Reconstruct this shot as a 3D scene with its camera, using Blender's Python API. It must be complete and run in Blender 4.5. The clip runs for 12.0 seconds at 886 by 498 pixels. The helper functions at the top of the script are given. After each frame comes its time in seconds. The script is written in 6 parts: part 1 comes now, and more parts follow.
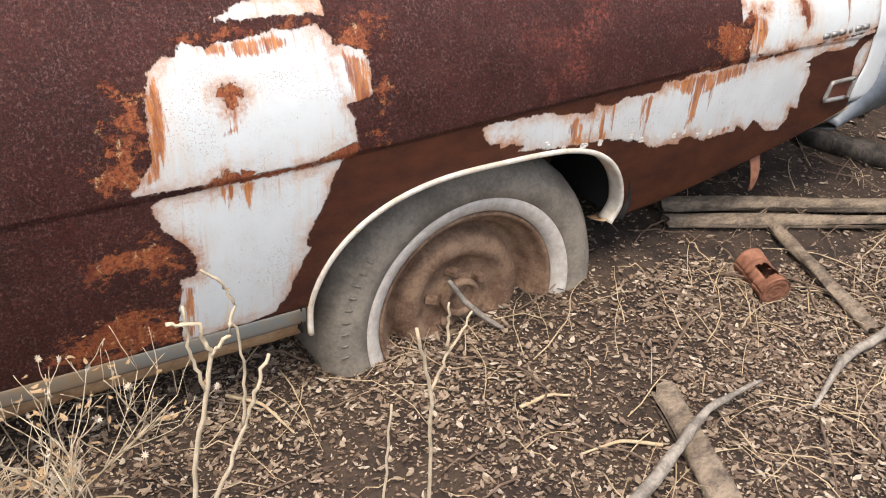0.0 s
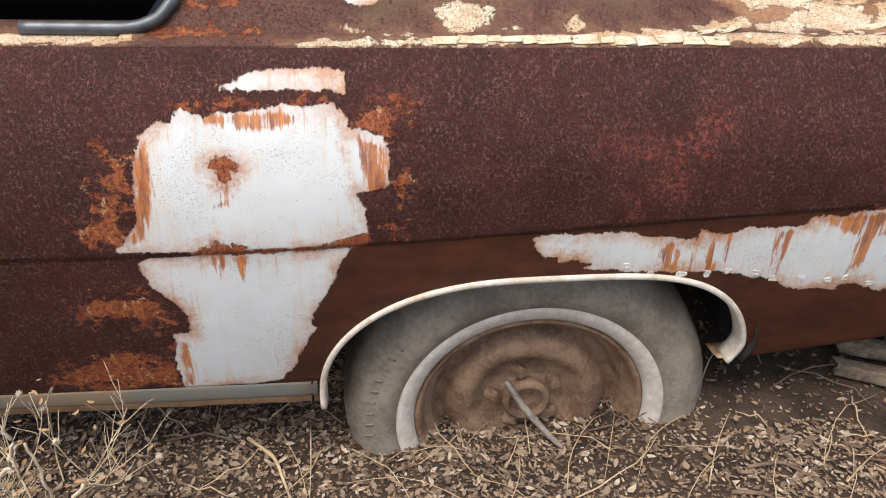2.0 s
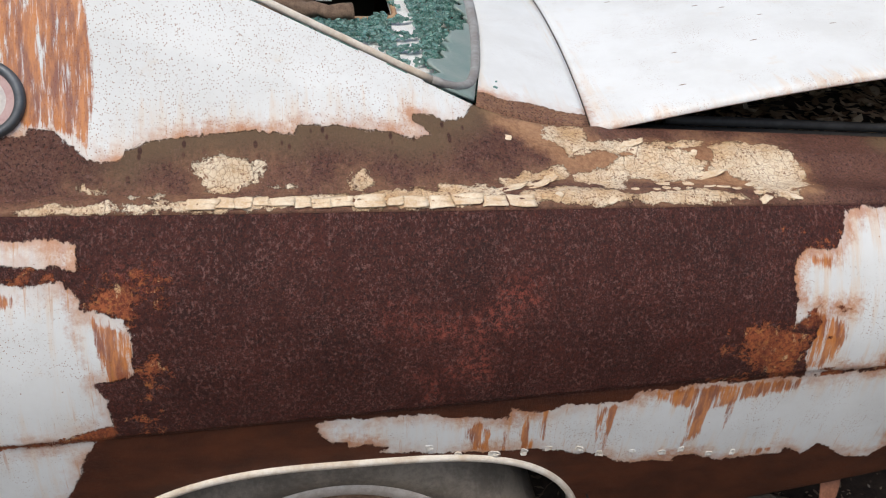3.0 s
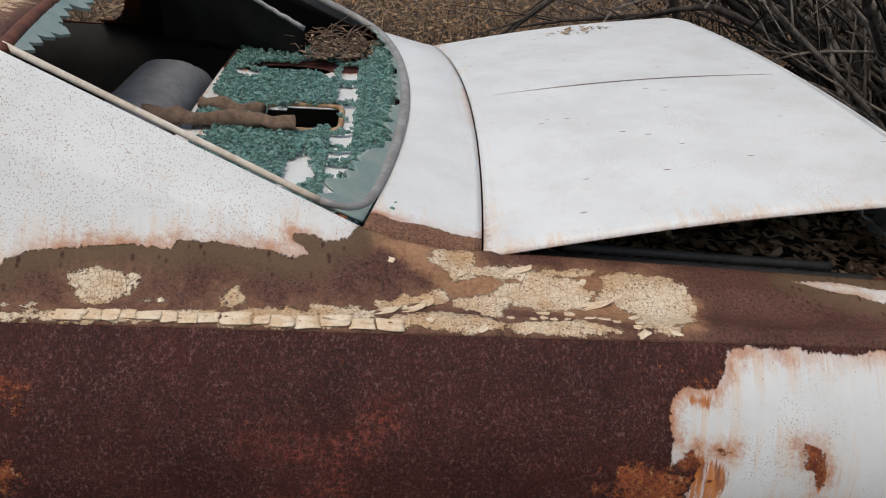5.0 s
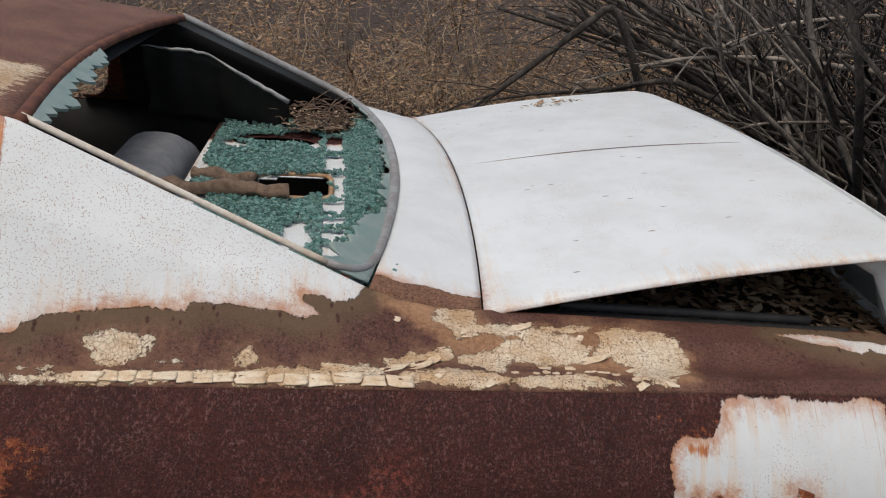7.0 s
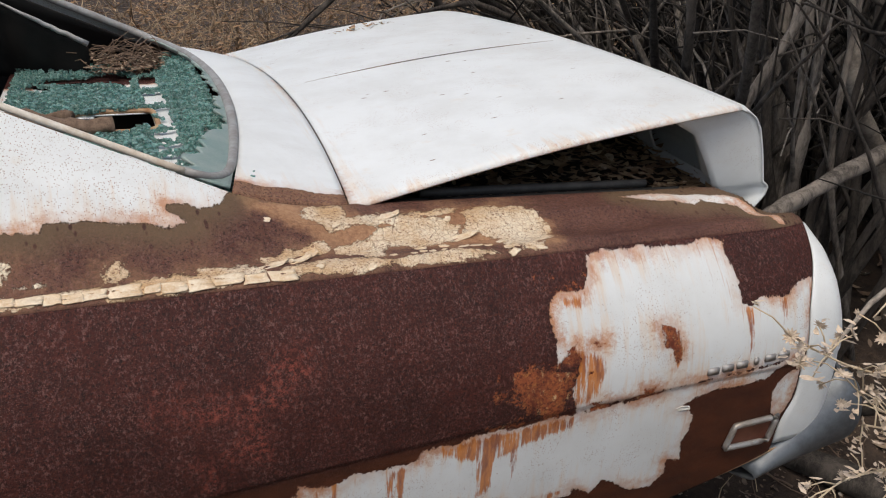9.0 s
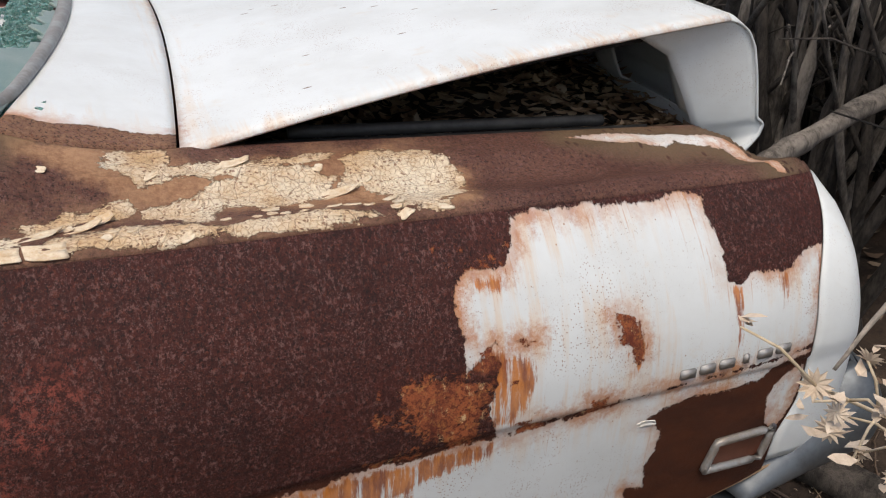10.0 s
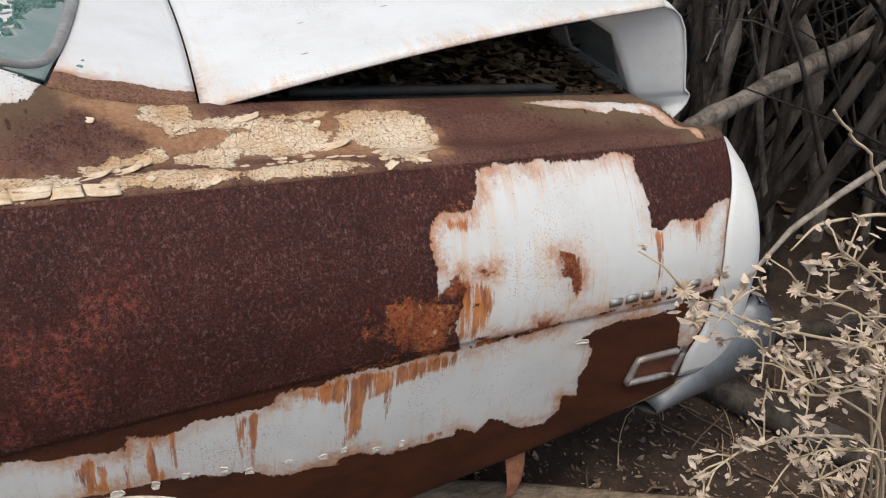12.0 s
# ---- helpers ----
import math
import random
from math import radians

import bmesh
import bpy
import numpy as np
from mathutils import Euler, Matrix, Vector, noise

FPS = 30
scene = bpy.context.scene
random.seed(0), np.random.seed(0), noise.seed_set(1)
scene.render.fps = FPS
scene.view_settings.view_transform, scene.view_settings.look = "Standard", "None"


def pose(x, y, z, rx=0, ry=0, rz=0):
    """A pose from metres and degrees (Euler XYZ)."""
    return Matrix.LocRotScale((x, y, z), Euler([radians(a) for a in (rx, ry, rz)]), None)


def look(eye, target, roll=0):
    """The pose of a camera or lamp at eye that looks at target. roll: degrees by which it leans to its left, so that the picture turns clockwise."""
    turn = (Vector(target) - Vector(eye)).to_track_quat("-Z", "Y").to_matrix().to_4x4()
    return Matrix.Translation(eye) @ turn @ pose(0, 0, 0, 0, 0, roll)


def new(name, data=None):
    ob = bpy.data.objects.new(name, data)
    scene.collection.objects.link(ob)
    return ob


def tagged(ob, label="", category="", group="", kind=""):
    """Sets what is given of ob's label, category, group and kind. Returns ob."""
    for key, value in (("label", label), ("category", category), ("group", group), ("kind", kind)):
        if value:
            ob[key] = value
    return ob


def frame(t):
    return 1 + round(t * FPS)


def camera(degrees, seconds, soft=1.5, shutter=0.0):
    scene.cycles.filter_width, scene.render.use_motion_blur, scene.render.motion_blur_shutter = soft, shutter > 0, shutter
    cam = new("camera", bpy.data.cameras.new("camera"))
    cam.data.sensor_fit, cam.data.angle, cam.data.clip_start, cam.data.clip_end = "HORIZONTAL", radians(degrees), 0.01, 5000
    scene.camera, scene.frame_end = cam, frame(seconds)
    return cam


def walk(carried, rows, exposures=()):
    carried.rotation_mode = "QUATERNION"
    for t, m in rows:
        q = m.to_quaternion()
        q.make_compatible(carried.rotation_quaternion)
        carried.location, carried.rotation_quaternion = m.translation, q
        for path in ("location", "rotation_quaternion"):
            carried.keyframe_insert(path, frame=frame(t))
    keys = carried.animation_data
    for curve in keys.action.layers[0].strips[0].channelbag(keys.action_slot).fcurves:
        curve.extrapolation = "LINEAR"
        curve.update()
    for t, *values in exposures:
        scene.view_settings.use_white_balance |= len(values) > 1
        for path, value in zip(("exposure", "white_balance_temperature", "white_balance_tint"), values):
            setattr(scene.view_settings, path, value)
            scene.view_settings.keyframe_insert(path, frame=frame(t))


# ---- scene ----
cam = camera(54.2, 12.0, soft=1.1)
PATH = [
    (0, (-0.854, -1.166, 1.038), (0.077, 0.331, 0.093), 1.68),
    (0.5, (-0.720, -1.153, 1.052), (0.052, 0.383, 0.030), 0.73),
    (1, (-0.555, -1.149, 1.063), (-0.070, 0.477, 0.003), 2.16),
    (1.5, (-0.411, -1.160, 1.118), (-0.202, 0.503, 0.027), 2.70),
    (2, (-0.299, -1.067, 1.174), (-0.122, 0.621, 0.116), 1.46),
    (2.5, (-0.183, -0.904, 1.215), (0.044, 0.754, 0.120), 3.08),
    (3, (-0.049, -0.838, 1.278), (0.244, 0.857, 0.258), 3.48),
    (3.5, (0.124, -0.849, 1.325), (0.324, 0.924, 0.421), 3.90),
    (3.7, (0.157, -0.850, 1.339), (0.337, 0.934, 0.453), 4.09),
    (5.3, (0.180, -0.847, 1.337), (0.354, 0.966, 0.512), 4.29),
    (5.5, (0.171, -0.851, 1.339), (0.353, 0.978, 0.551), 4.29),
    (6, (0.141, -0.856, 1.336), (0.366, 0.988, 0.594), 4.41),
    (6.5, (0.137, -0.865, 1.336), (0.374, 0.985, 0.615), 4.17),
    (6.7, (0.136, -0.873, 1.338), (0.375, 0.981, 0.628), 4.36),
    (8.3, (-0.117, -1.025, 1.282), (0.561, 0.755, 0.675), 5.61),
    (8.5, (-0.119, -1.037, 1.270), (0.629, 0.699, 0.617), 6.12),
    (9, (0.018, -0.917, 1.231), (0.715, 0.804, 0.489), 2.04),
    (9.5, (0.183, -0.739, 1.172), (0.844, 0.982, 0.397), 2.87),
    (10, (0.268, -0.649, 1.104), (0.971, 1.027, 0.269), 1.91),
    (10.5, (0.292, -0.632, 1.093), (0.988, 1.016, 0.200), 1.78),
    (11, (0.299, -0.619, 1.088), (1.068, 0.985, 0.174), 2.79),
    (11.5, (0.284, -0.650, 1.111), (1.056, 0.915, 0.134), 3.66),
    (12, (0.164, -0.798, 1.185), (0.963, 0.775, 0.244), 5.14),
]
walk(cam, [(t, look(eye, target, roll)) for t, eye, target, roll in PATH], exposures=((0.0, 0.90, 6950, 10), (1.0, 0.93, 6950, 10), (1.5, 0.84, 6950, 10), (2.2, 0.54, 6900, 10), (3.0, 0.12, 6900, 10), (3.7, -0.22, 6980, 10), (6.7, -0.25, 6950, 10), (8.5, -0.08, 7000, 10), (9.5, 0.03, 6980, 10), (10.5, 0.18, 7000, 10), (11.4, 0.24, 7000, 10), (12.0, 0.08, 7000, 10)))

# ---- light ----
world = bpy.data.worlds.new("sky")
scene.world = world
world.use_nodes = True
_nt = world.node_tree
_sky = _nt.nodes.new("ShaderNodeTexSky")
_sky.sky_type, _sky.sun_disc = "NISHITA", False
SUN_UP, SUN_ROUND = 66.0, 215.0
_sky.sun_elevation, _sky.sun_rotation = radians(SUN_UP), radians(SUN_ROUND)
_sky.air_density, _sky.dust_density = 1.0, 4.0
_bg = _nt.nodes["Background"]
_bg.inputs["Strength"].default_value = 0.15
_nt.links.new(_sky.outputs[0], _bg.inputs["Color"])
sun = new("sun", bpy.data.lights.new("sun", "SUN"))
sun.data.energy, sun.data.angle, sun.data.color = 1.4, radians(25), (1.0, 0.95, 0.88)
sun.matrix_world = look((math.sin(radians(SUN_ROUND)) * math.cos(radians(SUN_UP)) * 20, math.cos(radians(SUN_ROUND)) * math.cos(radians(SUN_UP)) * 20, math.sin(radians(SUN_UP)) * 20), (0, 0, 0))


# ---- materials ----
class Nodes:
    """Short hand for a node tree of one material."""

    def __init__(self, name):
        self.mat = bpy.data.materials.new(name)
        self.mat.use_nodes = True
        self.t = self.mat.node_tree
        self.bsdf = self.t.nodes["Principled BSDF"]
        self._obj = None

    def n(self, kind):
        return self.t.nodes.new(kind)

    def put(self, socket, value):
        if isinstance(value, bpy.types.NodeSocket):
            self.t.links.new(value, socket)
        elif value is not None:
            socket.default_value = (*value, 1.0) if isinstance(value, tuple) and len(value) == 3 and len(socket.default_value) == 4 else value

    def m(self, op, a, b=None, c=None):
        node = self.n("ShaderNodeMath")
        node.operation = op
        for s, v in zip(node.inputs, (a, b, c)):
            self.put(s, v)
        return node.outputs[0]

    def step(self, v, lo, hi):
        node = self.n("ShaderNodeMapRange")
        node.interpolation_type = "SMOOTHSTEP"
        for s, x in zip(node.inputs, (v, lo, hi, 0.0, 1.0)):
            self.put(s, x)
        return node.outputs[0]

    def mix(self, f, a, b):
        node = self.n("ShaderNodeMix")
        node.data_type = "RGBA"
        self.put(node.inputs[0], f)
        self.put(node.inputs[6], a)
        self.put(node.inputs[7], b)
        return node.outputs[2]

    def place(self):
        if self._obj is None:
            self._obj = self.n("ShaderNodeTexCoord").outputs["Object"]
        return self._obj

    def scaled(self, vec, s):
        node = self.n("ShaderNodeVectorMath")
        node.operation = "MULTIPLY"
        self.put(node.inputs[0], vec)
        node.inputs[1].default_value = s
        return node.outputs[0]

    def noise(self, vec, scale, detail=4.0, rough=0.6, out=0):
        node = self.n("ShaderNodeTexNoise")
        self.put(node.inputs["Vector"], vec)
        node.inputs["Scale"].default_value, node.inputs["Detail"].default_value, node.inputs["Roughness"].default_value = scale, detail, rough
        return node.outputs[out]

    def voro(self, vec, scale, feature="F1", out=0, rand=1.0):
        node = self.n("ShaderNodeTexVoronoi")
        node.feature = feature
        self.put(node.inputs["Vector"], vec)
        node.inputs["Scale"].default_value = scale
        node.inputs["Randomness"].default_value = rand
        return node.outputs[out]

    def bump(self, height, strength=0.5, dist=0.002, normal=None):
        node = self.n("ShaderNodeBump")
        node.inputs["Strength"].default_value, node.inputs["Distance"].default_value = strength, dist
        self.put(node.inputs["Height"], height)
        if normal:
            self.put(node.inputs["Normal"], normal)
        return node.outputs[0]

    def finish(self, color, rough, bump=None, metal=0.0, spec=None):
        self.put(self.bsdf.inputs["Base Color"], color)
        self.put(self.bsdf.inputs["Roughness"], rough)
        self.put(self.bsdf.inputs["Metallic"], metal)
        if spec is not None:
            self.put(self.bsdf.inputs["Specular IOR Level"], spec)
        if bump is not None:
            self.put(self.bsdf.inputs["Normal"], bump)
        return self.mat


def simple(name, col, col2, scale, rough, bump=0.3, dist=0.002, metal=0.0, fine=6.0, stretch=(1, 1, 1), spec=None):
    """Two colours mixed by coarse and fine grain."""
    g = Nodes(name)
    p = g.scaled(g.place(), stretch)
    a, b = g.noise(p, scale, 5, 0.65), g.noise(p, scale * fine, 4, 0.7)
    f = g.step(g.m("ADD", g.m("MULTIPLY", a, 0.65), g.m("MULTIPLY", b, 0.35)), 0.36, 0.64)
    r = g.m("ADD", rough - 0.08, g.m("MULTIPLY", b, 0.16))
    return g.finish(g.mix(f, col, col2), r, g.bump(g.m("ADD", a, b), bump, dist), metal, spec)


def boxes_sdf(g, u, v, boxes, soft=0.012):
    """Signed distance to the union of boxes (cx, cy, half x, half y, lean)."""
    d = None
    for cx, cy, hx, hy, *lean in boxes:
        du = g.m("SUBTRACT", u, cx)
        dv = g.m("SUBTRACT", v, cy)
        if lean:
            du = g.m("SUBTRACT", du, g.m("MULTIPLY", dv, lean[0]))
        e = g.m("SMOOTH_MAX", g.m("SUBTRACT", g.m("ABSOLUTE", du), hx), g.m("SUBTRACT", g.m("ABSOLUTE", dv), hy), 0.02)
        d = e if d is None else g.m("SMOOTH_MIN", d, e, soft)
    return d


def rusted_paint(name, white=(), orange=(), drips=(), red=(), cream=(), ground=((0.018, 0.0044, 0.0036), (0.070, 0.0165, 0.0118)), ragged=1.0, all_white=False, speckle=1.0, lower=False, spots=(), chalk=1.0, tan=""):
    """Old paint over rust. Each layer is the name of a distance stored on the mesh, or boxes in the skin's own metres (pat)."""
    g = Nodes(name)
    uvn = g.n("ShaderNodeUVMap")
    uvn.uv_map = "pat"
    uv = uvn.outputs[0]
    sep = g.n("ShaderNodeSeparateXYZ")
    g.put(sep.inputs[0], uv)
    u0, v0 = sep.outputs[0], sep.outputs[1]
    w1 = g.n("ShaderNodeSeparateColor")
    g.put(w1.inputs[0], g.noise(uv, 13, 9, 0.66, out=1))
    w2 = g.n("ShaderNodeSeparateColor")
    g.put(w2.inputs[0], g.noise(uv, 150, 4, 0.7, out=1))

    def warp(x, i):
        a = g.m("MULTIPLY", g.m("SUBTRACT", w1.outputs[i], 0.5), 0.062 * ragged)
        b = g.m("MULTIPLY", g.m("SUBTRACT", w2.outputs[i], 0.5), 0.017 * ragged)
        return g.m("ADD", x, g.m("ADD", a, b))
    u, v = warp(u0, 0), warp(v0, 1)
    nibble = g.m("ADD", g.m("MULTIPLY", g.m("SUBTRACT", g.noise(uv, 34, 7, 0.62), 0.5), 0.020), g.m("MULTIPLY", g.m("SUBTRACT", g.noise(g.scaled(uv, (1.0, 0.7, 1.0)), 190, 4, 0.7), 0.5), 0.014))

    def field(layer, soft=0.012, bite=1.0):
        """Distance to a layer's outline, nibbled unevenly."""
        if not isinstance(layer, str):
            return boxes_sdf(g, u, v, layer, soft)
        at = g.n("ShaderNodeAttribute")
        at.attribute_name = layer
        return g.m("ADD", at.outputs["Fac"], g.m("MULTIPLY", nibble, bite)) if bite else at.outputs["Fac"]
    fine = g.noise(uv, 520, 3, 0.75)
    grain = g.noise(uv, 120, 7, 0.8)
    blotch = g.noise(uv, 9, 6, 0.65)
    streak = g.noise(g.scaled(uv, (1.0, 0.065, 1.0)), 64, 9, 0.66)
    # bare rusty sheet: dark scale, grey bloom, red grain
    rust = g.mix(g.step(g.m("ADD", g.m("MULTIPLY", grain, 0.65), g.m("MULTIPLY", blotch, 0.35)), 0.36, 0.66), *ground)
    bloom = g.m("MULTIPLY", g.step(g.noise(g.scaled(uv, (1, 0.75, 1)), 210, 4, 0.8), 0.51, 0.60), g.step(g.noise(g.scaled(uv, (1, 0.6, 1)), 40, 8, 0.8), 0.38, 0.60))
    rust = g.mix(g.m("MULTIPLY", bloom, 0.75), rust, (0.185, 0.100, 0.092))
    rust = g.mix(g.m("MULTIPLY", g.step(g.noise(uv, 210, 5, 0.85), 0.53, 0.62), 0.7), rust, (0.120, 0.032, 0.018))
    rust = g.mix(g.m("MULTIPLY", g.step(g.noise(uv, 48, 8, 0.85), 0.60, 0.66), 0.6), rust, (0.20, 0.05, 0.032))
    rust = g.mix(g.m("MULTIPLY", g.step(g.noise(uv, 250, 4, 0.8), 0.47, 0.40), 0.85), rust, (0.009, 0.0035, 0.003))
    rust = g.mix(g.m("MULTIPLY", g.m("MULTIPLY", g.step(g.noise(uv, 470, 3, 0.8), 0.55, 0.64), g.step(g.noise(uv, 14, 6, 0.75), 0.40, 0.62)), 0.6), rust, (0.24, 0.135, 0.125))
    if lower:   # thinner, browner rust below the flank's crease
        line = g.m("ADD", g.m("MULTIPLY", u0, 0.033), 0.532)
        below = g.m("MULTIPLY", g.step(g.m("SUBTRACT", v0, line), 0.006, -0.010), g.step(g.m("ADD", u0, g.m("MULTIPLY", blotch, 0.3)), -0.45, -0.15))
        brown = g.mix(g.step(g.m("ADD", g.m("MULTIPLY", g.noise(g.scaled(uv, (0.5, 1, 1)), 20, 7, 0.7), 0.7), g.m("MULTIPLY", fine, 0.3)), 0.35, 0.65), (0.040, 0.012, 0.006), (0.100, 0.030, 0.012))
        rust = g.mix(g.m("MULTIPLY", below, 0.9), rust, brown)
    if red:
        dr = field(red)
        fr = g.m("MULTIPLY", g.step(g.m("ADD", dr, g.m("MULTIPLY", g.m("SUBTRACT", blotch, 0.5), 0.16)), 0.026, -0.014), g.step(g.noise(uv, 110, 8, 0.9), 0.49, 0.56))
        rust = g.mix(g.m("MULTIPLY", fr, 0.7), rust, (0.30, 0.075, 0.052))
    if tan:
        worn = g.step(g.m("ADD", field(tan), g.m("MULTIPLY", g.m("SUBTRACT", g.noise(uv, 22, 7, 0.7), 0.5), 0.09)), 0.016, -0.016)
        rust = g.mix(g.m("MULTIPLY", worn, 0.85), rust, g.mix(g.step(g.m("ADD", g.m("MULTIPLY", grain, 0.5), g.m("MULTIPLY", blotch, 0.5)), 0.38, 0.62), (0.20, 0.085, 0.042), (0.50, 0.30, 0.17)))
        band = g.m("MULTIPLY", g.step(field("white_d"), 0.050, 0.004), g.step(u0, -0.33, -0.25))
        olive = g.mix(g.step(g.voro(g.scaled(uv, (1.0, 0.55, 1.0)), 85), 0.30, 0.16), (0.150, 0.105, 0.062), (0.040, 0.016, 0.011))
        rust = g.mix(g.m("MULTIPLY", band, 0.75), rust, olive)
    col = rust
    paint = None
    height = g.m("ADD", g.m("MULTIPLY", grain, 0.9), g.m("MULTIPLY", fine, 0.7))
    tone = g.mix(streak, (0.30, 0.070, 0.018), (0.52, 0.22, 0.07))
    if orange:
        do = field(orange)
        eat = g.noise(g.scaled(uv, (0.85, 1.1, 1)), 36, 9, 0.82)
        mo = g.step(g.m("ADD", do, g.m("MULTIPLY", g.m("SUBTRACT", eat, 0.46), 0.23 if isinstance(orange, str) else 0.24)), 0.003, -0.004)
        oc = g.m("ADD", g.m("MULTIPLY", g.noise(g.scaled(uv, (1, 0.4, 1)), 34, 6, 0.65), 0.7), g.m("MULTIPLY", fine, 0.3))
        ocol = g.mix(g.step(oc, 0.36, 0.54), (0.14, 0.032, 0.019), (0.34, 0.100, 0.040))
        ocol = g.mix(g.m("MULTIPLY", g.step(g.noise(uv, 90, 7, 0.8), 0.50, 0.60), 0.6), ocol, (0.42, 0.19, 0.065))
        ocol = g.mix(g.m("MULTIPLY", g.step(g.noise(g.scaled(uv, (1, 0.45, 1)), 70, 7, 0.75), 0.57, 0.63), 0.85), ocol, (0.66, 0.46, 0.25))
        ocol = g.mix(g.m("MULTIPLY", g.step(g.noise(uv, 140, 5, 0.85), 0.49, 0.55), 0.85), ocol, (0.12, 0.028, 0.017))
        if spots:
            mo = g.m("MAXIMUM", mo, g.step(g.m("ADD", field(spots), g.m("MULTIPLY", g.m("SUBTRACT", eat, 0.5), 0.05)), 0.016, 0.004))
        col = g.mix(mo, col, ocol)
        height = g.m("ADD", height, g.m("MULTIPLY", mo, 0.5))
    if cream:
        dc = field(cream, bite=1.3)
        cv = g.n("ShaderNodeVectorMath")
        cv.operation = "ADD"
        g.put(cv.inputs[0], uv)
        g.put(cv.inputs[1], g.scaled(g.noise(uv, 60, 4, 0.6, out=1), (0.012, 0.012, 0.0)))
        crack = g.voro(cv.outputs[0], 150, "DISTANCE_TO_EDGE")
        big = g.voro(cv.outputs[0], 34, "DISTANCE_TO_EDGE")
        mc = g.step(g.m("ADD", dc, g.m("MULTIPLY", g.m("SUBTRACT", g.noise(g.scaled(uv, (0.7, 1.2, 1)), 48, 9, 0.72), 0.46), 0.045 if isinstance(cream, str) else 0.13)), 0.001, -0.001)
        halo = g.step(g.m("ADD", dc, g.m("MULTIPLY", g.m("SUBTRACT", g.noise(uv, 16, 8, 0.75), 0.5), 0.16)), 0.030, -0.020)
        col = g.mix(g.m("MULTIPLY", halo, 0.55), col, g.mix(grain, (0.16, 0.070, 0.038), (0.44, 0.27, 0.16)))
        pits = g.step(g.voro(cv.outputs[0], 200), 0.36, 0.20)
        ccol = g.mix(g.step(blotch, 0.35, 0.65), (0.60, 0.41, 0.23), (0.80, 0.72, 0.57))
        ccol = g.mix(g.m("MULTIPLY", g.step(grain, 0.52, 0.66), 0.6), ccol, (0.42, 0.22, 0.09))
        ccol = g.mix(g.m("MULTIPLY", g.step(crack, 0.09, 0.015), 0.4), ccol, (0.30, 0.15, 0.07))
        ccol = g.mix(g.m("MULTIPLY", g.step(big, 0.010, 0.003), 0.6), ccol, (0.14, 0.06, 0.035))
        ccol = g.mix(g.m("MULTIPLY", g.m("MULTIPLY", pits, g.step(g.noise(uv, 26, 5, 0.7), 0.40, 0.52)), 0.8), ccol, (0.20, 0.09, 0.05))
        col = g.mix(mc, col, ccol)
        height = g.m("ADD", height, g.m("MULTIPLY", mc, g.m("ADD", 1.6, g.m("ADD", g.m("MULTIPLY", g.step(crack, 0.02, 0.12), 0.5), g.m("MULTIPLY", g.step(big, 0.0, 0.05), 0.5)))))
    if white or all_white:
        if all_white:
            dw = g.m("SUBTRACT", g.m("MULTIPLY", blotch, 0.02), 0.08)
        else:
            dw = field(white)
        if spots:   # rust blooming through the paint
            hole = g.m("MULTIPLY", field(spots), -1.0)
            hole = g.m("ADD", hole, g.m("MULTIPLY", g.m("SUBTRACT", g.noise(uv, 80, 6, 0.8), 0.5), 0.04))
            dw = g.m("MAXIMUM", dw, g.m("SUBTRACT", hole, 0.004))
        mw = g.step(dw, 0.0010, -0.0010)
        pins = g.voro(uv, 330)
        pin2 = g.voro(uv, 130)
        where = g.noise(uv, 10, 4, 0.6)
        wcol = g.mix(g.step(g.noise(uv, 6, 5, 0.65), 0.35, 0.7), (0.72 * chalk, 0.77 * chalk, 0.79 * chalk), (0.64 * chalk, 0.68 * chalk, 0.69 * chalk))
        wcol = g.mix(g.m("MULTIPLY", g.step(g.noise(uv, 18, 6, 0.7), 0.58, 0.74), 0.35 * speckle), wcol, (0.62, 0.50, 0.36))
        dots = g.m("MAXIMUM", g.m("MULTIPLY", g.step(pins, 0.30, 0.14), g.step(where, *((0.30, 0.50) if drips and not spots else (0.46, 0.62)))), g.m("MULTIPLY", g.step(pin2, 0.15, 0.08), g.step(g.voro(uv, 130, "F1", 1), 0.84, 0.86)))
        wcol = g.mix(g.m("MULTIPLY", dots, 0.85 * speckle), wcol, (0.24, 0.12, 0.07))
        if speckle == 0.7:   # short dark scratches and chips
            cell = g.scaled(uv, (10, 38, 1))
            wcol = g.mix(g.m("MULTIPLY", g.step(g.voro(cell, 1.0), 0.075, 0.045), g.step(g.voro(cell, 1.0, "F1", 1), 0.25, 0.3)), wcol, (0.16, 0.11, 0.08))
        # stain that creeps in from the edge, pulled down in streaks
        near = g.step(g.m("ADD", dw, g.m("MULTIPLY", g.m("SUBTRACT", streak, 0.5), 0.24)), -0.045, 0.010)
        edge = g.step(g.m("ADD", dw, g.m("MULTIPLY", g.m("SUBTRACT", g.noise(uv, 85, 6, 0.8), 0.5), 0.060)), -0.024, 0.001)
        some = g.step(g.noise(uv, 8, 4, 0.6), 0.38, 0.60)
        near = g.m("MULTIPLY", near, g.m("ADD", 0.25, g.m("MULTIPLY", some, 0.75)))
        edge = g.m("MULTIPLY", edge, g.m("ADD", 0.15, g.m("MULTIPLY", some, 0.85)))
        wcol = g.mix(g.m("MULTIPLY", near, 0.42), wcol, g.mix(streak, (0.52, 0.24, 0.07), (0.72, 0.56, 0.36)))
        wcol = g.mix(g.m("MULTIPLY", edge, 0.8), wcol, tone)
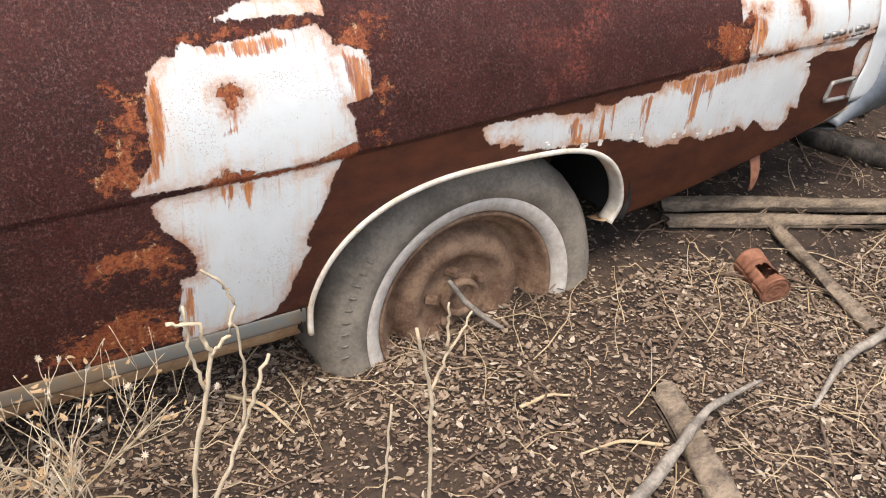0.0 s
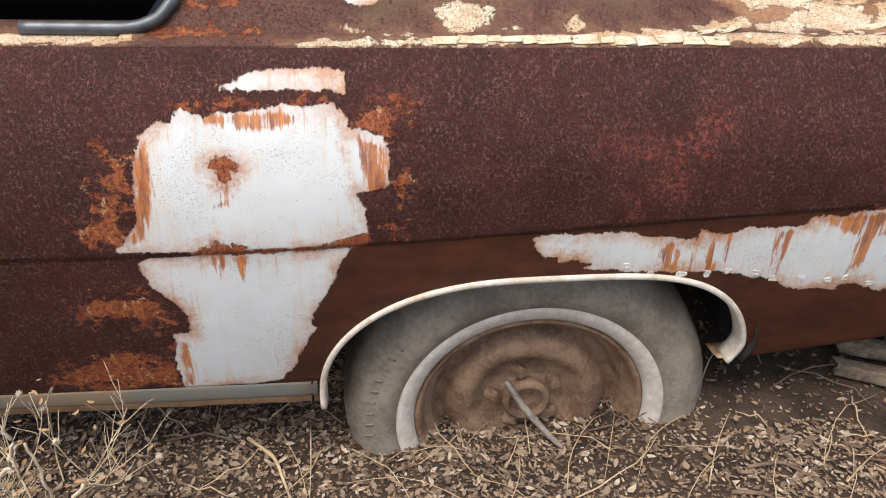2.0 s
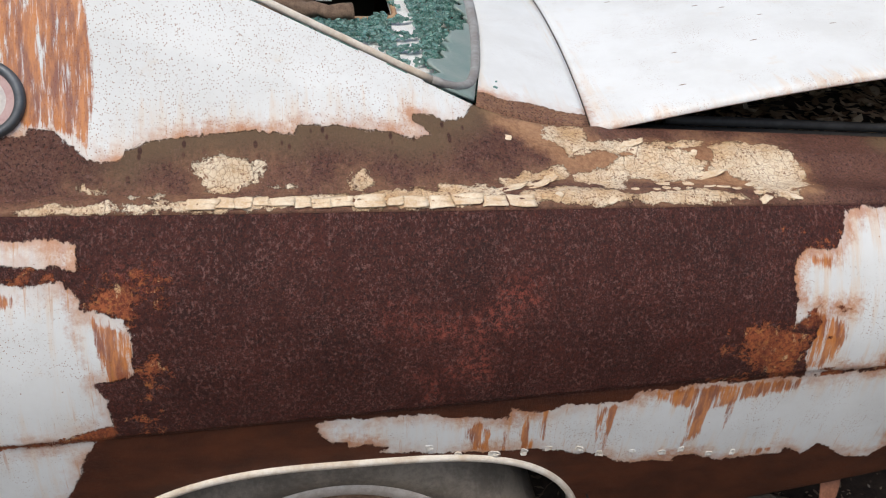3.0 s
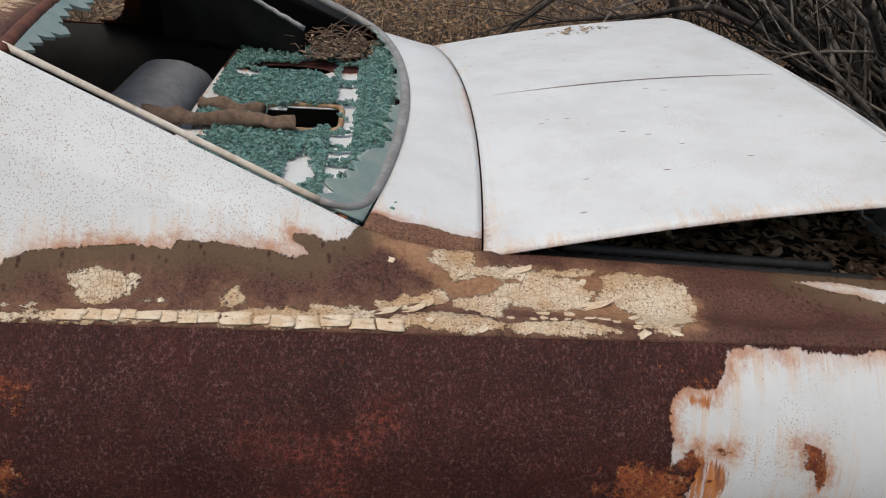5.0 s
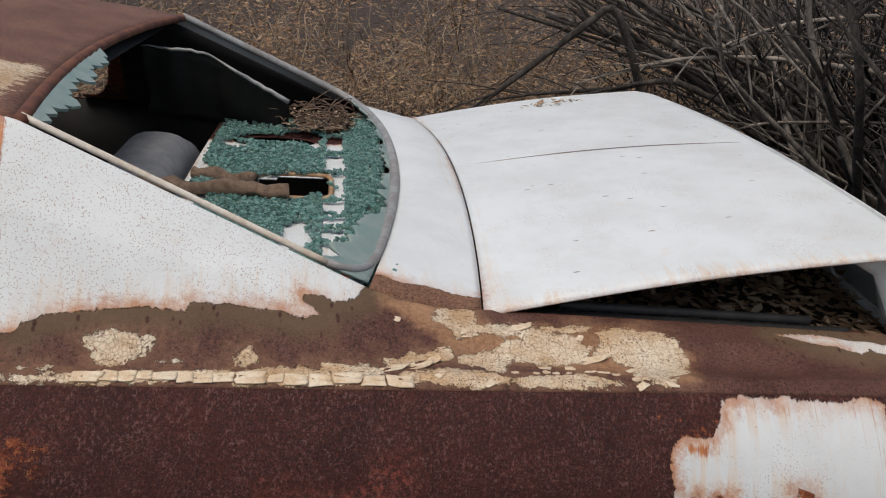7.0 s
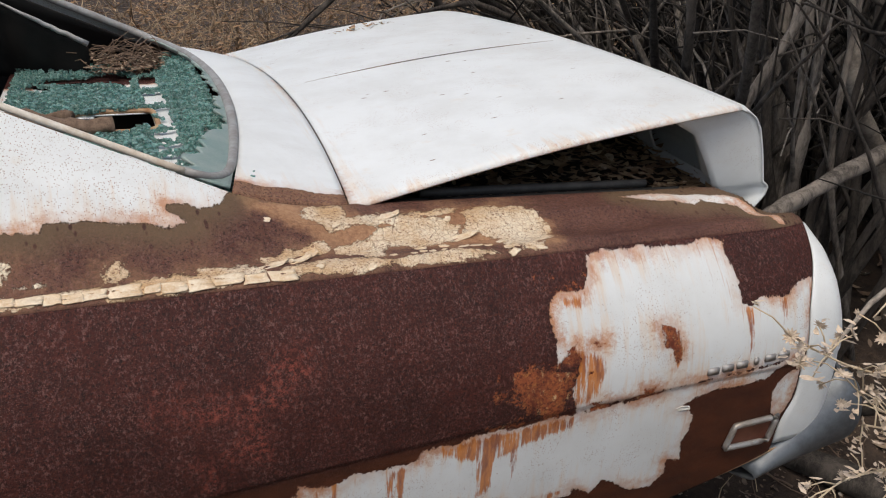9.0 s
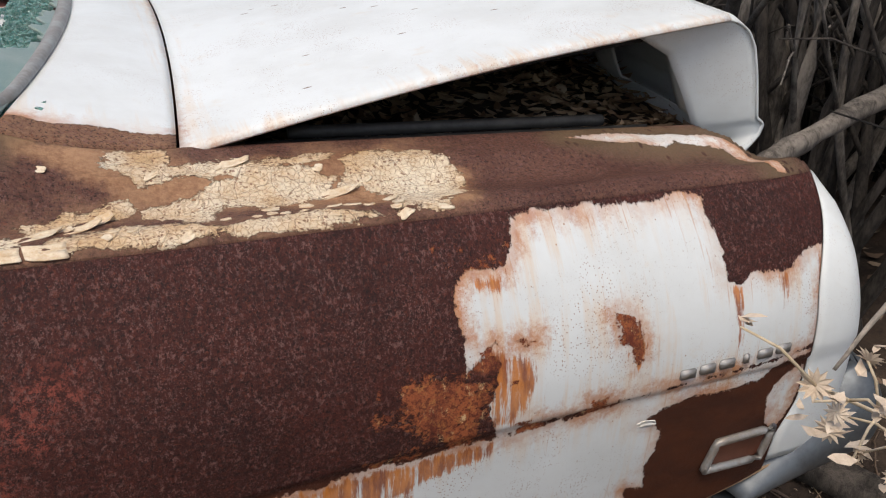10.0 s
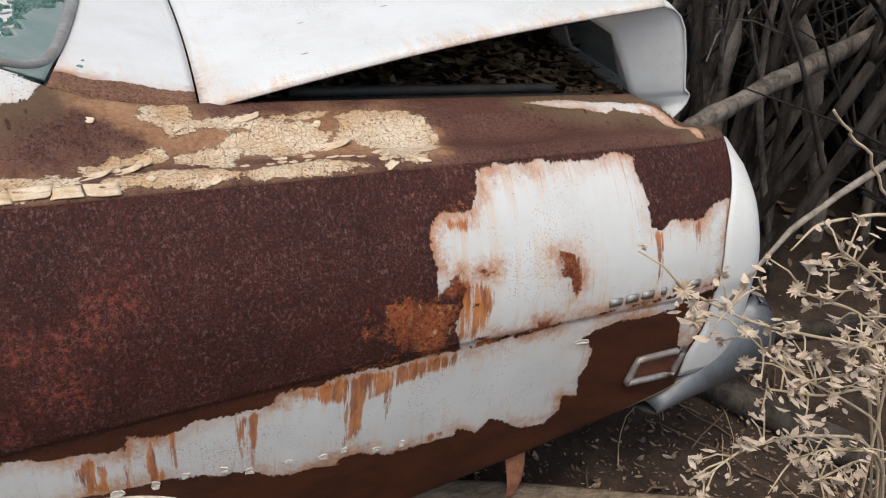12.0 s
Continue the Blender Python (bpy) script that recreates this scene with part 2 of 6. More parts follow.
        if drips:
            run = g.m("ADD", g.m("MULTIPLY", streak, 0.45), g.m("MULTIPLY", g.noise(g.scaled(uv, (1.0, 0.09, 1.0)), 150, 7, 0.75), 0.55))
            dd = field(drips, 0.02, 0.6)
            md = g.step(g.m("SUBTRACT", run, g.m("MULTIPLY", g.m("MAXIMUM", dd, -0.009), 13.0 if isinstance(drips, str) else 3.5)), 0.53, 0.61)
            wcol = g.mix(g.m("MULTIPLY", md, 0.88), wcol, g.mix(g.step(g.noise(g.scaled(uv, (1, 0.2, 1)), 80, 5, 0.7), 0.35, 0.65), (0.20, 0.038, 0.007), (0.55, 0.185, 0.026)))
        if isinstance(white, str):   # thin runs of rust and pitted patches
            thin = g.noise(g.scaled(uv, (1.0, 0.05, 1.0)), 150, 5, 0.7)
            wcol = g.mix(g.m("MULTIPLY", g.m("MULTIPLY", g.step(thin, 0.58, 0.66), g.step(dw, -0.055, -0.006)), 0.5), wcol, (0.46, 0.20, 0.055))
            pit = g.m("MULTIPLY", g.step(g.noise(uv, 310, 4, 0.75), 0.60, 0.66), g.step(g.noise(uv, 12, 5, 0.7), 0.46, 0.62))
            wcol = g.mix(g.m("MULTIPLY", pit, 0.75), wcol, (0.22, 0.12, 0.08))
        col = g.mix(mw, col, wcol)
        height = g.m("ADD", g.m("MULTIPLY", height, g.m("SUBTRACT", 1.0, g.m("MULTIPLY", mw, 0.85))), g.m("MULTIPLY", mw, 2.2))
        paint = mw
    rough = g.m("ADD", 0.48, g.m("MULTIPLY", grain, 0.3))
    if paint is not None:
        rough = g.m("SUBTRACT", rough, g.m("MULTIPLY", paint, 0.22))
    return g.finish(col, rough, g.bump(height, 0.9, 0.0018), spec=0.27)


# outlines of the paint that is left, in the skin's own metres: W white, O orange rust, H holes, D drips, R rosy bloom, U for the upper skin, C cream, T tan
W_MAIN = ((-0.602, 0.667), (-0.593, 0.685), (-0.574, 0.699), (-0.556, 0.698), (-0.545, 0.71), (-0.511, 0.706), (-0.451, 0.709), (-0.406, 0.716), (-0.36, 0.714), (-0.337, 0.715), (-0.322, 0.705), (-0.317, 0.684), (-0.315, 0.661), (-0.301, 0.648), (-0.303, 0.609), (-0.307, 0.597), (-0.297, 0.58), (-0.297, 0.54), (-0.337, 0.528), (-0.37, 0.517), (-0.465, 0.517), (-0.567, 0.515), (-0.641, 0.515), (-0.648, 0.52), (-0.627, 0.542), (-0.615, 0.56), (-0.61, 0.609), (-0.607, 0.647))
W_TOP = ((-0.489, 0.734), (-0.468, 0.746), (-0.446, 0.755), (-0.382, 0.757), (-0.319, 0.755), (-0.319, 0.728), (-0.36, 0.732), (-0.405, 0.732), (-0.45, 0.73), (-0.469, 0.733))
W_STREAK = ((-0.345, 0.695), (-0.27, 0.676), (-0.262, 0.658), (-0.266, 0.608), (-0.314, 0.597), (-0.324, 0.558), (-0.331, 0.601), (-0.337, 0.648))
W_LOW = ((-0.622, 0.498), (-0.607, 0.507), (-0.466, 0.508), (-0.37, 0.51), (-0.32, 0.513), (-0.339, 0.482), (-0.358, 0.43), (-0.377, 0.398), (-0.388, 0.37), (-0.379, 0.363), (-0.398, 0.327), (-0.42, 0.275), (-0.445, 0.245), (-0.595, 0.23), (-0.599, 0.288), (-0.591, 0.363), (-0.566, 0.362), (-0.569, 0.397), (-0.575, 0.414), (-0.588, 0.431), (-0.613, 0.453), (-0.615, 0.473))
O_LEFT = ((-0.649, 0.676), (-0.623, 0.676), (-0.606, 0.661), (-0.616, 0.56), (-0.64, 0.52), (-0.689, 0.526), (-0.707, 0.571), (-0.672, 0.582), (-0.659, 0.618))
O_MID = ((-0.734, 0.427), (-0.706, 0.446), (-0.621, 0.455), (-0.591, 0.414), (-0.575, 0.386), (-0.599, 0.364), (-0.676, 0.396), (-0.735, 0.383))
O_LOW = ((-0.8, 0.287), (-0.697, 0.333), (-0.616, 0.315), (-0.588, 0.351), (-0.595, 0.23), (-0.752, 0.242), (-0.797, 0.266))
O_TOP = ((-0.555, 0.705), (-0.521, 0.731), (-0.48, 0.73), (-0.322, 0.728), (-0.321, 0.708), (-0.406, 0.713), (-0.533, 0.703))
O_RIGHT = ((-0.319, 0.701), (-0.276, 0.725), (-0.226, 0.717), (-0.219, 0.693), (-0.262, 0.665), (-0.3, 0.677))
O_SPOT = ((-0.263, 0.624), (-0.243, 0.628), (-0.228, 0.607), (-0.236, 0.578), (-0.256, 0.575))
O_BITS = ((-0.279, 0.535), (-0.264, 0.548), (-0.24, 0.552), (-0.228, 0.536), (-0.244, 0.524))
H_KEY = ((-0.513, 0.645), (-0.499, 0.658), (-0.48, 0.659), (-0.466, 0.64), (-0.483, 0.614), (-0.498, 0.618))
H_SEAM = ((-0.539, 0.521), (-0.515, 0.531), (-0.471, 0.533), (-0.465, 0.517), (-0.369, 0.522), (-0.305, 0.533), (-0.305, 0.524), (-0.37, 0.51), (-0.467, 0.506), (-0.537, 0.51))
D_KEY = ((-0.505, 0.622), (-0.475, 0.622), (-0.481, 0.577), (-0.513, 0.584), (-0.496, 0.598))
D_SEAM = ((-0.529, 0.509), (-0.462, 0.508), (-0.475, 0.457), (-0.483, 0.462), (-0.495, 0.498), (-0.508, 0.458))
D_TOP = ((-0.54, 0.708), (-0.406, 0.713), (-0.376, 0.696), (-0.422, 0.679), (-0.512, 0.691))
D_LEFT = ((-0.602, 0.668), (-0.584, 0.689), (-0.581, 0.616), (-0.602, 0.532), (-0.633, 0.52), (-0.61, 0.617))
D_RIGHT = ((-0.314, 0.684), (-0.262, 0.665), (-0.265, 0.608), (-0.292, 0.567), (-0.305, 0.641))
D_FOOT = ((-0.591, 0.351), (-0.563, 0.35), (-0.58, 0.244), (-0.599, 0.233))
W_STRIP = ((-0.055, 0.516), (-0.042, 0.521), (0.041, 0.521), (0.096, 0.522), (0.123, 0.513), (0.168, 0.507), (0.199, 0.502), (0.201, 0.522), (0.221, 0.517), (0.245, 0.51), (0.275, 0.523), (0.306, 0.52), (0.354, 0.521), (0.377, 0.527), (0.425, 0.526), (0.456, 0.391), (0.368, 0.402), (0.334, 0.424), (0.305, 0.427), (0.262, 0.438), (0.238, 0.443), (0.19, 0.443), (0.127, 0.448), (0.02, 0.459), (0.042, 0.466), (0.005, 0.477), (-0.01, 0.468), (-0.014, 0.481), (-0.032, 0.481), (-0.043, 0.492), (-0.052, 0.503))
D_1 = ((0.135, 0.495), (0.169, 0.505), (0.178, 0.486), (0.18, 0.444), (0.15, 0.447))
D_2 = ((0.188, 0.5), (0.201, 0.483), (0.205, 0.439), (0.194, 0.44))
D_3 = ((0.206, 0.477), (0.225, 0.512), (0.242, 0.437), (0.226, 0.439))
D_4 = ((0.24, 0.521), (0.256, 0.519), (0.259, 0.467), (0.249, 0.445))
D_5 = ((0.319, 0.488), (0.322, 0.518), (0.358, 0.518), (0.351, 0.468), (0.347, 0.423), (0.334, 0.424))
R_ROSE = ((0.103, 0.606), (0.142, 0.623), (0.169, 0.602), (0.155, 0.579), (0.118, 0.584))
R_ROSE2 = ((0.039, 0.663), (0.074, 0.665), (0.152, 0.648), (0.145, 0.623), (0.06, 0.634))
R_ROSE3 = ((0.195, 0.692), (0.224, 0.694), (0.231, 0.675), (0.202, 0.676))
R_ROSE4 = ((0.071, 0.583), (0.1, 0.58), (0.097, 0.564))
R_ROSE5 = ((-0.287, 0.729), (-0.23, 0.724), (-0.237, 0.702), (-0.281, 0.703))
R_ROSE6 = ((0.166, 0.654), (0.191, 0.653), (0.188, 0.639))
W_REAR = ((0.653, 0.759), (0.672, 0.761), (0.739, 0.76), (0.807, 0.756), (0.882, 0.756), (0.902, 0.754), (0.897, 0.735), (0.905, 0.719), (0.905, 0.698), (0.906, 0.671), (0.924, 0.665), (0.942, 0.677), (0.998, 0.673), (1.01, 0.685), (1.03, 0.691), (1.057, 0.692), (1.042, 0.624), (1.04, 0.574), (0.954, 0.565), (0.853, 0.56), (0.78, 0.558), (0.711, 0.555), (0.645, 0.552), (0.613, 0.544), (0.603, 0.58), (0.609, 0.611), (0.616, 0.633), (0.599, 0.645), (0.577, 0.632), (0.577, 0.662), (0.572, 0.687), (0.575, 0.715), (0.595, 0.721), (0.613, 0.719), (0.635, 0.721), (0.649, 0.738))
W_BAND = ((0.613, 0.54), (0.712, 0.55), (0.801, 0.559), (0.891, 0.562), (0.955, 0.564), (1.04, 0.573), (1.032, 0.561), (0.997, 0.562), (0.964, 0.54), (0.924, 0.537), (0.86, 0.536), (0.809, 0.525), (0.803, 0.515), (0.796, 0.472), (0.65, 0.491))
W_CORNER = ((1.034, 0.542), (1.038, 0.508), (1.022, 0.469), (1.01, 0.444), (0.992, 0.469), (0.983, 0.515), (0.992, 0.531), (1.015, 0.543))
O_REAR = ((0.487, 0.625), (0.522, 0.64), (0.58, 0.634), (0.609, 0.611), (0.613, 0.544), (0.556, 0.545), (0.518, 0.569), (0.491, 0.601))
O_REART = ((0.563, 0.724), (0.597, 0.728), (0.64, 0.73), (0.637, 0.715), (0.581, 0.713))
O_REARB = ((0.462, 0.544), (0.518, 0.565), (0.612, 0.551), (0.613, 0.538), (0.532, 0.53))
H_A = ((0.748, 0.66), (0.776, 0.662), (0.795, 0.623), (0.782, 0.597), (0.76, 0.63))
H_B = ((0.722, 0.569), (0.749, 0.569), (0.751, 0.548), (0.726, 0.55))
H_C = ((0.633, 0.652), (0.662, 0.655), (0.658, 0.645), (0.642, 0.645))
H_D = ((0.592, 0.651), (0.612, 0.656), (0.61, 0.64), (0.598, 0.636))
H_E = ((0.623, 0.615), (0.637, 0.616), (0.637, 0.605), (0.624, 0.608))
H_F = ((0.634, 0.562), (0.658, 0.563), (0.658, 0.548), (0.645, 0.544))
D_R1 = ((0.908, 0.668), (0.928, 0.665), (0.924, 0.589), (0.919, 0.59))
D_R2 = ((0.974, 0.674), (0.996, 0.671), (0.99, 0.628), (0.982, 0.629))
D_R3 = ((1.038, 0.687), (1.056, 0.689), (1.046, 0.588), (1.036, 0.59))
D_R4 = ((0.58, 0.64), (0.611, 0.65), (0.654, 0.632), (0.656, 0.601), (0.631, 0.554), (0.604, 0.56), (0.606, 0.612))
D_R5 = ((0.779, 0.65), (0.795, 0.623), (0.782, 0.597), (0.767, 0.613))
D_R6 = ((0.578, 0.714), (0.635, 0.716), (0.631, 0.693), (0.59, 0.704))
W_FLANK = ((0.373, 0.536), (0.393, 0.537), (0.421, 0.536), (0.45, 0.544), (0.524, 0.543), (0.603, 0.545), (0.687, 0.544), (0.775, 0.547), (0.81, 0.513), (0.83, 0.5), (0.83, 0.474), (0.817, 0.447), (0.824, 0.409), (0.795, 0.418), (0.8, 0.391), (0.781, 0.369), (0.742, 0.367), (0.681, 0.406), (0.66, 0.384), (0.625, 0.407), (0.623, 0.391), (0.572, 0.389), (0.53, 0.385), (0.488, 0.403), (0.456, 0.403), (0.414, 0.406), (0.373, 0.414), (0.359, 0.417))
D_6 = ((0.393, 0.537), (0.524, 0.543), (0.62, 0.544), (0.606, 0.519), (0.543, 0.507), (0.482, 0.486), (0.407, 0.514))
D_7 = ((0.45, 0.522), (0.487, 0.53), (0.485, 0.446), (0.456, 0.414))
D_8 = ((0.502, 0.535), (0.525, 0.534), (0.522, 0.475), (0.513, 0.437))
D_9 = ((0.573, 0.407), (0.611, 0.411), (0.614, 0.394), (0.58, 0.388))
UW_SAIL = ((-0.409, 0.097), (-0.385, 0.099), (-0.373, 0.107), (-0.35, 0.108), (-0.341, 0.098), (-0.323, 0.082), (-0.303, 0.07), (-0.276, 0.072), (-0.268, 0.084), (-0.244, 0.096), (-0.221, 0.099), (-0.173, 0.106), (-0.118, 0.111), (-0.071, 0.109), (-0.065, 0.12), (-0.021, 0.123), (0.029, 0.118), (0.088, 0.113), (0.109, 0.117), (0.097, 0.127), (0.082, 0.133), (0.082, 0.142), (0.106, 0.144), (0.126, 0.138), (0.156, 0.15), (0.2, 0.24), (-0.1, 0.46), (-0.45, 0.52), (-0.44, 0.13))
UD_1 = ((-0.43, 0.37), (-0.31, 0.37), (-0.303, 0.217), (-0.297, 0.147), (-0.312, 0.079), (-0.347, 0.106), (-0.385, 0.108), (-0.42, 0.12))
UC_ROUND = ((-0.197, 0.073), (-0.185, 0.078), (-0.165, 0.081), (-0.132, 0.078), (-0.106, 0.072), (-0.109, 0.057), (-0.121, 0.046), (-0.153, 0.028), (-0.179, 0.037), (-0.191, 0.057))
UC_LEDGE = ((-0.403, 0.006), (-0.344, 0.012), (-0.294, 0.017), (-0.218, 0.018), (-0.121, 0.025), (-0.053, 0.029), (-0.006, 0.03), (-0.003, 0.015), (-0.085, 0.005), (-0.185, 0), (-0.312, 0), (-0.403, 0))
UC_LEDGE2 = ((-0, 0.005), (0.006, 0.029), (0.053, 0.039), (0.103, 0.039), (0.117, 0.05), (0.179, 0.047), (0.197, 0.025), (0.188, 0.01), (0.106, 0.004), (0.05, 0.003))
UC_SPUR = ((-0.003, 0.059), (0.015, 0.067), (0.026, 0.047), (0.012, 0.034), (-0.006, 0.039))
UC_CURL = ((0.188, 0.061), (0.255, 0.083), (0.27, 0.094), (0.291, 0.096), (0.288, 0.067), (0.25, 0.061), (0.194, 0.041))
UC_A = ((0.267, 0.17), (0.305, 0.172), (0.332, 0.174), (0.332, 0.141), (0.382, 0.142), (0.511, 0.145), (0.496, 0.128), (0.417, 0.114), (0.358, 0.113), (0.326, 0.113), (0.303, 0.102), (0.285, 0.118), (0.264, 0.139))
UC_B = ((0.338, 0.09), (0.376, 0.113), (0.461, 0.127), (0.499, 0.105), (0.476, 0.066), (0.426, 0.06), (0.373, 0.074), (0.355, 0.026), (0.326, 0.051), (0.291, 0.061), (0.303, 0.084))
UC_C = ((0.197, 0.019), (0.264, 0.052), (0.323, 0.041), (0.355, 0.026), (0.47, 0.034), (0.526, 0.013), (0.608, 0.031), (0.599, 0.013), (0.458, 0.004), (0.344, 0.006), (0.229, 0.007))
UC_D = ((0.511, 0.143), (0.59, 0.144), (0.62, 0.13), (0.643, 0.096), (0.626, 0.045), (0.585, 0.017), (0.535, 0.018), (0.549, 0.059), (0.523, 0.079), (0.491, 0.08), (0.508, 0.105))
UC_E = ((-0.323, 0.04), (-0.294, 0.042), (-0.291, 0.03), (-0.315, 0.028))
UC_F = ((-0.265, 0.028), (-0.226, 0.033), (-0.223, 0.024), (-0.262, 0.02))
UC_G = ((-0.103, 0.044), (-0.065, 0.048), (-0.068, 0.037), (-0.1, 0.036))
UT_TAN = ((0.173, 0.172), (0.235, 0.17), (0.323, 0.174), (0.347, 0.134), (0.558, 0.148), (0.658, 0.091), (0.617, 0.017), (0.438, 0.05), (0.288, 0.088), (0.214, 0.138), (0.185, 0.151))
UW_END = ((0.802, 0.146), (0.87, 0.151), (1.008, 0.127), (1.04, 0.094), (1.04, 0.006), (1.025, 0.006), (1.014, 0.096), (0.946, 0.115), (0.928, 0.107), (0.855, 0.127))
UC_FRONT = ((-1, 0.002), (-0.66, 0.003), (-0.6, 0.006), (-0.6, 0.03), (-0.75, 0.03), (-1, 0.022))
UO_FRONT = ((-0.6, 0.01), (-0.45, 0.01), (-0.44, 0.042), (-0.6, 0.05))
UO_TOP = ((-0.62, 0.22), (-0.4, 0.26), (-0.36, 0.3), (-0.46, 0.36), (-0.62, 0.36))
UO_PILLAR = ((-0.6, 0.07), (-0.47, 0.06), (-0.43, 0.12), (-0.46, 0.24), (-0.58, 0.24))
SIDE_FIELDS = {"white_d": (W_MAIN, W_TOP, W_STREAK, W_LOW, W_STRIP, W_REAR, W_BAND, W_CORNER, W_FLANK,), "orange_d": (O_LEFT, O_MID, O_LOW, O_TOP, O_RIGHT, O_SPOT, O_BITS, O_REAR, O_REART, O_REARB,), "hole_d": (H_KEY, H_SEAM, H_A, H_B, H_C, H_D, H_E, H_F,), "drip_d": (D_KEY, D_SEAM, D_TOP, D_LEFT, D_RIGHT, D_FOOT, D_1, D_2, D_3, D_4, D_5, D_R1, D_R2, D_R3, D_R4, D_R5, D_R6, D_6, D_7, D_8, D_9,), "rosy_d": (R_ROSE, R_ROSE2, R_ROSE3, R_ROSE4, R_ROSE5, R_ROSE6,)}
UPPER_FIELDS = {"white_d": (UW_SAIL, UW_END,), "orange_d": (UO_FRONT, UO_TOP, UO_PILLAR,), "drip_d": (UD_1,), "cream_d": (UC_ROUND, UC_LEDGE, UC_LEDGE2, UC_SPUR, UC_CURL, UC_A, UC_B, UC_C, UC_D, UC_E, UC_F, UC_G, UC_FRONT,), "tan_d": (UT_TAN,)}
M_SIDE = rusted_paint("old_paint_side", "white_d", "orange_d", "drip_d", "rosy_d", lower=True, spots="hole_d", chalk=0.92)
M_UP = rusted_paint("old_paint_upper", "white_d", "orange_d", "drip_d", (), "cream_d", ((0.050, 0.0195, 0.016), (0.165, 0.081, 0.057)), 0.6, tan="tan_d")
M_WHITE = rusted_paint("white_paint", all_white=True, speckle=0.35)
M_LID = rusted_paint("lid_paint", ((0.735, 0.95, 0.392, 0.700),), (), (), (), (), ((0.16, 0.08, 0.05), (0.30, 0.18, 0.11)), 0.5, speckle=0.7)
M_RUST = simple("bare_rust", (0.085, 0.028, 0.02), (0.20, 0.075, 0.035), 14, 0.75, 0.5)
M_TAN = simple("stained_tan_metal", (0.30, 0.16, 0.08), (0.50, 0.36, 0.22), 12, 0.7, 0.3)
M_TRIM = simple("dull_bright_trim", (0.36, 0.37, 0.38), (0.25, 0.22, 0.19), 18, 0.45, 0.15, metal=0.4)
M_PALETRIM = simple("dull_grey_moulding", (0.34, 0.36, 0.37), (0.22, 0.21, 0.20), 16, 0.55, 0.15)
M_SILLTRIM = simple("grey_sill_trim", (0.13, 0.145, 0.145), (0.20, 0.14, 0.085), 7, 0.75, 0.15, spec=0.2)
M_ARCH = simple("chalky_trim", (0.70, 0.68, 0.62), (0.50, 0.42, 0.33), 16, 0.6, 0.2)
M_CHROME = simple("weathered_chrome", (0.15, 0.17, 0.19), (0.09, 0.10, 0.11), 10, 0.48, 0.08, metal=0.6)
# Black headlining cloth; on other inner sheets the shade is painted in.
M_BLACK = simple("black_lining_and_shade", (0.006, 0.006, 0.006), (0.016, 0.015, 0.014), 9, 0.85, 0.3)
M_RUBBERSHADE = simple("black_rubber_and_gap_shade", (0.010, 0.010, 0.011), (0.03, 0.03, 0.03), 30, 0.6, 0.2)
M_TYRE = simple("grey_dusty_tyre", (0.150, 0.132, 0.108), (0.29, 0.255, 0.21), 14, 0.85, 0.5, fine=9)
M_WALL = simple("whitewall_band", (0.62, 0.59, 0.55), (0.46, 0.42, 0.37), 55, 0.8, 0.3)
M_WHEEL = simple("rusty_wheel", (0.125, 0.068, 0.042), (0.31, 0.205, 0.135), 18, 0.85, 0.6, fine=9)
M_DIRT = simple("dark_soil", (0.020, 0.013, 0.009), (0.068, 0.045, 0.031), 12, 0.95, 0.9, 0.008, fine=9)
M_BRUSH = simple("brown_dry_stem", (0.09, 0.055, 0.035), (0.52, 0.40, 0.27), 9, 0.85, 0.2)
M_STRAW = simple("dry_straw", (0.40, 0.30, 0.18), (0.56, 0.45, 0.30), 40, 0.75, 0.2)
M_STALK = simple("pale_stalk", (0.50, 0.40, 0.27), (0.64, 0.54, 0.40), 50, 0.7, 0.2)
M_TWIG = simple("brown_twig", (0.10, 0.065, 0.045), (0.20, 0.14, 0.10), 60, 0.85, 0.4)
M_WOOD = simple("weathered_wood", (0.10, 0.075, 0.055), (0.33, 0.26, 0.19), 30, 0.9, 1.0, 0.005, stretch=(0.5, 1, 1))
# Near-black: the dark gaps between stems are painted into the bark colour.
M_SHADEBARK = simple("shade_black_bark", (0.0025, 0.002, 0.0018), (0.015, 0.0125, 0.011), 30, 0.9, 0.9, 0.005, stretch=(1, 1, 0.25))
# Grey bark lowered in tone to carry the thicket's shade; grain is random.
M_BARK = simple("shade_darkened_bark", (0.012, 0.010, 0.008), (0.085, 0.072, 0.062), 30, 0.9, 0.9, 0.005, stretch=(1, 1, 0.25))
M_LIMB = simple("grey_limb_bark", (0.055, 0.047, 0.040), (0.27, 0.24, 0.21), 26, 0.9, 0.9, 0.004, stretch=(1, 1, 0.3))
M_GREYWOOD = simple("silvered_stick_wood", (0.15, 0.13, 0.11), (0.38, 0.34, 0.29), 22, 0.85, 0.6, 0.003)
M_BUSH = simple("tan_bush_leaf", (0.26, 0.165, 0.085), (0.42, 0.29, 0.16), 14, 0.85, 0.2)
M_FLOWER = simple("papery_seed_head", (0.48, 0.38, 0.28), (0.66, 0.56, 0.45), 70, 0.75, 0.2)
M_CAN = simple("rusted_tin", (0.17, 0.065, 0.035), (0.31, 0.14, 0.085), 40, 0.75, 0.4)
M_SEAT = simple("grey_vinyl", (0.16, 0.165, 0.17), (0.25, 0.25, 0.25), 25, 0.65, 0.2)
M_BLUE = simple("blue_cloth", (0.02, 0.03, 0.10), (0.05, 0.06, 0.16), 30, 0.8, 0.3)
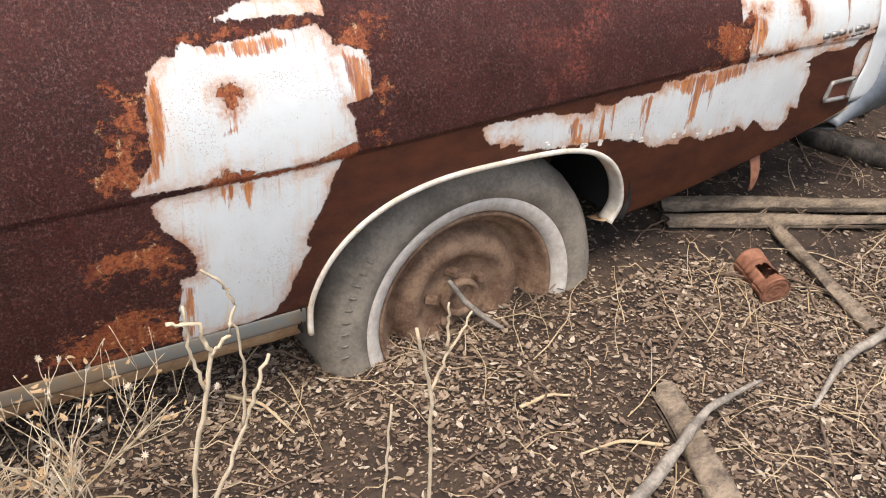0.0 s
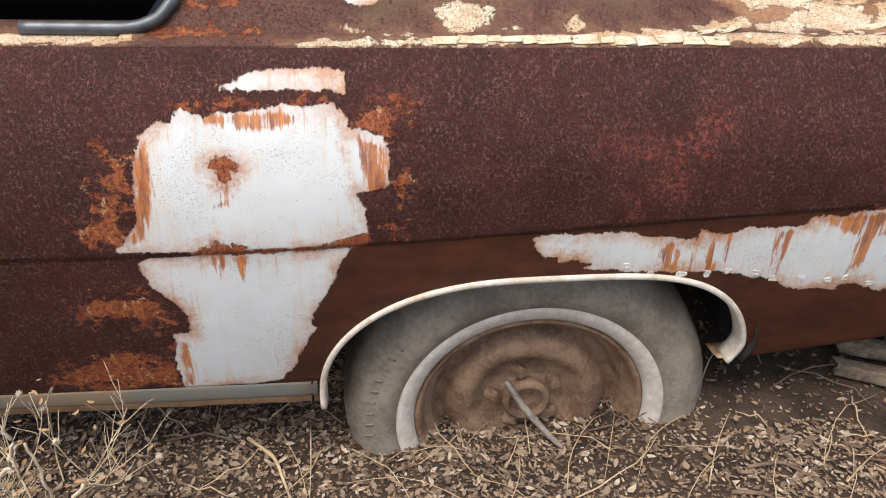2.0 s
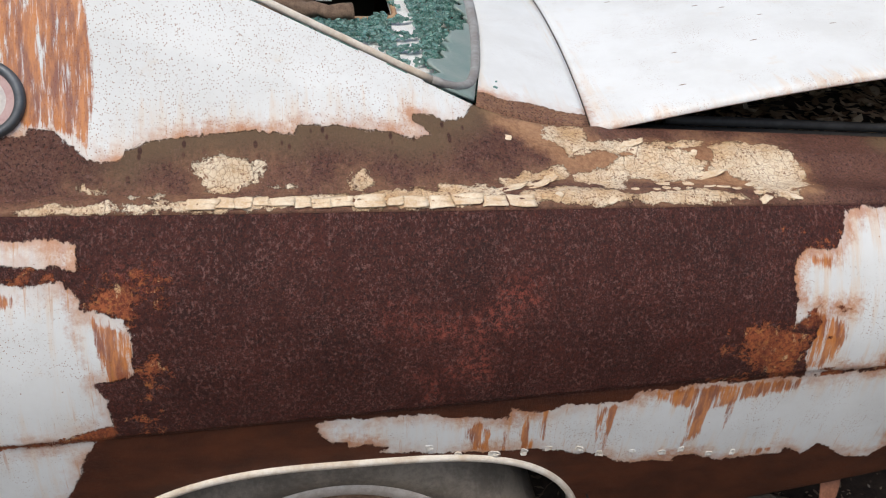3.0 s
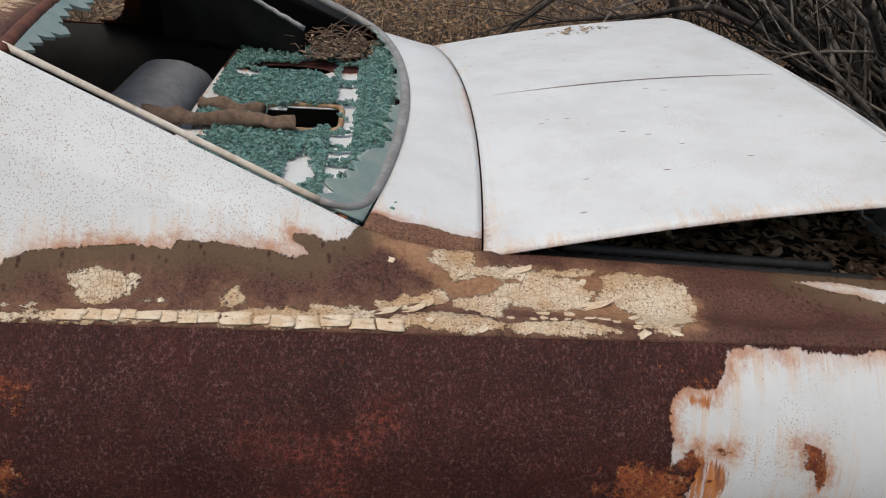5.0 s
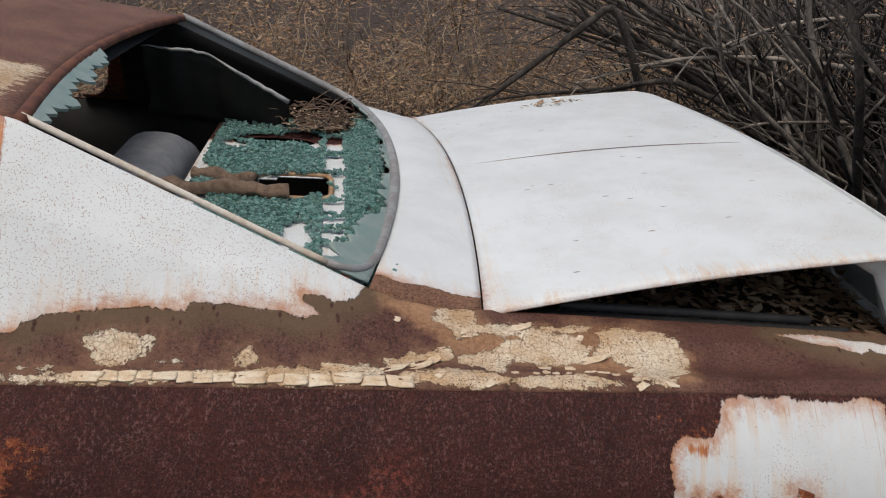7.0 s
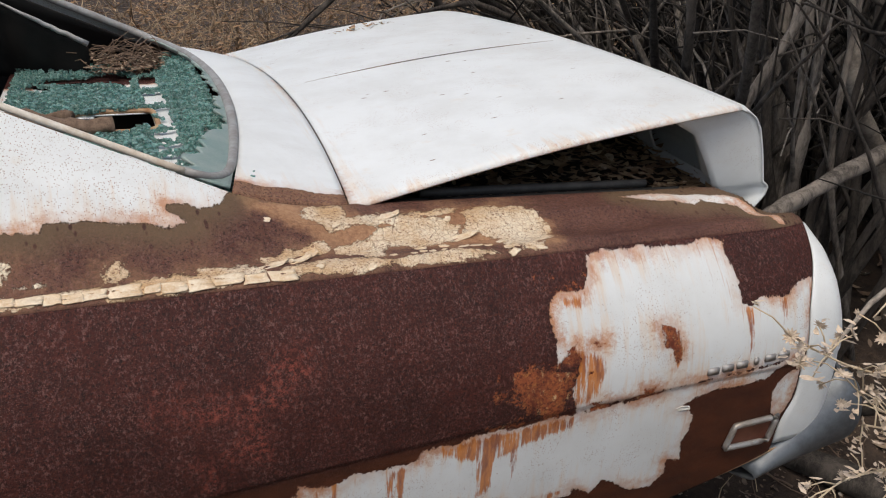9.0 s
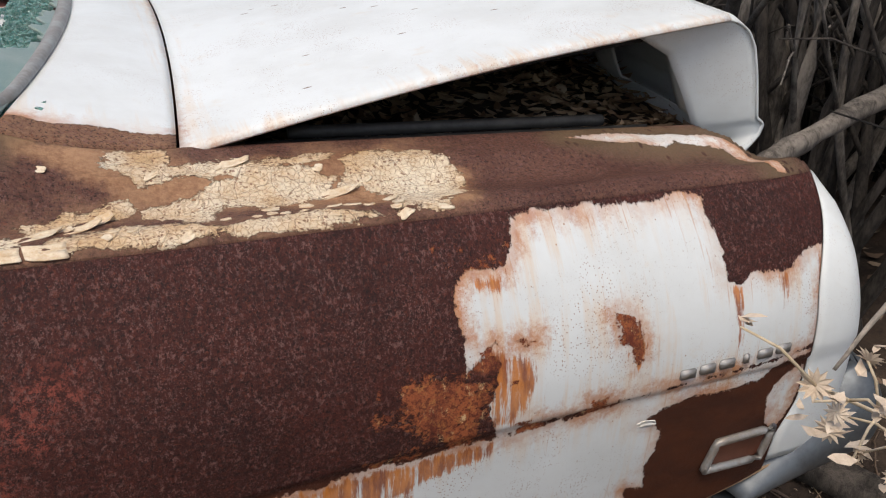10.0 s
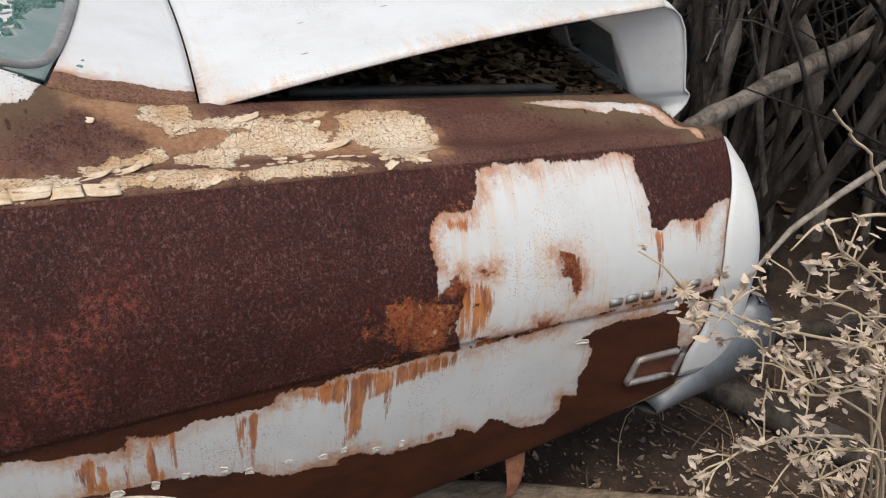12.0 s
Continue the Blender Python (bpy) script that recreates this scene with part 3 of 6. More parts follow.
M_EMBLEM = simple("faded_emblem_face", (0.45, 0.42, 0.42), (0.60, 0.58, 0.56), 40, 0.4, 0.1)
M_PINK = simple("faded_red_ring", (0.42, 0.26, 0.26), (0.50, 0.36, 0.35), 40, 0.5, 0.1)
M_LEN = simple("side_lamp_lens", (0.11, 0.035, 0.02), (0.17, 0.06, 0.035), 30, 0.45, 0.2)


def glass_material(name, dusty):
    g = Nodes(name)
    cells = g.voro(g.place(), 150, "DISTANCE_TO_EDGE")
    tint = g.voro(g.place(), 150, "F1", 1)
    hue = g.n("ShaderNodeSeparateColor")
    g.put(hue.inputs[0], tint)
    col = g.mix(hue.outputs[0], (0.10, 0.30, 0.27), (0.30, 0.55, 0.50))
    col = g.mix(g.step(cells, 0.10, 0.02), col, (0.42, 0.60, 0.56))
    if dusty:
        col = g.mix(g.step(g.noise(g.place(), 16, 5), 0.3, 0.7), (0.22, 0.34, 0.32), (0.36, 0.44, 0.41))
    b = g.bump(g.m("ADD", hue.outputs[1], g.step(cells, 0.0, 0.1)), 0.2 if dusty else 0.8, 0.003)
    g.put(g.bsdf.inputs["Transmission Weight"], 0.25 if dusty else 0.35)
    g.put(g.bsdf.inputs["IOR"], 1.45)
    return g.finish(col, 0.3 if dusty else 0.16, b)


M_CRUMB = glass_material("shattered_green_glass", False)
M_PANE = glass_material("dusty_green_glass", True)


# ---- scene helpers ----
def sstep(a, b, v):
    k = min(1.0, max(0.0, (v - a) / (b - a)))
    return k * k * (3 - 2 * k)


def mesh(name, verts, faces, smooth=True, uv=None):
    me = bpy.data.meshes.new(name)
    me.from_pydata([tuple(v) for v in verts], [], faces)
    if smooth:
        me.polygons.foreach_set("use_smooth", [True] * len(me.polygons))
    if uv is not None:
        layer = me.uv_layers.new(name="pat")
        idx = np.empty(len(me.loops), dtype=np.int32)
        me.loops.foreach_get("vertex_index", idx)
        layer.data.foreach_set("uv", np.asarray(uv, dtype=np.float32)[idx].ravel())
    me.update()
    return me


def outline_distance(uv, outlines):
    """Signed distance from each uv to the nearest of the outlines, negative inside."""
    uv = np.asarray(uv, float)
    best = np.full(len(uv), 9.0)
    for o in outlines:
        o = np.asarray(o, float)
        d2, odd = np.full(len(uv), 81.0), np.zeros(len(uv), bool)
        for a, b in zip(o, np.roll(o, -1, axis=0)):
            e = b - a
            k = np.clip(((uv - a) @ e) / max(e @ e, 1e-12), 0, 1)
            d2 = np.minimum(d2, ((uv - a - k[:, None] * e) ** 2).sum(1))
            cross = (a[1] > uv[:, 1]) != (b[1] > uv[:, 1])
            if abs(e[1]) > 1e-12:
                odd ^= cross & (uv[:, 0] < a[0] + (uv[:, 1] - a[1]) / e[1] * e[0])
        d = np.sqrt(d2)
        best = np.minimum(best, np.where(odd, -d, d))
    return best


def dressed(ob, fields):
    """Store on the mesh how far each point lies from the outlines of each paint layer."""
    me = ob.data
    idx, uvs = np.empty(len(me.loops), np.int32), np.empty(len(me.loops) * 2, np.float32)
    me.loops.foreach_get("vertex_index", idx)
    me.uv_layers["pat"].data.foreach_get("uv", uvs)
    uv = np.zeros((len(me.vertices), 2))
    uv[idx] = uvs.reshape(-1, 2)
    for name, outlines in fields.items():
        me.attributes.new(name, "FLOAT", "POINT").data.foreach_set("value", outline_distance(uv, outlines).astype(np.float32))
    return ob


def part(name, me, material, parent=None, label=""):
    ob = new(name, me)
    if material and not me.materials:
        me.materials.append(material)
    ob.parent = parent
    return tagged(ob, label) if label else ob


def empty(name, label, category, group="", kind="", at=(0, 0, 0)):
    ob = new(name)
    ob.location = at
    ob.empty_display_size = 0.1
    return tagged(ob, label, category, group, kind)


def grid(f, nu, nv, close=False):
    """Vertices and faces of a surface f(u, v), with u and v from 0 to 1."""
    vs = [f(i / nu, j / nv) for i in range(nu + 1) for j in range(nv + 1)]
    fs = [(i * (nv + 1) + j, (i + 1) * (nv + 1) + j, (i + 1) * (nv + 1) + j + 1, i * (nv + 1) + j + 1) for i in range(nu) for j in range(nv)]
    return vs, fs


def sheet(name, f, nu, nv, material, parent, thick=0.0, uv=None, label=""):
    vs, fs = grid(f, nu, nv)
    me = mesh(name, vs, fs, uv=[uv(*v) for v in vs] if uv else None)
    ob = part(name, me, material, parent, label)
    if thick:
        m = ob.modifiers.new("thick", "SOLIDIFY")
        m.thickness, m.offset = thick, 0
    return ob


def tube(points, radii, sides=8, cap=True):
    """A tapered tube along points; returns vertices and faces."""
    pts = np.asarray(points, float)
    n = len(pts)
    rad = np.broadcast_to(np.asarray(radii, float), (n,)) if np.ndim(radii) == 0 else np.interp(np.linspace(0, 1, n), np.linspace(0, 1, len(radii)), radii)
    tan = np.gradient(pts, axis=0)
    tan /= np.linalg.norm(tan, axis=1)[:, None] + 1e-9
    ref = np.array([0.0, 0.0, 1.0]) if abs(tan[0][2]) < 0.9 else np.array([1.0, 0, 0])
    a = np.cross(tan, ref)
    a /= np.linalg.norm(a, axis=1)[:, None] + 1e-9
    b = np.cross(tan, a)
    ang = np.arange(sides) * 2 * math.pi / sides
    ring = pts[:, None, :] + rad[:, None, None] * (np.cos(ang)[None, :, None] * a[:, None, :] + np.sin(ang)[None, :, None] * b[:, None, :])
    vs = ring.reshape(-1, 3)
    fs = [(i * sides + j, i * sides + (j + 1) % sides, (i + 1) * sides + (j + 1) % sides, (i + 1) * sides + j) for i in range(n - 1) for j in range(sides)]
    if cap:
        fs += [tuple(range(sides))[::-1], tuple((n - 1) * sides + j for j in range(sides))]
    return [tuple(v) for v in vs], fs


def join(pieces):
    vs, fs = [], []
    for v, f in pieces:
        o = len(vs)
        vs += list(v)
        fs += [tuple(i + o for i in q) for q in f]
    return vs, fs


def spin(profile, n, axis_at, a0=0.0, a1=2 * math.pi, bump=None):
    """A profile of (radius, y) turned about a line along y through axis_at."""
    full = abs(a1 - a0 - 2 * math.pi) < 1e-6
    rows = n if full else n + 1
    vs, k = [], len(profile)
    for i in range(rows):
        a = a0 + (a1 - a0) * i / n
        for j, (r, y) in enumerate(profile):
            rr, yy = (r, y) if bump is None else bump(a, r, y)
            vs.append((axis_at[0] + rr * math.cos(a), axis_at[1] + yy, axis_at[2] + rr * math.sin(a)))
    fs = [(i * k + j, ((i + 1) % rows) * k + j, ((i + 1) % rows) * k + j + 1, i * k + j + 1) for i in range(n) for j in range(k - 1)]
    return vs, fs


def slab(x0, x1, y0, y1, z0, z1, bevel=0.004):
    bm = bmesh.new()
    bmesh.ops.create_cube(bm, size=1)
    for v in bm.verts:
        v.co = ((x0 + x1) / 2 + v.co.x * (x1 - x0), (y0 + y1) / 2 + v.co.y * (y1 - y0), (z0 + z1) / 2 + v.co.z * (z1 - z0))
    if bevel:
        bmesh.ops.bevel(bm, geom=bm.edges[:], offset=bevel, segments=2, affect="EDGES")
    vs = [tuple(v.co) for v in bm.verts]
    fs = [tuple(v.index for v in f.verts) for f in bm.faces]
    bm.verts.index_update()
    bm.free()
    return vs, fs


# ---- shape of the car's skin ----
YC = 0.95          # the car's middle line
HUB = (0.0, 0.08)  # x, z of the rear axle


def shoulder_z(x):
    return 0.773 - 0.015 * x


def crease_z(x):
    return 0.512 + 0.047 * sstep(-0.7, 0.75, x)


def plan_y(x):
    return -0.004 + 0.018 * sstep(-0.5, 1.0, x) + 0.9 * max(0.0, x - 0.97) ** 2


def side_y(x, z):
    zc, zs = crease_z(x), shoulder_z(x)
    if z >= zc:
        s = (z - zc) / (zs - zc)
        return plan_y(x) + 0.092 * s ** 2.4
    d = zc - z
    return plan_y(x) + 0.004 * min(1, d / 0.006) + 0.42 * d * d


def arch_z(x):
    u = (x + 0.03) / (0.345 if x < -0.03 else 0.366)
    if abs(u) >= 1:
        return None
    return 0.20 + 0.24 * (1 - abs(u) ** (2.6 if u < 0 else 4.0)) ** (1 / 2.2)


def bottom_z(x):
    if x < 0:
        return 0.238
    return 0.235 + 0.16 * max(0.0, (x - 0.3) / 0.78) ** 1.5


def end_x(z):
    """Where the quarter panel meets the end cap."""
    return 1.038 + 0.040 * sstep(0.63, 0.76, z) - 0.022 * sstep(0.50, 0.43, z)


def shoulder(x):
    return Vector((x, side_y(x, shoulder_z(x)), shoulder_z(x)))


def inner(x):
    """The upper, inner edge of the sail and of the rear shelf."""
    if x <= 0.17:
        k = (0.17 - x) / 0.47
        if k <= 1:
            return Vector((x, 0.25 + 0.042 * k, 0.848 + 0.212 * k))
        return Vector((x, 0.292 + 0.02 * (k - 1), 1.06 + 0.04 * (1 - math.exp(-2.5 * (k - 1)))))
    k = (x - 0.17) / 0.18
    if k < 1:
        return Vector((x, 0.25 + 0.02 * k, 0.848 - 0.040 * (1 - (1 - k) ** 2)))
    return Vector((x, 0.27, 0.808 - 0.045 * (x - 0.35)))


def upper(x, t):
    """Skin from the shoulder (t = 0) up to the inner edge (t = 1)."""
    a, b = shoulder(x), inner(x)
    ledge = a + Vector((0, 0.03, 0.010))
    if t < 0.12:
        k = t / 0.12
        p = a + (ledge - a) * k
        p.z += 0.004 * k * (1 - k) * 4
        return p
    k = (t - 0.12) / 0.88
    sag = -0.012 * math.sin(math.pi * k / 0.625) if k < 0.625 else 0.0
    return ledge + (b - ledge) * k + Vector((0, 0, sag))


def up_v(x, t):
    return (upper(x, t) - shoulder(x)).length


# ---- ground ----
def ground_z(x, y):
    z = 0.072 + 0.125 * math.tanh((y - 0.07) / 0.6) + 0.038 * math.tanh(x / 0.28)
    z -= 0.050 * math.exp(-(x ** 2 / 0.03 + (y - 0.16) ** 2 / 0.014))
    return z + 0.012 * noise.noise((x * 6, y * 6, 0.3)) + 0.006 * noise.noise((x * 22, y * 22, 5.0)) + 0.05 * noise.noise((x * 0.7, y * 0.7, 2.0)) * sstep(0.8, 2.5, abs(y) + abs(x) * 0.5)


def spread(k, near, reach):
    s = 2 * k - 1
    return near * s + math.copysign((reach - near) * abs(s) ** 7, s)


sheet("ground", lambda u, v: (0.2 + spread(u, 1.9, 400), 0.1 + spread(v, 1.9, 400), ground_z(0.2 + spread(u, 1.9, 400), 0.1 + spread(v, 1.9, 400))), 220, 220, M_DIRT, None)
tagged(bpy.data.objects["ground"], "dark brown dry soil strewn with leaf litter", "ground", kind="structure")

# ---- the car ----
car = empty("car", "abandoned white coupe, heavily rusted, sunk to its axle in soil", "car", at=(0, 0, 0))


def mirrored(ob):
    """The like part on the car's far side."""
    me = ob.data.copy()
    for v in me.vertices:
        v.co.y = 2 * YC - v.co.y
    me.flip_normals()
    o = new(ob.name.split(".")[0], me)
    o.parent = ob.parent
    for m in ob.modifiers:
        if m.type == "SOLIDIFY":
            k = o.modifiers.new("thick", "SOLIDIFY")
            k.thickness, k.offset = m.thickness, m.offset
    return o


def side_panel(name, x0, x1, nx, nz, material, low, parent=car):
    def f(u, v):
        x = x0 + (x1 - x0) * u
        zb = low(x)
        zt = shoulder_z(x)
        z = zb + (zt - zb) * v
        if x > 0.9:
            x += (end_x(z) - x1) * (x - 0.9) / (x1 - 0.9)
        return (x, side_y(x, z), z)
    return sheet(name, f, nx, nz, material, parent, 0.0025, uv=lambda x, y, z: (x, z))


def quarter_low(x):
    a = arch_z(x)
    return bottom_z(x) if a is None else max(a, bottom_z(x))


quarter = dressed(side_panel("quarter_panel", -0.905, 1.036, 720, 130, M_SIDE, quarter_low), SIDE_FIELDS)
tagged(quarter, "rear quarter panel, maroon rust with peeling white paint")
far_side = dressed(side_panel("quarter_panel", -0.905, 1.036, 120, 30, M_SIDE, quarter_low), SIDE_FIELDS)
mirrored(far_side)
bpy.data.objects.remove(far_side)

up_vs, up_fs = grid(lambda u, v: (-0.62 + 1.706 * u, v, 0), 440, 64)


def window_edge(v):
    """Rear edge of the side window at v metres above the shoulder."""
    if v < 0.038:
        return -9.0
    k = min(1.0, (v - 0.038) / 0.12)
    return -0.60 + 0.07 * math.sqrt(max(0.0, 1 - (1 - k) ** 2)) - 0.25 * max(0.0, v - 0.158)


up_fs = [f for f in up_fs if up_vs[f[0]][0] < 1.078 - 0.070 * up_vs[f[0]][1] and up_vs[f[0]][0] > window_edge(up_v(up_vs[f[0]][0], up_vs[f[0]][1]))]
pts = [upper(x, t) for x, t, _ in up_vs]
upper_me = mesh("sail_panel", pts, up_fs, uv=[(x, up_v(x, t)) for x, t, _ in up_vs])
sail = part("sail_panel", upper_me, M_UP, car, "roof pillar and deck shoulder, white over rust, cream paint crackled")
dressed(sail, UPPER_FIELDS)
m = sail.modifiers.new("thick", "SOLIDIFY")
m.thickness, m.offset = 0.0025, 0
mirrored(sail)


def belt(u, v):
    """Ledge below the side windows."""
    x = -0.62 - 1.5 * (1 - u)
    return shoulder(x) + Vector((0, 0.075 * v, 0.012 * v + 0.004 * math.sin(math.pi * v)))


dressed(sheet("window_ledge", belt, 150, 12, M_UP, car, 0.0025, uv=lambda x, y, z: (x, y - side_y(x, shoulder_z(x)))), UPPER_FIELDS)
door = side_panel("door", -2.05, -0.912, 60, 40, M_WHITE, lambda x: 0.238)
tagged(door, "white side door")
mirrored(door)
fender = side_panel("front_fender", -3.85, -2.056, 80, 40, M_WHITE, lambda x: 0.20 + 0.24 * (1 - abs((x + 2.95) / 0.35) ** 2.6) ** (1 / 2.2) if abs(x + 2.95) < 0.35 else 0.238)
mirrored(fender)


def win_low(y):
    k = 1 - min(1.0, ((y - YC) / (YC - 0.25)) ** 2)
    return Vector((0.172 + 0.08 * k, y, 0.848 + 0.015 * k))


def lid_front(y):
    k = 1 - min(1.0, ((y - YC) / (YC - 0.262)) ** 2)
    return Vector((0.342 + 0.035 * k, y, 0.808 + 0.045 * k))


def tulip(u, v):
    ya = 0.25 + 0.02 * v
    y = ya + (2 * YC - 2 * ya) * u
    a, b = win_low(y), lid_front(y)
    p = a + (b - a) * v
    drop = 0.040 * ((1 - (1 - v) ** 2) - v)
    p.z += 0.006 * math.sin(math.pi * v) - (drop + 0.006 * math.sin(math.pi * v)) * abs(2 * u - 1) ** 10
    return p


M_TULIP = rusted_paint("window_panel_paint", ((0.262, YC, 0.125, 0.650),), (), (), (), (), ((0.16, 0.075, 0.045), (0.34, 0.20, 0.12)), 0.6, speckle=0.3)
sheet("window_panel", tulip, 90, 14, M_TULIP, car, 0.0025, uv=lambda x, y, z: (x, y))


def roof_f(u, v):
    x = -0.30 - 1.45 * u
    n = inner(x)
    y = n.y + (2 * YC - 2 * n.y) * v
    k = 1 - (2 * v - 1) ** 2
    bow = 0.035 * k * (0.35 + 0.65 * sstep(0, 0.3, u))
    return (x - 0.05 * k * (1 - u) ** 4, y, n.z + bow - 0.05 * u ** 4)


M_ROOF = rusted_paint("roof_paint", ((-0.95, 0.85, 0.22, 0.30, 0.3), (-1.2, 1.05, 0.25, 0.18), (-0.8, 1.2, 0.12, 0.10)), (), (), (), ((-0.5, 0.4, 0.15, 0.2),), ((0.12, 0.05, 0.035), (0.30, 0.17, 0.11)))
sheet("roof", roof_f, 50, 40, M_ROOF, car, 0.004, uv=lambda x, y, z: (x, y))
sheet("hood", lambda u, v: (-2.3 - 1.5 * u, 0.07 + (2 * YC - 0.14) * v, shoulder_z(-2.5) + 0.02 + 0.05 * (1 - (2 * v - 1) ** 2) - 0.05 * u * u), 20, 20, M_WHITE, car, 0.003, uv=lambda x, y, z: (x, y))
sheet("windscreen_panel", lambda u, v: (-1.75 - 0.55 * u, 0.29 - 0.2 * u + (2 * YC - 0.58 + 0.4 * u) * v, 1.045 - 0.24 * u + 0.035 * (1 - (2 * v - 1) ** 2)), 10, 16, M_PANE, car, 0.005)
sheet("front_panel", lambda u, v: (-3.85, side_y(-3.85, 0.3) + 0.01 + (2 * YC - 2 * side_y(-3.85, 0.3) - 0.02) * v, 0.24 + 0.55 * u), 4, 8, M_CHROME, car, 0.01)
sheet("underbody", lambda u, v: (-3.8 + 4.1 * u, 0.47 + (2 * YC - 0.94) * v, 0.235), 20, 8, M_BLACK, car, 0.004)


# rear end: white end caps, rear panel, bumper
def cap_f(u, v):
    z = 0.395 + (shoulder_z(1.08) - 0.002 - 0.395) * v
    x0 = end_x(z) + 0.004
    xr = 1.126 + 0.032 * sstep(0.77, 0.5, z)
    y0 = side_y(x0, z) + 0.001 + 0.02 * sstep(0.9, 1.0, v) ** 2
    dip = 0.07 * u ** 1.3 * sstep(0.75, 1.0, v)
    if u <= 0.7:
        k = u / 0.7 * math.pi / 2
        return (x0 + (xr - x0) * math.sin(k) ** 0.8, y0 + 0.11 * (1 - math.cos(k)) ** 1.7, z - dip)
    k = (u - 0.7) / 0.3
    return (xr - 0.03 * k, y0 + 0.11 + 0.06 * k, z - dip)


cap = sheet("end_cap", cap_f, 30, 30, M_WHITE, car, 0.003, uv=lambda x, y, z: (x + y, z), label="white rear corner of the body")
mirrored(cap)


def rear_f(u, v):
    y = 0.2 + (2 * YC - 0.4) * u
    return (1.13 - 0.02 * v, y, 0.40 + 0.20 * v)


sheet("rear_panel", rear_f, 20, 8, M_WHITE, car, 0.004, uv=lambda x, y, z: (y, z))


def bumper_f(u, v):
    """Wraps from the flank round the corner and across the rear."""
    s = u * 2.1
    if s < 0.20:
        x, y, h, zc = 0.985 + s, 0.022 - 0.02 * s, 0.012 + 0.30 * s, 0.338 + 0.40 * s
    elif s < 0.42:
        a = (s - 0.20) / 0.22 * math.pi / 2
        x, y, h, zc = 1.185 + 0.055 * math.sin(a), 0.018 + 0.12 * (1 - math.cos(a)), 0.072, 0.418
    else:
        x, y, h, zc = 1.24, 0.138 + (s - 0.42), 0.075, 0.418
    a = (v - 0.5) * math.pi
    return (x - 0.05 * (1 - math.cos(a)) * (0.4 if s < 0.3 else 1), y + (0.05 * (1 - math.cos(a)) if s < 0.3 else 0), zc + h * math.sin(a))


sheet("bumper", bumper_f, 110, 14, M_CHROME, car, 0.003, label="dull chrome rear bumper")
# Black strip that paints the shade in the gap above the bumper.
sheet("bumper_gap_shade", lambda u, v: (0.99 + 0.21 * u, 0.035 + 0.01 * u * u + 0.05 * v, 0.352 + 0.125 * u ** 1.3 + 0.012 * v), 14, 4, M_RUBBERSHADE, car, 0.004)

# lower flange behind the wheel and rocker in front of it
sheet("lower_flange", lambda u, v: (0.30 + 0.76 * u, side_y(0.3 + 0.76 * u, bottom_z(0.3 + 0.76 * u)) + 0.055 * v, bottom_z(0.3 + 0.76 * u) - 0.012 * math.sin(v * 1.5)), 60, 4, M_TAN, car, 0.002)


def rocker_trim(u, v):
    x = -2.0 + 1.615 * u
    a = (v - 0.5) * math.pi
    return (x, side_y(x, 0.225) - 0.002 - 0.004 * math.cos(a) ** 0.5 if abs(math.cos(a)) > 1e-6 else side_y(x, 0.225) - 0.002, 0.223 + 0.015 * math.sin(a))


sheet("rocker_trim", rocker_trim, 40, 8, M_SILLTRIM, car, 0.0015, label="dull grey rocker moulding")
sheet("rocker", lambda u, v: (-2.0 + 1.615 * u, side_y(-0.5, 0.2) + 0.004 + 0.03 * v * v, 0.209 - 0.05 * v + 0.004 * noise.noise((u * 40, v, 0))), 60, 6, M_TAN, car, 0.003, label="rusty rocker sill")


# wheel arch moulding
def arch_path(t):
    """t from 0 (front foot) to 1 (rear foot)."""
    a = math.pi * (1.02 - 0.99 * t)
    c, s = math.cos(a), math.sin(a)
    left = c < 0
    n = 2.6 if left else 4.0
    hw = 0.347 if left else 0.368
    x = -0.03 + math.copysign(hw * abs(c) ** (2 / n), c)
    z = 0.20 + math.copysign(0.242 * abs(s) ** (2 / 2.2), s)
    if t > 0.93:
        x -= 0.022 * ((t - 0.93) / 0.07) ** 2
    return x, z


def arch_f(u, v):
    x, z = arch_path(u)
    x1, z1 = arch_path(min(1, u + 0.004))
    x0, z0 = arch_path(max(0, u - 0.004))
    tx, tz = x1 - x0, z1 - z0
    d = math.hypot(tx, tz) or 1
    nx, nz = tz / d, -tx / d          # towards the wheel
    prof = ((-0.005, 0.003), (-0.0045, -0.004), (-0.002, -0.0065), (0.003, -0.006), (0.005, -0.001), (0.006, 0.010), (0.006, 0.030))
    k = v * (len(prof) - 1)
    i = min(int(k), len(prof) - 2)
    f = k - i
    o = prof[i][0] + (prof[i + 1][0] - prof[i][0]) * f
    dy = prof[i][1] + (prof[i + 1][1] - prof[i][1]) * f
    return (x + nx * o, side_y(x, max(z, 0.24)) + dy, z + nz * o)


sheet("wheel_arch_trim", arch_f, 120, 12, M_ARCH, car, 0.0012, label="chalky cream wheel arch moulding")
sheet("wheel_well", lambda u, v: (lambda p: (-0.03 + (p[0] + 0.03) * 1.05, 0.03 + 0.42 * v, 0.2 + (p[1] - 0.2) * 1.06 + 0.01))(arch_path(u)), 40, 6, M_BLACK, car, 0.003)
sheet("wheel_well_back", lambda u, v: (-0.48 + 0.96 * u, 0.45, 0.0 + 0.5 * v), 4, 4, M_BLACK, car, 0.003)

# ---- the wheel ----
AX = (-0.017, 0.0, 0.111)
TY = 0.045


def tread_bump(a, r, y):
    if r > 0.322:
        r -= 0.006 if int(a * 60 / math.pi) % 2 and 0.03 < y - TY < 0.17 else 0.0
    return r, y


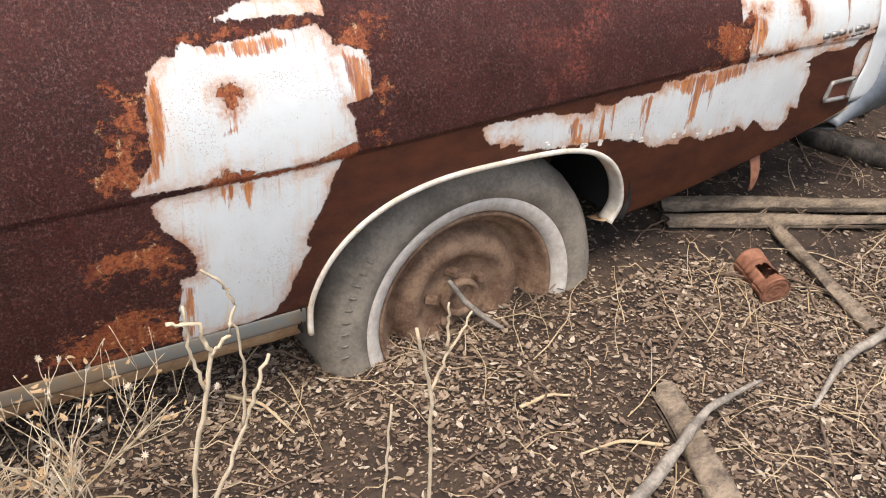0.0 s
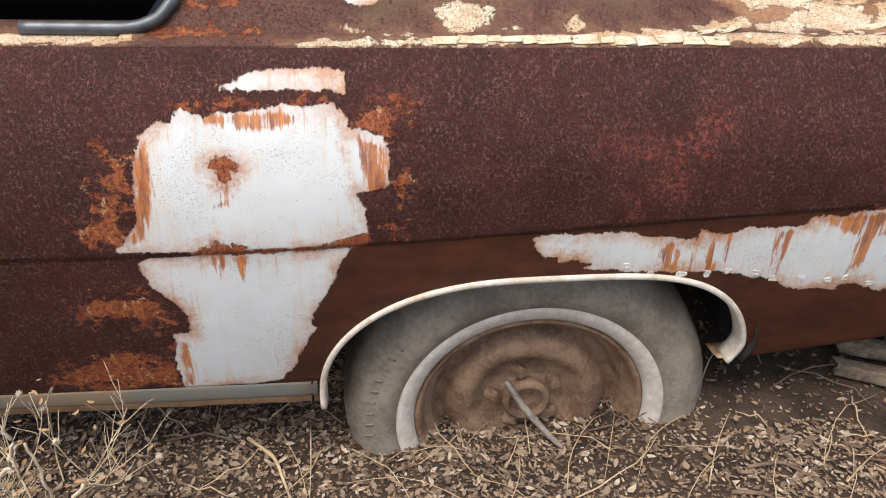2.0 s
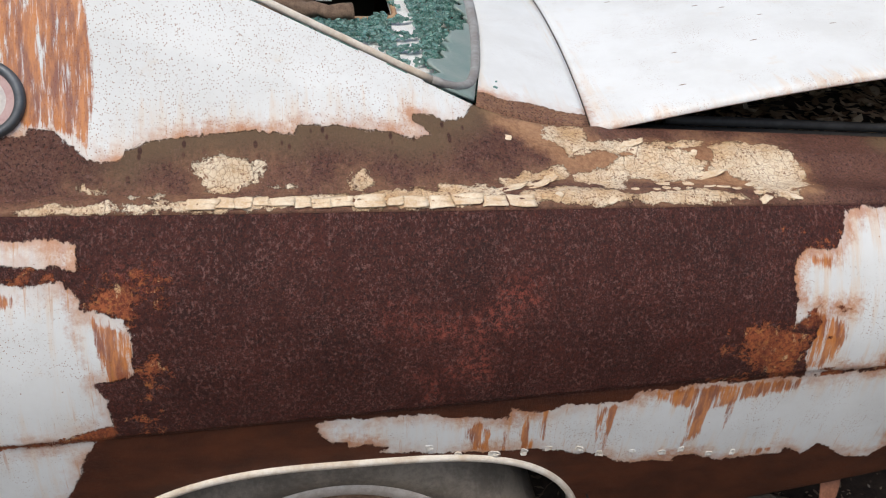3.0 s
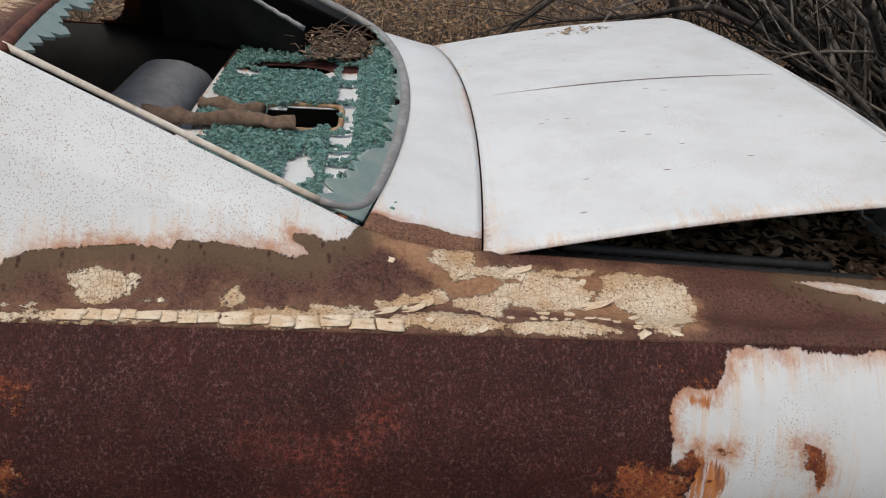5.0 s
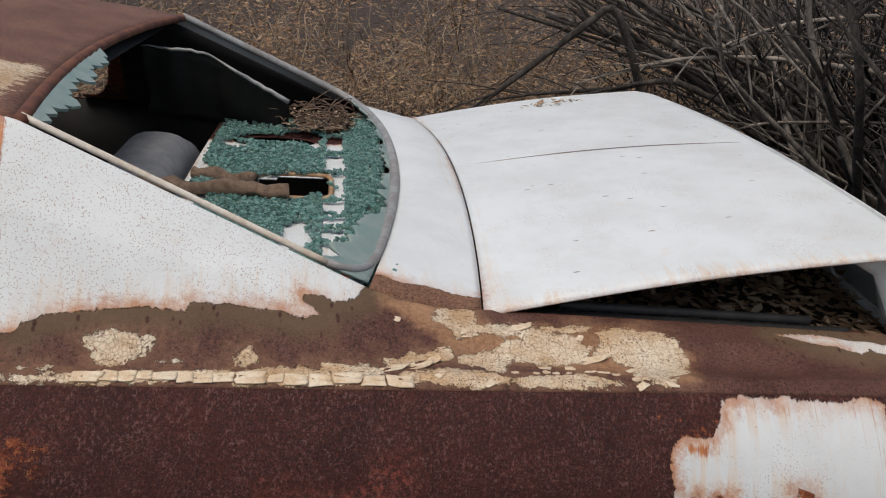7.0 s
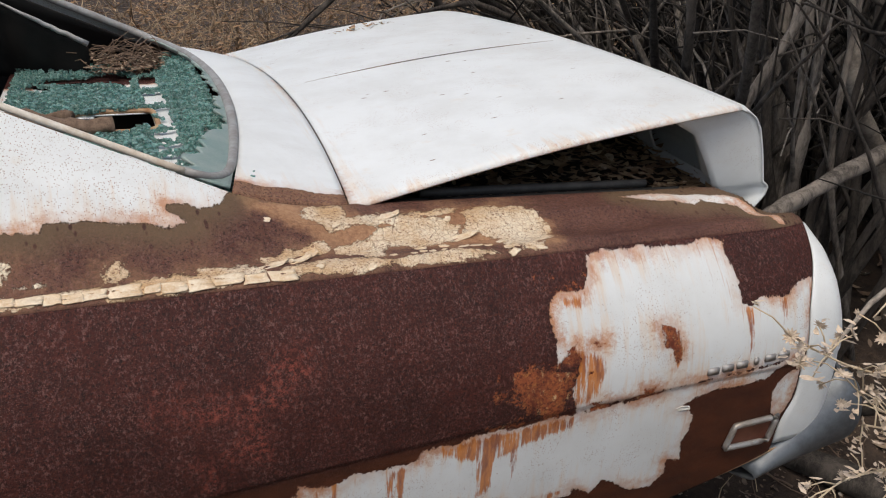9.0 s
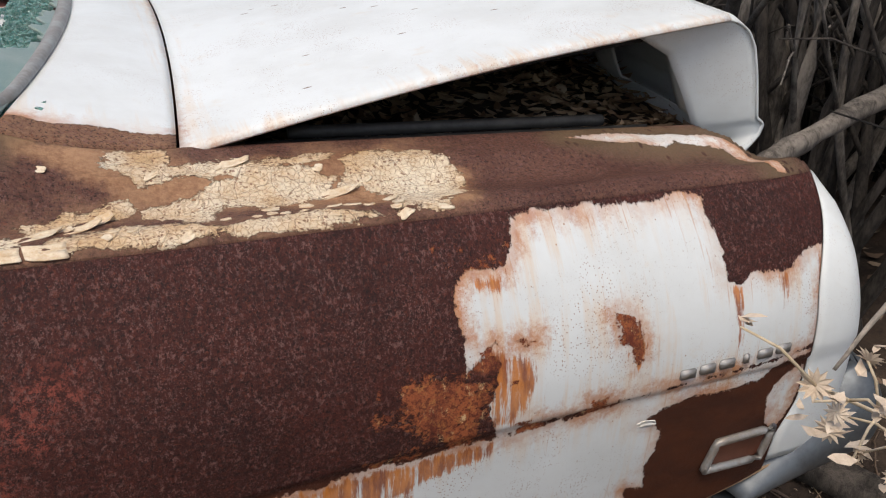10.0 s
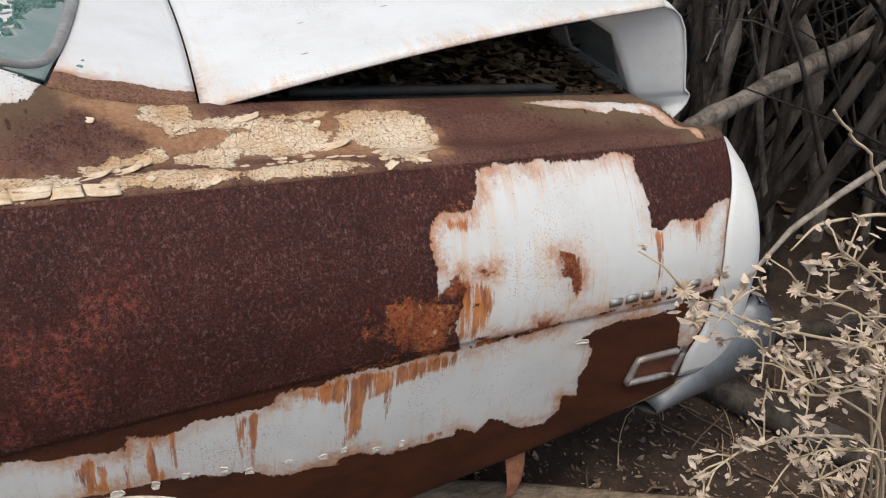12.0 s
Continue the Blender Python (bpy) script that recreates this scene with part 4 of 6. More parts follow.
wheel = part("wheel", mesh("wheel", *spin([(0.207, 0.084), (0.205, 0.073), (0.200, 0.070), (0.194, 0.075), (0.190, 0.090), (0.184, 0.098), (0.176, 0.100), (0.170, 0.118), (0.164, 0.132), (0.156, 0.136), (0.148, 0.128), (0.142, 0.112), (0.130, 0.100), (0.114, 0.097), (0.100, 0.102), (0.090, 0.116), (0.080, 0.124), (0.050, 0.126), (0.040, 0.124), (0.038, 0.110), (0.030, 0.106), (0.0, 0.110)], 72, AX)), M_WHEEL, car, "bare rusty steel wheel without a cover")
tyre_prof = [(0.205, 0.088), (0.208, 0.074), (0.216, 0.066), (0.238, 0.060), (0.240, 0.056), (0.262, 0.052), (0.285, 0.056), (0.300, 0.064), (0.303, 0.066), (0.312, 0.080), (0.322, 0.092), (0.328, 0.110), (0.331, 0.14), (0.331, 0.19), (0.326, 0.22), (0.30, 0.245), (0.25, 0.25), (0.205, 0.22)]
part("tyre", mesh("tyre", *spin(tyre_prof, 160, AX, bump=tread_bump)), M_TYRE, wheel, "cracked dusty grey tyre")
part("whitewall", mesh("whitewall", *spin([(0.2060, 0.0740), (0.2095, 0.0665), (0.2160, 0.0620), (0.2255, 0.0580), (0.2365, 0.0555), (0.2395, 0.0585)], 120, AX)), M_WALL, wheel, "worn white band on the tyre")
for i in range(5):
    a = 0.55 + i * 2 * math.pi / 5
    bm = bmesh.new()
    bmesh.ops.create_cone(bm, cap_ends=True, segments=6, radius1=0.013, radius2=0.011, depth=0.026)
    bmesh.ops.bevel(bm, geom=bm.edges[:], offset=0.0015, segments=1, affect="EDGES")
    me = bpy.data.meshes.new("wheel_nut")
    bm.to_mesh(me)
    bm.free()
    nut = part("wheel_nut", me, M_WHEEL, wheel)
    nut.matrix_local = pose(AX[0] + 0.060 * math.cos(a), 0.118, AX[2] + 0.060 * math.sin(a), 90, 0, 20 * i)
part("hub_ring", mesh("hub_ring", *spin([(0.038, 0.132), (0.044, 0.104), (0.036, 0.094), (0.029, 0.104), (0.027, 0.130)], 40, AX)), M_WHEEL, wheel)
for i in range(9):   # worn lettering on the sidewall
    a = math.pi * (0.80 + 0.028 * i)
    vs, fs = slab(-0.0022, 0.0022, -0.0012, 0.0012, -0.008, 0.008, 0.0008)
    b = part("raised_mark", mesh("raised_mark", vs, fs), M_TYRE, wheel)
    b.matrix_local = pose(AX[0] + 0.286 * math.cos(a), 0.0545, AX[2] + 0.286 * math.sin(a), 0, -math.degrees(a) + 90, 0)

# ---- rear window, shelf and cabin ----
trim_pts = []
for i in range(25):
    k = i / 24
    p = inner(-0.30 + 0.445 * k)
    trim_pts.append(p + Vector((0.004, 0.008, 0.004)))
for i in range(1, 60):
    k = i / 60
    y = 0.268 + (2 * YC - 0.536) * k
    p = win_low(y)
    trim_pts.append(p + Vector((-0.006 - 0.012 * (abs(2 * k - 1) ** 30), 0, 0.004)))
for i in range(25):
    p = inner(0.145 - 0.445 * i / 24)
    trim_pts.append(Vector((p.x + 0.004, 2 * YC - p.y - 0.008, p.z + 0.004)))
arr = np.array([tuple(p) for p in trim_pts])
for _ in range(5):   # eases the corners
    arr[1:-1] = (arr[:-2] + 2 * arr[1:-1] + arr[2:]) / 4
part("window_side_trim", mesh("window_side_trim", *tube(arr[:23], 0.0052, 8)), M_ARCH, car, "stained pale moulding along the roof pillar")
part("window_trim", mesh("window_trim", *tube(arr[22:], [0.006, 0.0105, 0.0105, 0.0105, 0.009], 10)), M_PALETRIM, car, "dull grey rear window moulding")
top_pts = [Vector(roof_f(0, i / 30)) + Vector((0.006, 0, -0.002)) for i in range(31)]
part("window_header", mesh("window_header", *tube(top_pts, 0.010, 8)), M_RUST, car)


def pane_point(s, d):
    """s along the window's lower edge, d metres up the slope from it."""
    y = 0.262 + (2 * YC - 0.524) * s
    p = win_low(y)
    return p + Vector((-0.925 * d, 0, 0.38 * d))


random.seed(4)
def pane_f(u, v):
    s = 0.002 + 0.97 * u
    reach = 0.050 * (1 - sstep(0.0, 0.25, s)) + 0.022 + 0.018 * noise.noise((s * 40, 0.5, 0)) + 0.012 * noise.noise((s * 120, 0.5, 0))
    return pane_point(s, 0.004 + reach * v)


sheet("glass_remnant", pane_f, 220, 8, M_PANE, car, 0.004, label="dusty shattered green rear window glass")
teeth = []
for i in range(13):
    k = 0.03 + 0.032 * i
    p = Vector(roof_f(0, k)) + Vector((0.015, 0, -0.006))
    w, h = 0.020 + 0.012 * random.random(), 0.010 + 0.040 * random.random() * (1 - i / 18)
    d = Vector((0.92, 0.05, -0.38))
    a = Vector((-0.05, 1, 0.12)).normalized()
    o = len(teeth)
    tip = p + d * h
    teeth.append(([p - a * w, p + a * w, tip + a * w * 0.5, tip + d * 0.01, tip - a * w * 0.55, p - a * w + d * 0.004 + Vector((0, 0, -0.004))], [(0, 1, 2, 3, 4)]))
ob = part("glass_teeth", mesh("glass_teeth", *join(teeth), smooth=False), M_PANE, car, "jagged green glass left along the roof edge")
m = ob.modifiers.new("thick", "SOLIDIFY")
m.thickness = 0.005


def shelf_z(x, y):
    return 0.790 + 0.012 * (1 - ((y - YC) / 0.7) ** 2) + 0.02 * sstep(0.12, 0.23, x)


def shelf_hole(x, y):
    near = abs(x - 0.037) < 0.076 and abs(y - 0.89) < 0.085 and not (x < 0.0 and abs(y - 0.89) > 0.06)
    return near or ((x + 0.03) / 0.102) ** 2 + ((y - 1.30) / 0.055) ** 2 < 1


vs, fs = grid(lambda u, v: (-0.19 + 0.425 * u, 0.28 + 1.34 * v, shelf_z(-0.19 + 0.425 * u, 0.28 + 1.34 * v)), 110, 240)
fs = [f for f in fs if not shelf_hole(sum(vs[i][0] for i in f) / 4, sum(vs[i][1] for i in f) / 4)]
M_SHELF = rusted_paint("shelf_paint", ((0.0, 0.9, 0.21, 0.40), (0.0, 0.5, 0.2, 0.06)), ((0.0, 0.45, 0.2, 0.07), (-0.02, 0.84, 0.03, 0.05)), ((-0.15, 0.9, 0.03, 0.4), (0.0, 0.87, 0.1, 0.02)))
shelf = part("parcel_shelf", mesh("parcel_shelf", vs, fs, uv=[(v[0], v[1]) for v in vs]), M_SHELF, car, "rust-stained white parcel shelf with speaker openings")
m = shelf.modifiers.new("thick", "SOLIDIFY")
m.thickness = 0.003
for cx, cy, rx, ry in ((0.037, 0.89, 0.080, 0.090),):
    ring = [(cx + math.copysign(rx * abs(math.cos(a)) ** 0.35, math.cos(a)), cy + math.copysign(ry * abs(math.sin(a)) ** 0.35, math.sin(a)), shelf_z(cx, cy) + 0.004) for a in [i * 2 * math.pi / 40 for i in range(41)]]
    part("opening_rim", mesh("opening_rim", *tube(ring, 0.006, 6, False)), M_TAN, shelf)

crumbs, k = [], 0
random.seed(9)
for i in range(17000):
    x, y = random.uniform(-0.17, 0.225), random.uniform(0.32, 1.55)
    dens = noise.noise((x * 9, y * 7, 1.0)) + 0.35 - (0.5 if shelf_hole(x, y) else 0) - (0.9 if 0.10 < x < 0.145 and noise.noise((y * 30, 0, 3)) < 0.25 else 0) + (0.5 if x > 0.15 else 0) - (0.6 if y < 0.42 and x < 0.1 else 0)
    if dens < 0 or shelf_hole(x, y) or y > 1.40 and random.random() < 0.6:
        continue
    r = random.uniform(0.0025, 0.0065)
    a = random.uniform(0, 6.28)
    z = shelf_z(x, y) + 0.004 + random.uniform(0, 0.010) + (0.02 * sstep(0.13, 0.22, x))
    c, s = math.cos(a) * r, math.sin(a) * r
    t1, t2 = random.uniform(-0.35, 0.35), random.uniform(-0.35, 0.35)
    q = [(c, s), (-s * 1.2, c * 1.2), (-c, -s), (s * 0.9, -c * 0.9)]
    top = [(x + p, y + w, z + t1 * p + t2 * w + 0.004) for p, w in q]
    bot = [(x + p, y + w, z + t1 * p + t2 * w) for p, w in q]
    crumbs.append((top + bot, [(0, 1, 2, 3), (0, 4, 5, 1), (1, 5, 6, 2), (2, 6, 7, 3), (3, 7, 4, 0)]))
ob = part("glass_crumbs", mesh("glass_crumbs", *join(crumbs), smooth=False), M_CRUMB, None)
tagged(ob, "shattered green window glass strewn over the parcel shelf", "broken glass", kind="stuff")

# seat back, cabin sheets with its shade painted in as black, hanging headlining
def seat_f(u, v):
    a = u * math.pi
    return (-0.29 - 0.085 * math.copysign(abs(math.cos(a)) ** 0.7, math.cos(a)), 0.42 + 0.85 * v, 0.69 + 0.150 * math.sin(a) ** 0.6 * (1 - 0.25 * sstep(0.86, 1.0, v)))


seat = empty("rear_seat", "grey vinyl rear seat back in the dark cabin", "car seat", at=(-0.3, YC, 0.4))
sb = sheet("backrest", seat_f, 16, 40, M_SEAT, None, 0.01)
sb.parent = seat
sb.matrix_parent_inverse = seat.matrix_basis.inverted()
sc = part("seat_cushion", mesh("seat_cushion", *slab(-0.85, -0.36, 0.3, 1.58, 0.3, 0.52, 0.04)), M_SEAT, None)
sc.parent = seat
sc.matrix_parent_inverse = seat.matrix_basis.inverted()
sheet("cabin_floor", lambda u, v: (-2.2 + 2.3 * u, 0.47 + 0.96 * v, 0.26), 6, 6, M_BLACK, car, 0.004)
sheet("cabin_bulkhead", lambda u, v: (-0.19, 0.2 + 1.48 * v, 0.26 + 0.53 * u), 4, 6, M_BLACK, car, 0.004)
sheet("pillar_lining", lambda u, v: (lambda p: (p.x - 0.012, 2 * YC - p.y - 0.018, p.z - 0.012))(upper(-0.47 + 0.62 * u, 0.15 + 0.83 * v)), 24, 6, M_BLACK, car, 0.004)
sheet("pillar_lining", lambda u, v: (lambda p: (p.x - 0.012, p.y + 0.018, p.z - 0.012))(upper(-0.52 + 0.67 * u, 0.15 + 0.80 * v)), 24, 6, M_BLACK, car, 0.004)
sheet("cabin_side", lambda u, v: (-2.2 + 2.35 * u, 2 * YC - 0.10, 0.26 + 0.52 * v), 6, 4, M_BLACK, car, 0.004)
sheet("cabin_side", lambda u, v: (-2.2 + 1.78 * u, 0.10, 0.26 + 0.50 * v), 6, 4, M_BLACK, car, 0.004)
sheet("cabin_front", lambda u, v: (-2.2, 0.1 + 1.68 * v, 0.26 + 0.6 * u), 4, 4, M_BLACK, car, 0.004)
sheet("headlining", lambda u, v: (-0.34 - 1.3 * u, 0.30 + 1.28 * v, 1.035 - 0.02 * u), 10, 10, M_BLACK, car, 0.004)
def lining_edge(k):
    """Torn upper edge of the fallen headlining."""
    return Vector((-0.37 + 0.37 * k, 1.41 + 0.02 * noise.noise((k * 7, 0, 0)), 1.004 - 0.020 * k - 0.105 * max(0.0, k - 0.42) / 0.58 + 0.006 * noise.noise((k * 14, 3, 0))))


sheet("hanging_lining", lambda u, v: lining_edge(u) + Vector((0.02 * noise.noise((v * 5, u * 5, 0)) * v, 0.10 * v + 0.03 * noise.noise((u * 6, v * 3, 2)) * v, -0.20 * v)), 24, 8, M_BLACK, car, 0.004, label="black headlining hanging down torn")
# Torn edge in pale grey, which paints the light it catches.
part("lit_torn_edge", mesh("lit_torn_edge", *tube([lining_edge(i / 24) + Vector((0, -0.004, 0.002)) for i in range(25)], [0.0015, 0.005, 0.003, 0.006, 0.007], 5)), M_PALETRIM, car)

# ---- deck lid ----
def lid_edge_z(x):
    k = (x - 0.345) / 0.755
    return 0.806 + 0.117 * (k + 0.10 * math.sin(math.pi * k))


def lid_f(u, v):
    y = 0.264 + (2 * YC - 0.528) * v
    k = 1 - (2 * v - 1) ** 2
    xf = lid_front(y).x + 0.0035
    x = xf + (1.043 + 0.02 * k - 0.03 * sstep(0.90, 1.0, 2 * v - 1) - xf) * u
    z = lid_edge_z(0.345 + 0.755 * u) + (0.047 - 0.030 * u) * k
    z -= 0.006 * sstep(0.985, 1, abs(2 * v - 1))
    return (x, y, z)


lid = sheet("deck_lid", lid_f, 60, 160, M_LID, car, 0.003, uv=lambda x, y, z: (x, y), label="white boot lid, propped a little open")


def lid_back(u, v):
    p = Vector(lid_f(1, v))
    path = ((0, 0), (0.018, -0.005), (0.034, -0.016), (0.047, -0.036), (0.058, -0.070), (0.068, -0.112), (0.073, -0.136), (0.086, -0.144), (0.082, -0.162), (0.056, -0.187))
    k = u * (len(path) - 1)
    i = min(int(k), len(path) - 2)
    f = k - i
    return (p.x + path[i][0] + (path[i + 1][0] - path[i][0]) * f, p.y, p.z + path[i][1] + (path[i + 1][1] - path[i][1]) * f)


sheet("lid_rear_face", lid_back, 24, 60, M_WHITE, lid, 0.003, uv=lambda x, y, z: (y, z))


def cheek(u, v):
    """Near end wall of the lid, with a rounded inner edge; v runs from the outer edge in."""
    o = Vector(lid_back(min(1, u * 1.0), 0.0))
    arc = ((0.936, 0.892), (0.985, 0.866), (1.015, 0.816), (1.041, 0.768), (1.060, 0.749), (1.100, 0.730))
    k = u * 5
    j = min(int(k), 4)
    i = Vector((arc[j][0] + (arc[j + 1][0] - arc[j][0]) * (k - j), o.y, arc[j][1] + (arc[j + 1][1] - arc[j][1]) * (k - j)))
    p = o + (i - o) * v
    return (p.x, p.y + 0.004 + 0.042 * v, p.z)


part("lid_crease", mesh("lid_crease", *tube([Vector(lid_f(0.07 + 0.87 * i / 40, 0.478)) + Vector((0, 0, 0.0012)) for i in range(41)], [0.0006, 0.0022, 0.0022, 0.0008], 6)), M_SILLTRIM, lid)


def inner_frame(u, v):
    """Pressed sheet inside the lid's rear face, pierced by openings."""
    p = Vector(lid_back(0.15 + 0.75 * v, 0.03 + 0.94 * u))
    return (p.x - 0.060 - 0.05 * (1 - v), p.y, p.z - 0.012)


vs, fs = grid(inner_frame, 150, 26)
fs = [f for n_, f in enumerate(fs) if not (0.16 < ((n_ // 26) / 150 * 5.5) % 1.0 < 0.86 and 0.18 < (n_ % 26) / 26 < 0.80)]
ob = part("lid_inner_frame", mesh("lid_inner_frame", vs, fs, uv=[(v[1], v[2]) for v in vs]), M_WHITE, lid, "pierced inner frame of the boot lid")
ob.modifiers.new("thick", "SOLIDIFY").thickness = 0.003
ck = sheet("lid_cheek", cheek, 40, 8, M_WHITE, lid, 0.003, uv=lambda x, y, z: (x, z))
mk = mirrored(ck)
# Black sheet standing for the shade behind the inner frame's openings.
sheet("lid_inner_shade", lambda u, v: (lambda p: (p[0] - 0.01, p[1], p[2] - 0.03))(lid_f(0.52 + 0.42 * u, 0.04 + 0.92 * v)), 20, 30, M_BLACK, lid, 0.006)
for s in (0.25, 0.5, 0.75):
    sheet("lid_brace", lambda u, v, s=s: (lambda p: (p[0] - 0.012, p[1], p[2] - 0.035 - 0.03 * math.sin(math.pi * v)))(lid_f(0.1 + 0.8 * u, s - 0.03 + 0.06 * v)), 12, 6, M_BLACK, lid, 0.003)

# ---- boot ----
sheet("drain_channel", lambda u, v: (0.42 + 0.54 * u, 0.272 + 0.03 * v, inner(0.42 + 0.54 * u).z - 0.006 - 0.012 * math.sin(math.pi * v)), 30, 6, M_RUBBERSHADE, car, 0.003)
part("boot_seal", mesh("boot_seal", *tube([Vector((0.47 + 0.42 * k, 0.305, inner(0.47 + 0.42 * k).z + 0.002)) for k in [i / 20 for i in range(21)]], 0.008, 8)), M_RUBBERSHADE, car)
sheet("boot_side", lambda u, v: (0.30 + 0.68 * u, 0.30, 0.25 + 0.52 * v), 6, 6, M_RUST, car, 0.004)
sheet("boot_side", lambda u, v: (0.30 + 0.68 * u, 2 * YC - 0.30, 0.25 + 0.52 * v), 6, 6, M_RUST, car, 0.004)
# Bulkhead and floor near-black: the boot's shade is put into their colour.
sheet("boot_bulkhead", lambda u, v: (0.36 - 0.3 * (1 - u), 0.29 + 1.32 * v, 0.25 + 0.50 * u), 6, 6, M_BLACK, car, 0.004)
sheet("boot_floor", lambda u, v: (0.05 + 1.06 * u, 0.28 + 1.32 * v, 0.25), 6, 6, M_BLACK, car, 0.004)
sheet("boot_soil", lambda u, v: (0.40 + 0.70 * u, 0.30 + 1.28 * v, 0.63 + 0.09 * sstep(0, 0.6, u) + 0.03 * noise.noise((u * 5, v * 6, 1)) + 0.16 * v), 30, 40, M_DIRT, None)
tagged(bpy.data.objects["boot_soil"], "heap of soil and dead leaves inside the boot", "soil", kind="stuff")
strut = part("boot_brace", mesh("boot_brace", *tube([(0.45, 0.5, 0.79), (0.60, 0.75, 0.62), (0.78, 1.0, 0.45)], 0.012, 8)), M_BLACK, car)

# ---- trim on the flank ----
mx0, mx1, mz0, mz1 = 0.912, 0.998, 0.416, 0.459
def lamp_bar(pts, r, mat, name, parent):
    return part(name, mesh(name, *tube(pts, r, 6)), mat, parent)


def on_side(x, z, out=0.0):
    return Vector((x, side_y(x, z) - out, z))


side_lamp = part("side_lamp", mesh("side_lamp", *grid(lambda u, v: on_side(mx0 + 0.006 + (mx1 - mx0 - 0.006) * u + 0.008 * v - 0.004, mz0 + (mz1 - mz0) * v + 0.006 * u * 0, 0.003), 8, 4)), M_LEN, car, "rectangular side lamp in a dull bright frame")
ring = [on_side(x, z, 0.006) for x, z in ((mx0 - 0.004, mz0), (mx0 + 0.006, mz1), (mx1 + 0.006, mz1 + 0.002), (mx1 - 0.003, mz0 - 0.002), (mx0 - 0.004, mz0), (mx0 + 0.004, mz0 + 0.02))]
dense = [ring[i] + (ring[i + 1] - ring[i]) * (j / 6) for i in range(4) for j in range(6)] + [ring[4]]
part("lamp_frame", mesh("lamp_frame", *tube(dense, 0.0055, 6)), M_TRIM, side_lamp)
for i in range(6):   # raised model badge, as plain bars
    x = 0.850 + 0.0272 * i
    z = 0.5755 + 0.0013 * i
    w = 0.004 if i == 3 else 0.0105
    vs, fs = slab(-w, w, -0.0025, 0.0025, -0.0062, 0.0062, 0.0015)
    b = part("badge_bar", mesh("badge_bar", vs, fs), M_TRIM, car)
    b.matrix_local = pose(x, side_y(x, z) - 0.003, z, 0, 0, 0)

# round emblem on the roof pillar
ex, et = -0.428, 0.44
ec = upper(ex, et)
en = (upper(ex + 0.01, et) - ec).cross(upper(ex, et + 0.02) - ec).normalized()
rot = en.to_track_quat("Z", "Y").to_matrix().to_4x4() if en.y < 0 else (-en).to_track_quat("Z", "Y").to_matrix().to_4x4()


def disc(profile, name, mat, parent):
    vs, fs = spin(profile, 48, (0, 0, 0))
    vs = [(x, z, y) for x, y, z in vs]
    ob = part(name, mesh(name, vs, fs), mat, parent)
    return ob


emblem = disc([(0.0485, 0.0), (0.048, 0.007), (0.043, 0.010), (0.037, 0.007), (0.036, 0.004)], "emblem", M_CHROME, car)
emblem.matrix_local = Matrix.Translation(ec) @ rot
tagged(emblem, "round roof pillar emblem with a bright ring")
disc([(0.036, 0.0045), (0.030, 0.0050), (0.027, 0.0045)], "emblem_ring", M_PINK, emblem)
disc([(0.027, 0.0045), (0.0, 0.0058)], "emblem_face", M_EMBLEM, emblem)

# side window opening: dark cavity and bright moulding
wl = []
for i in range(40):
    x, v = (-0.75 + 0.15 * i / 12, 0.036) if i < 12 else (window_edge(0.0385 + 0.0058 * (i - 12)), 0.0385 + 0.0058 * (i - 12))
    tt = 0.0
    while tt < 0.97 and up_v(x, tt) < v:
        tt += 0.005
    wl.append(upper(x, tt) + Vector((0, -0.006, 0.003)))
part("window_moulding", mesh("window_moulding", *tube(wl, 0.0095, 8)), M_CHROME, car, "curved bright side window moulding")


# ---- litter, sticks and planks on the ground ----
def rest(x, y, up=0.0):
    return Vector((x, y, ground_z(x, y) + up))


def under_car(x, y):
    return y > 0.35 and -3.8 < x < 1.0


def leaf_piece(x, y, z, size, rng):
    a, tilt, roll = rng.uniform(0, 6.28), rng.uniform(-0.5, 0.5), rng.uniform(-0.6, 0.6)
    l, w, curl = size, size * rng.uniform(0.28, 0.5), rng.uniform(-0.2, 0.5) * size
    ca, sa = math.cos(a), math.sin(a)
    out = []
    for p, q, h in ((-l, 0, curl), (-l * 0.35, w, 0.15 * curl), (l * 0.45, w * 0.8, 0.2 * curl), (l, 0, curl), (l * 0.45, -w * 0.8, 0.25 * curl), (-l * 0.35, -w, 0.15 * curl), (0.05 * l, 0, -0.25 * abs(curl))):
        out.append((x + p * ca - q * sa, y + p * sa + q * ca, z + h + tilt * p * 0.5 + roll * q * 0.5))
    return out, [(0, 1, 6), (1, 2, 6), (2, 3, 6), (3, 4, 6), (4, 5, 6), (5, 0, 6)]


def litter(name, count, area, sizes, material, seed, label, height=0.004, keep=None):
    rng = random.Random(seed)
    vs, fs = [], []
    n = 0
    while n < count:
        x, y = rng.uniform(area[0], area[1]), rng.uniform(area[2], area[3])
        if keep and not keep(x, y, rng):
            n += 0.25
            continue
        n += 1
        v, f = leaf_piece(x, y, ground_z(x, y) + height * rng.uniform(0.3, 2.2), rng.uniform(*sizes), rng)
        o = len(vs)
        vs += v
        fs += [tuple(i + o for i in q) for q in f]
    ob = part(name, mesh(name, vs, fs, smooth=False), material)
    return tagged(ob, label, "leaves", kind="stuff")


